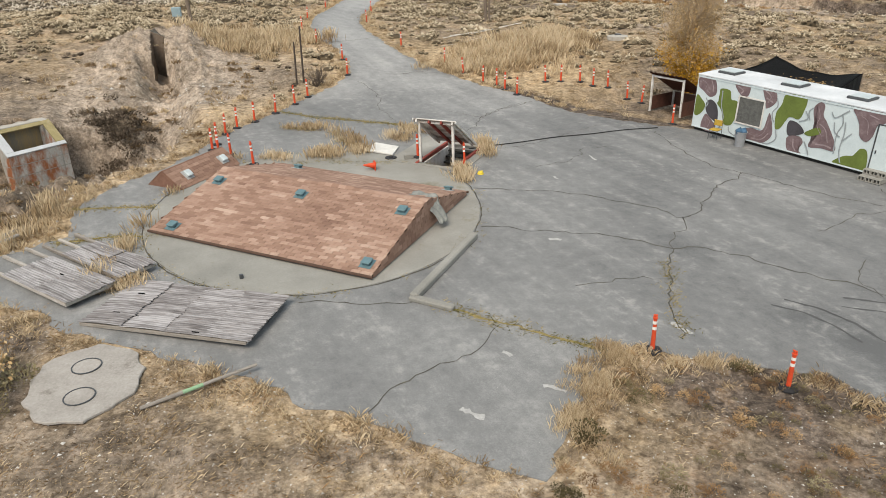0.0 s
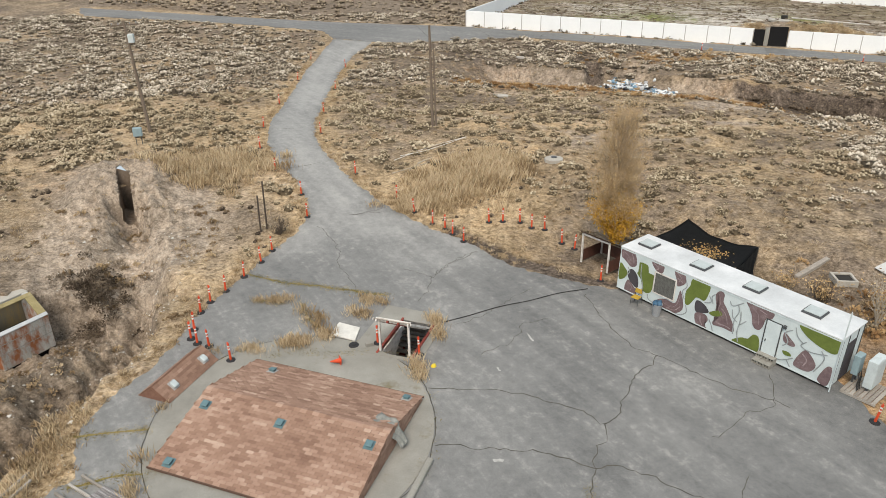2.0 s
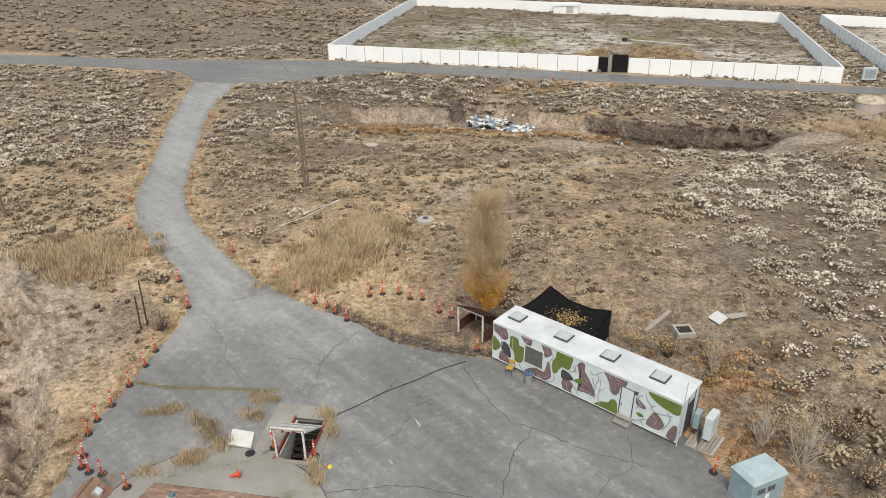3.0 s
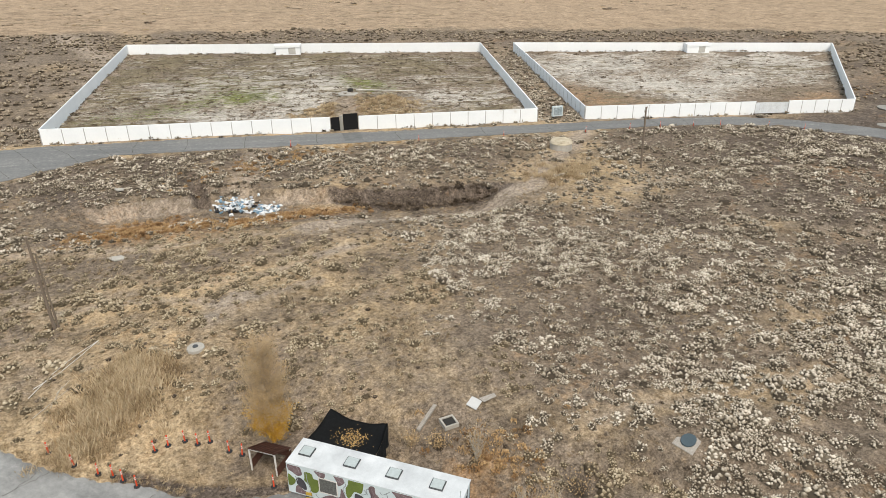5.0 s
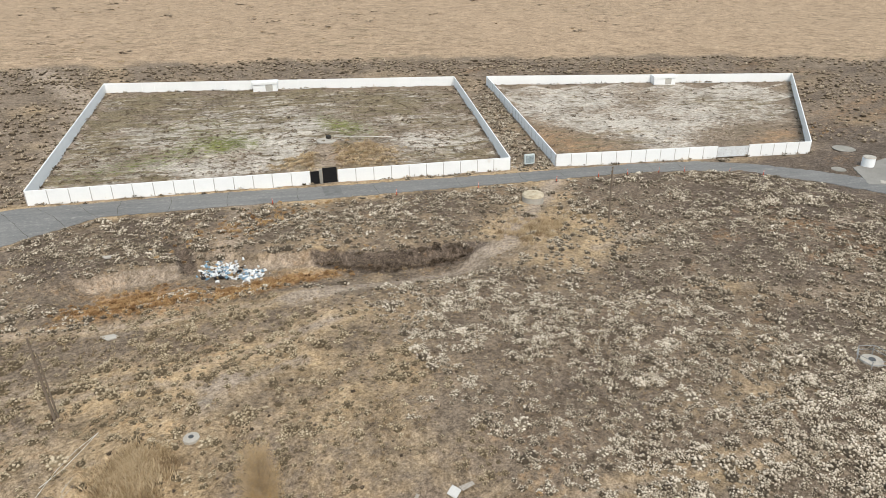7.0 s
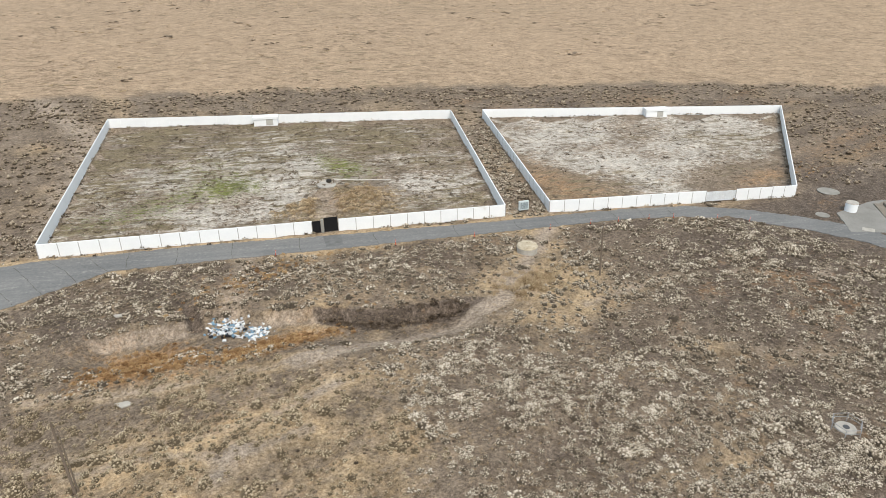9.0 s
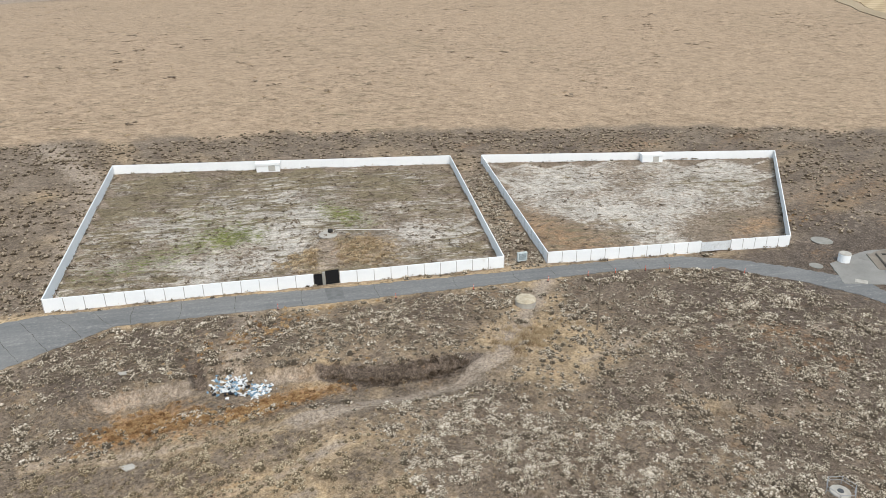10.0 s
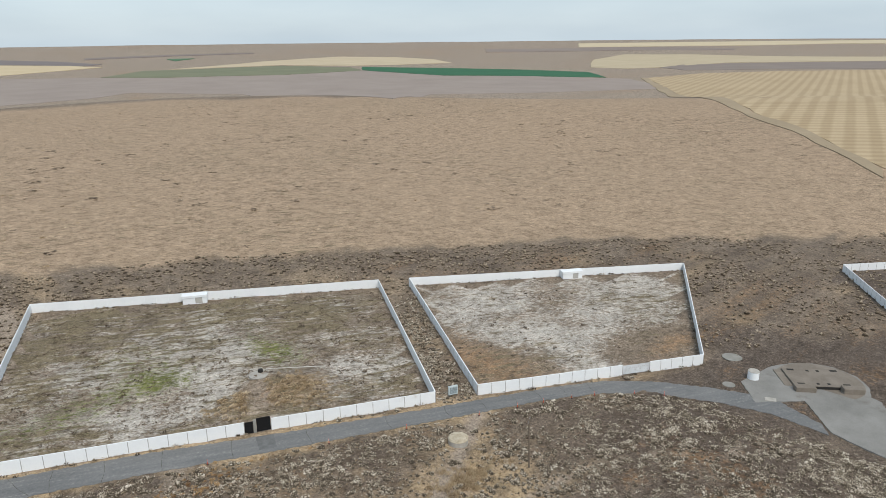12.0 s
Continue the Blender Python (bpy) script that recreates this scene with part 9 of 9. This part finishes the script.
CRACKS = (
    ((10.7, 34.1), (10.7, 31.6), (11.1, 30.2), (11.75, 28.6), (12.6, 27.9), (13.5, 26.7), (14.25, 25.7), (15.6, 24.6), (17.0, 23.6)),
    ((12.6, 27.9), (11.05, 26.3), (9.9, 24.6), (8.6, 23.0), (7.8, 21.5), (7.3, 20.5), (6.9, 19.6), (6.7, 18.4), (6.4, 17.25), (6.25, 16.2), (6.0, 15.2)),
    ((1.25, 26.0), (3.3, 25.8), (5.2, 25.4), (6.7, 24.6), (7.8, 23.9), (8.6, 23.1)),
    ((1.3, 22.2), (3.2, 21.95), (5.4, 21.65), (6.75, 21.05), (7.4, 20.6), (8.4, 20.45), (9.5, 19.8), (10.9, 18.9), (12.1, 17.9), (13.4, 16.4)),
    ((15.1, 23.5), (13.8, 22.5), (12.75, 22.0)), ((17.3, 26.0), (16.4, 23.9), (15.1, 23.5)),
    ((2.9, 31.2), (4.8, 32.4), (6.5, 33.7), (7.9, 35.1)), ((2.2, 36.5), (3.1, 38.0), (4.9, 39.5)), ((13.2, 19.7), (12.2, 18.3), (12.35, 17.3)),
    ((-1.8, 12.0), (-1.45, 12.5), (-1.0, 13.2), (-0.07, 13.9), (0.6, 14.5), (0.9, 15.0), (1.3, 15.7)),
    ((1.2, 33.85), (2.3, 36.6), (3.7, 38.6), (5.3, 39.7)), ((-2.7, 45.0), (-0.85, 45.1), (0.5, 45.7)), ((-8.1, 52.8), (-6.2, 53.4), (-4.3, 54.4)), ((-2.9, 45.0), (-1.2, 45.6), (0.2, 46.4)),
    ((-10.5, 63.0), (-8.5, 63.2), (-6.6, 63.5)), ((-10.2, 73.0), (-6.4, 73.5)), ((4.0, 28.5), (5.6, 29.6), (6.4, 31.0), (8.0, 31.6)), ((-7.8, 34.5), (-6.1, 34.1)), ((3.8, 18.0), (5.0, 18.5), (6.6, 18.4)),
    ((-5.0, 43.5), (-3.5, 41.0), (-3.3, 38.5), (-2.2, 35.2)), ((0.4, 37.8), (2.2, 36.5)))
for i, pts in enumerate(CRACKS):
    ribbon("crack", pts, 0.05 if i < 4 else 0.032, CRACK, pavement, 40 + i)
ribbon("crack", ((-0.9, 17.0), (-2.5, 16.9), (-4.0, 17.0)), 0.05, CRACK, pavement, 70)
# cracks across the road, about every ten metres, and one long seam
road_base = lambda px, py: level(px, py) + 0.03
crack_rnd = random.Random(61)
mid_n = [Vector(p) for p in ROAD_N[:12]]
for k in range(3, 11):
    for j in (0.2, 0.7):
        pn = mid_n[k].lerp(mid_n[k + 1], j)
        ps = min((Vector(ROAD_S[i]).lerp(Vector(ROAD_S[i + 1]), f / 40) for i in range(4, 13) for f in range(41)), key=lambda q: (q - pn).length)
        skew = (mid_n[k + 1] - mid_n[k]).normalized() * crack_rnd.uniform(-0.9, 0.9)
        ribbon("crack", (pn.lerp(ps, 0.02), pn.lerp(ps, 0.5) + skew, pn.lerp(ps, 0.98)), 0.09, CRACK, road, 300 + 3 * k + int(j * 3), wobble=0.05, step=0.5, base=road_base)
# weedy joints between the slabs
JOINTS = (((-0.05, 16.8), (0.9, 16.3), (1.9, 15.75), (2.65, 15.3), (3.95, 14.6)), ((-8.5, 37.5), (-6.55, 36.55), (-4.35, 35.8), (-2.2, 35.15), (-0.5, 34.6)), ((-5.2, 33.9), (-4.4, 32.0), (-3.3, 30.7)), ((-13.4, 23.75), (-11.9, 23.8), (-10.4, 23.95)), ((-12.45, 20.85), (-11.0, 21.3), (-9.65, 21.45)),
          ((-7.7, 34.45), (-6.2, 34.1)), ((-6.2, 28.95), (-5.0, 29.3), (-3.65, 29.0), (-1.7, 29.1)))
jx, jy = [], []
for i, pts in enumerate(JOINTS):
    line = ribbon("weedy_joint", pts, 0.16, WEED, pavement, 80 + i, wobble=0.03)
    for p in line:
        for _ in range(4):
            jx.append(p.x + rng.normal(0, 0.07)), jy.append(p.y + rng.normal(0, 0.07))
for a in np.arange(0, 2 * math.pi, 0.012):
    if rng.uniform() < 0.10 + 0.5 * max(0, math.sin(a * 3 + 1)) * max(0, -math.cos(a - 0.4)) + 0.15 * (math.sin(a * 7) > 0.5):
        jx.append(-4.5 + 5.93 * math.cos(a) + rng.normal(0, 0.05)), jy.append(24.0 + 6.61 * math.sin(a) + rng.normal(0, 0.05))
ribbon("apron_joint", [(-4.5 + 5.92 * math.cos(a), 24.0 + 6.6 * math.sin(a)) for a in np.linspace(0, 2 * math.pi, 60)], 0.06, CRACK, pavement, 99, wobble=0.02)
for p in np.linspace(0, 1, 40):
    jx.append(6.9 - 0.9 * p + rng.normal(0, 0.06)), jy.append(19.6 - 4.4 * p)
jx, jy = np.array(jx), np.array(jy)
MOSS = plant_material("joint_weed", ((0.25, (0.10, 0.10, 0.03)), (0.5, (0.27, 0.215, 0.085)), (0.75, (0.48, 0.385, 0.20))))
strew("joint_weeds", LITTER, jx, jy, rng.uniform(0.5, 1.5, len(jx)), MOSS, "small green and straw weeds in paving joints", "weeds", rng, 0.0, 0.16, z=level(jx, jy) + 0.01)


def pebbles(n, x0, x1, y0, y1, size, mat, label, zlift, seed, keep_inside=None):
    g = np.random.default_rng(seed)
    x, y = sow(n, x0, x1, y0, y1, g)
    if keep_inside is not None:
        k = inside(x, y, keep_inside)
        x, y = x[k], y[k]
    else:
        k = ~inside(x, y, PAD)
        x, y = x[k], y[k]
    base = np.array([(1, 0, 0.1), (-0.6, 0.8, 0.1), (-0.5, -0.9, 0.1), (0.1, 0.0, 0.75)])
    tris = np.array([(0, 1, 3), (1, 2, 3), (2, 0, 3)])
    z = np.where(inside(x, y, PAD), level(x, y) + zlift, levelled(x, y))
    strew("gravel", [(base, tris)], x, y, g.lognormal(math.log(size), 0.45, len(x)), mat, label, "gravel", g, 0.0, 0.15, z=z)


GRIT = plant_material("pale_grit", ((0.3, (0.26, 0.245, 0.22)), (0.7, (0.62, 0.60, 0.56))))
pebbles(600, -4, 20, 10, 34, 0.006, GRIT, "pale grit strewn over the asphalt", 0.0, 21, PAD)
pebbles(9000, -14, 16, 6.5, 17, 0.016, GRIT, "pale stones in the dry turf", 0.0, 22)
pebbles(900, -20, -12, 18, 44, 0.05, GRIT, "pale stones on the ditch's banks", 0.0, 23)


# ---- heap of rubbish in the cut ----
def rubbish():
    g = random.Random(77)
    mats = [two_tone("white_rubbish", (0.66, 0.68, 0.69), 0.2, rough=0.6), two_tone("blue_rubbish", (0.16, 0.27, 0.36), 0.4, rough=0.6), two_tone("black_bag", (0.018, 0.018, 0.02), 0.3, rough=0.4), two_tone("grey_rubbish", (0.34, 0.35, 0.36), 0.4), two_tone("brown_card", (0.33, 0.23, 0.13), 0.3)]
    bm = bmesh.new()
    for k in range(430):
        if k % 3:
            x, y = g.gauss(-0.9, 1.1), g.gauss(0.8, 1.3)
        else:
            x, y = g.gauss(1.7, 0.9), g.gauss(-2.6, 0.8)
        h = max(0.0, 0.75 * math.exp(-((x + 1) / 2.0) ** 2 - (y / 1.5) ** 2))
        z = float(levelled(30.7 + x, 84.2 + y)) + h * g.uniform(0.5, 1.0)
        a, b, c = g.uniform(0.08, 0.32), g.uniform(0.06, 0.22), g.uniform(0.03, 0.16)
        m = Matrix.Translation((30.7 + x, 84.2 + y, z)) @ Euler((g.uniform(-0.6, 0.6), g.uniform(-0.6, 0.6), g.uniform(0, 6.3))).to_matrix().to_4x4()
        i = g.choices(range(5), (0.48, 0.18, 0.14, 0.14, 0.06))[0]
        n = len(bm.verts)
        box(bm, -a, a, -b, b, -c, c, m=m, index=i)
        bm.verts.ensure_lookup_table()
        for v in bm.verts[n:]:
            v.co += Vector((g.gauss(0, 0.04), g.gauss(0, 0.04), g.gauss(0, 0.04)))
    tagged(part("rubbish_heap", bm, mats, None), "heap of white, blue and black rubbish tipped down a bank", "rubbish", kind="stuff")


rubbish()


# ---- low vault on the concrete yard ----
def vault():
    m = Matrix.Translation((151.0, 36.2, float(level(151.0, 36.2)))) @ Matrix.Rotation(math.radians(-52), 4, "Z") @ Matrix.Diagonal((0.84, 0.84, 1.0, 1.0))
    v = tagged(empty("low_vault", m), "low brown concrete vault with square openings on a bleached yard", "vault")
    brown = material("brown_stained_concrete", ((0.3, (0.15, 0.125, 0.10)), (0.7, (0.27, 0.235, 0.195))), scale=0.3, fine=5)
    bm = bmesh.new()
    tube(bm, (0, 0.5, -0.1), (0, 0.5, 0.14), 10.4, 10.2, 40)
    part("vault_base", bm, brown, v, "round brown concrete base")
    for name, q, h in (("vault_deck", (-7.5, 7.5, -4.0, 6.0), 0.75), ("vault_block", (-8.0, -3.2, -6.2, -4.02), 1.25), ("vault_block", (3.2, 8.0, -6.2, -4.02), 1.25), ("vault_step", (-9.5, -7.52, -3.0, 6.0), 0.35)):
        bm = bmesh.new()
        box(bm, *q, -0.2, h, 0.08)
        part(name, bm, brown, v)
    # near-black slabs stand in for the shade inside openings and doorway
    for x, y in ((-5.6, -2.8), (5.2, -2.8), (-5.6, 5.0), (5.0, 5.0), (-1.5, -2.6), (1.0, -2.6), (-1.5, 4.6), (1.0, 4.6)):
        w = 0.85 if abs(x) > 3 else 0.35
        bm = bmesh.new()
        box(bm, x - w, x + w, y - 0.4, y + 0.4, 0.74, 0.80, 0.01)
        part("opening_cover", bm, DARK_INSIDE, v)
    bm = bmesh.new()
    box(bm, -3.15, 3.15, -4.15, -4.02, 0.0, 0.7)
    part("dark_doorway", bm, DARK_INSIDE, v)


vault()
w = tagged(empty("white_tank", pose(142.7, 47.0, float(level(142.7, 47.0)) + 0.05)), "short white cylindrical tank on the concrete yard", "tank")
bm = bmesh.new()
tube(bm, (0, 0, 0), (0, 0, 1.7), 1.15, 1.15, 28)
part("tank_shell", bm, WHITE_WALL, w)
bm = bmesh.new()
tube(bm, (0, 0, 1.7), (0, 0, 1.82), 1.2, 1.1, 28)
part("tank_lid", bm, PALE_CONCRETE, w)
slab_piece("round_pad", circle(150.2, 54.6, 2.2, 2.2, 24), 0.12, CONCRETE, "round grey concrete pad in dark soil", "concrete pad", 0.05)
slab_piece("square_pad", ((134.3, 41.4), (135.8, 42.0), (136.8, 40.1), (135.3, 39.5)), 0.06, PALE_CONCRETE, "pale square slab set in the asphalt", "slab", 0.06)
slab_piece("drain_ring", circle(136.0, 49.4, 1.3, 1.3, 20), 0.12, CONCRETE, "grey concrete drain ring beside the road", "drain", 0.02)
# third walled yard, only its near corner in view
third = tagged(empty("wall_third_yard_west"), "white-painted precast concrete panel wall of another yard", "wall", kind="structure")
wall_run(third, (243.1, 57.2), (208.8, 35.3))
third = tagged(empty("wall_third_yard_north"), "white-painted precast concrete panel wall of another yard", "wall", kind="structure")
wall_run(third, (243.1, 57.2), (297.2, 20.4))
# patch in the road before the gate
slab_piece("road_patch", ((54.7, 100.2), (57.5, 98.8), (55.6, 94.7), (52.9, 96.0)), 0.02, two_tone("patched_asphalt", (0.15, 0.152, 0.15), 0.3), "darker repaired patch in the road by the gate", "road patch", 0.025)
# poles of dead wood lying by the drive
for i, (x, y, L, turn) in enumerate(((0.2, 51.5, 3.6, 35), (1.5, 52.0, 2.6, 60), (2.2, 53.5, 2.2, 42), (-8.2, 50.0, 1.6, 10))):
    bm = bmesh.new()
    tube(bm, (0, 0, 0.05), (L, 0, 0.12), 0.04, 0.025, 8)
    tagged(part("dead_stick", bm, PALE_TWIG, None, m=here(x, y, turn)), "pale dead stick lying in dry grass", "stick", "sticks in the grass")
# old rail beams along the paving's edge above the ditch
for i, (a, b) in enumerate((((-15.9, 17.0), (-14.1, 21.6)), ((-15.55, 16.9), (-13.85, 21.2)))):
    bm = bmesh.new()
    za, zb = float(level(*a)) + 0.1, float(level(*b)) + 0.12
    tube(bm, (a[0], a[1], za), (b[0], b[1], zb), 0.07, 0.06, 8)
    tagged(part("edge_rail", bm, TIMBER, None), "long weathered rail lying along the ditch edge", "rail", "rails along the ditch")
# scuffs and tyre marks on the asphalt
CHALK = two_tone("pale_scuff", (0.38, 0.375, 0.36), 0.3, scale=6, fine=30)
for i, (a, b, w) in enumerate((((6.6, 30.2), (6.75, 29.5), 0.16), ((3.5, 21.2), (3.9, 21.15), 0.2), ((4.6, 27.4), (4.75, 27.1), 0.1), ((2.2, 13.2), (2.7, 13.0), 0.14), ((0.3, 12.4), (0.8, 12.1), 0.2), ((6.0, 16.0), (6.3, 15.4), 0.22), ((1.4, 14.6), (1.6, 14.4), 0.12))):
    ribbon("scuff", (a, b), w, CHALK, pavement, 200 + i, lift=0.005, wobble=0.03, step=0.08)
TYRE = two_tone("tyre_rubber_mark", (0.085, 0.085, 0.085), 0.3, scale=3, fine=20)
for i, pts in enumerate((((9.0, 16.9), (9.7, 16.5), (10.2, 15.8), (10.5, 15.0)), ((9.5, 17.2), (10.2, 16.7), (10.8, 15.9), (11.1, 15.0)), ((10.9, 16.8), (12.2, 16.4), (13.6, 15.4)), ((11.2, 17.3), (12.6, 16.9), (14.0, 15.8)))):
    ribbon("tyre_mark", pts, 0.11, TYRE, pavement, 220 + i, lift=0.005, wobble=0.015, step=0.15)
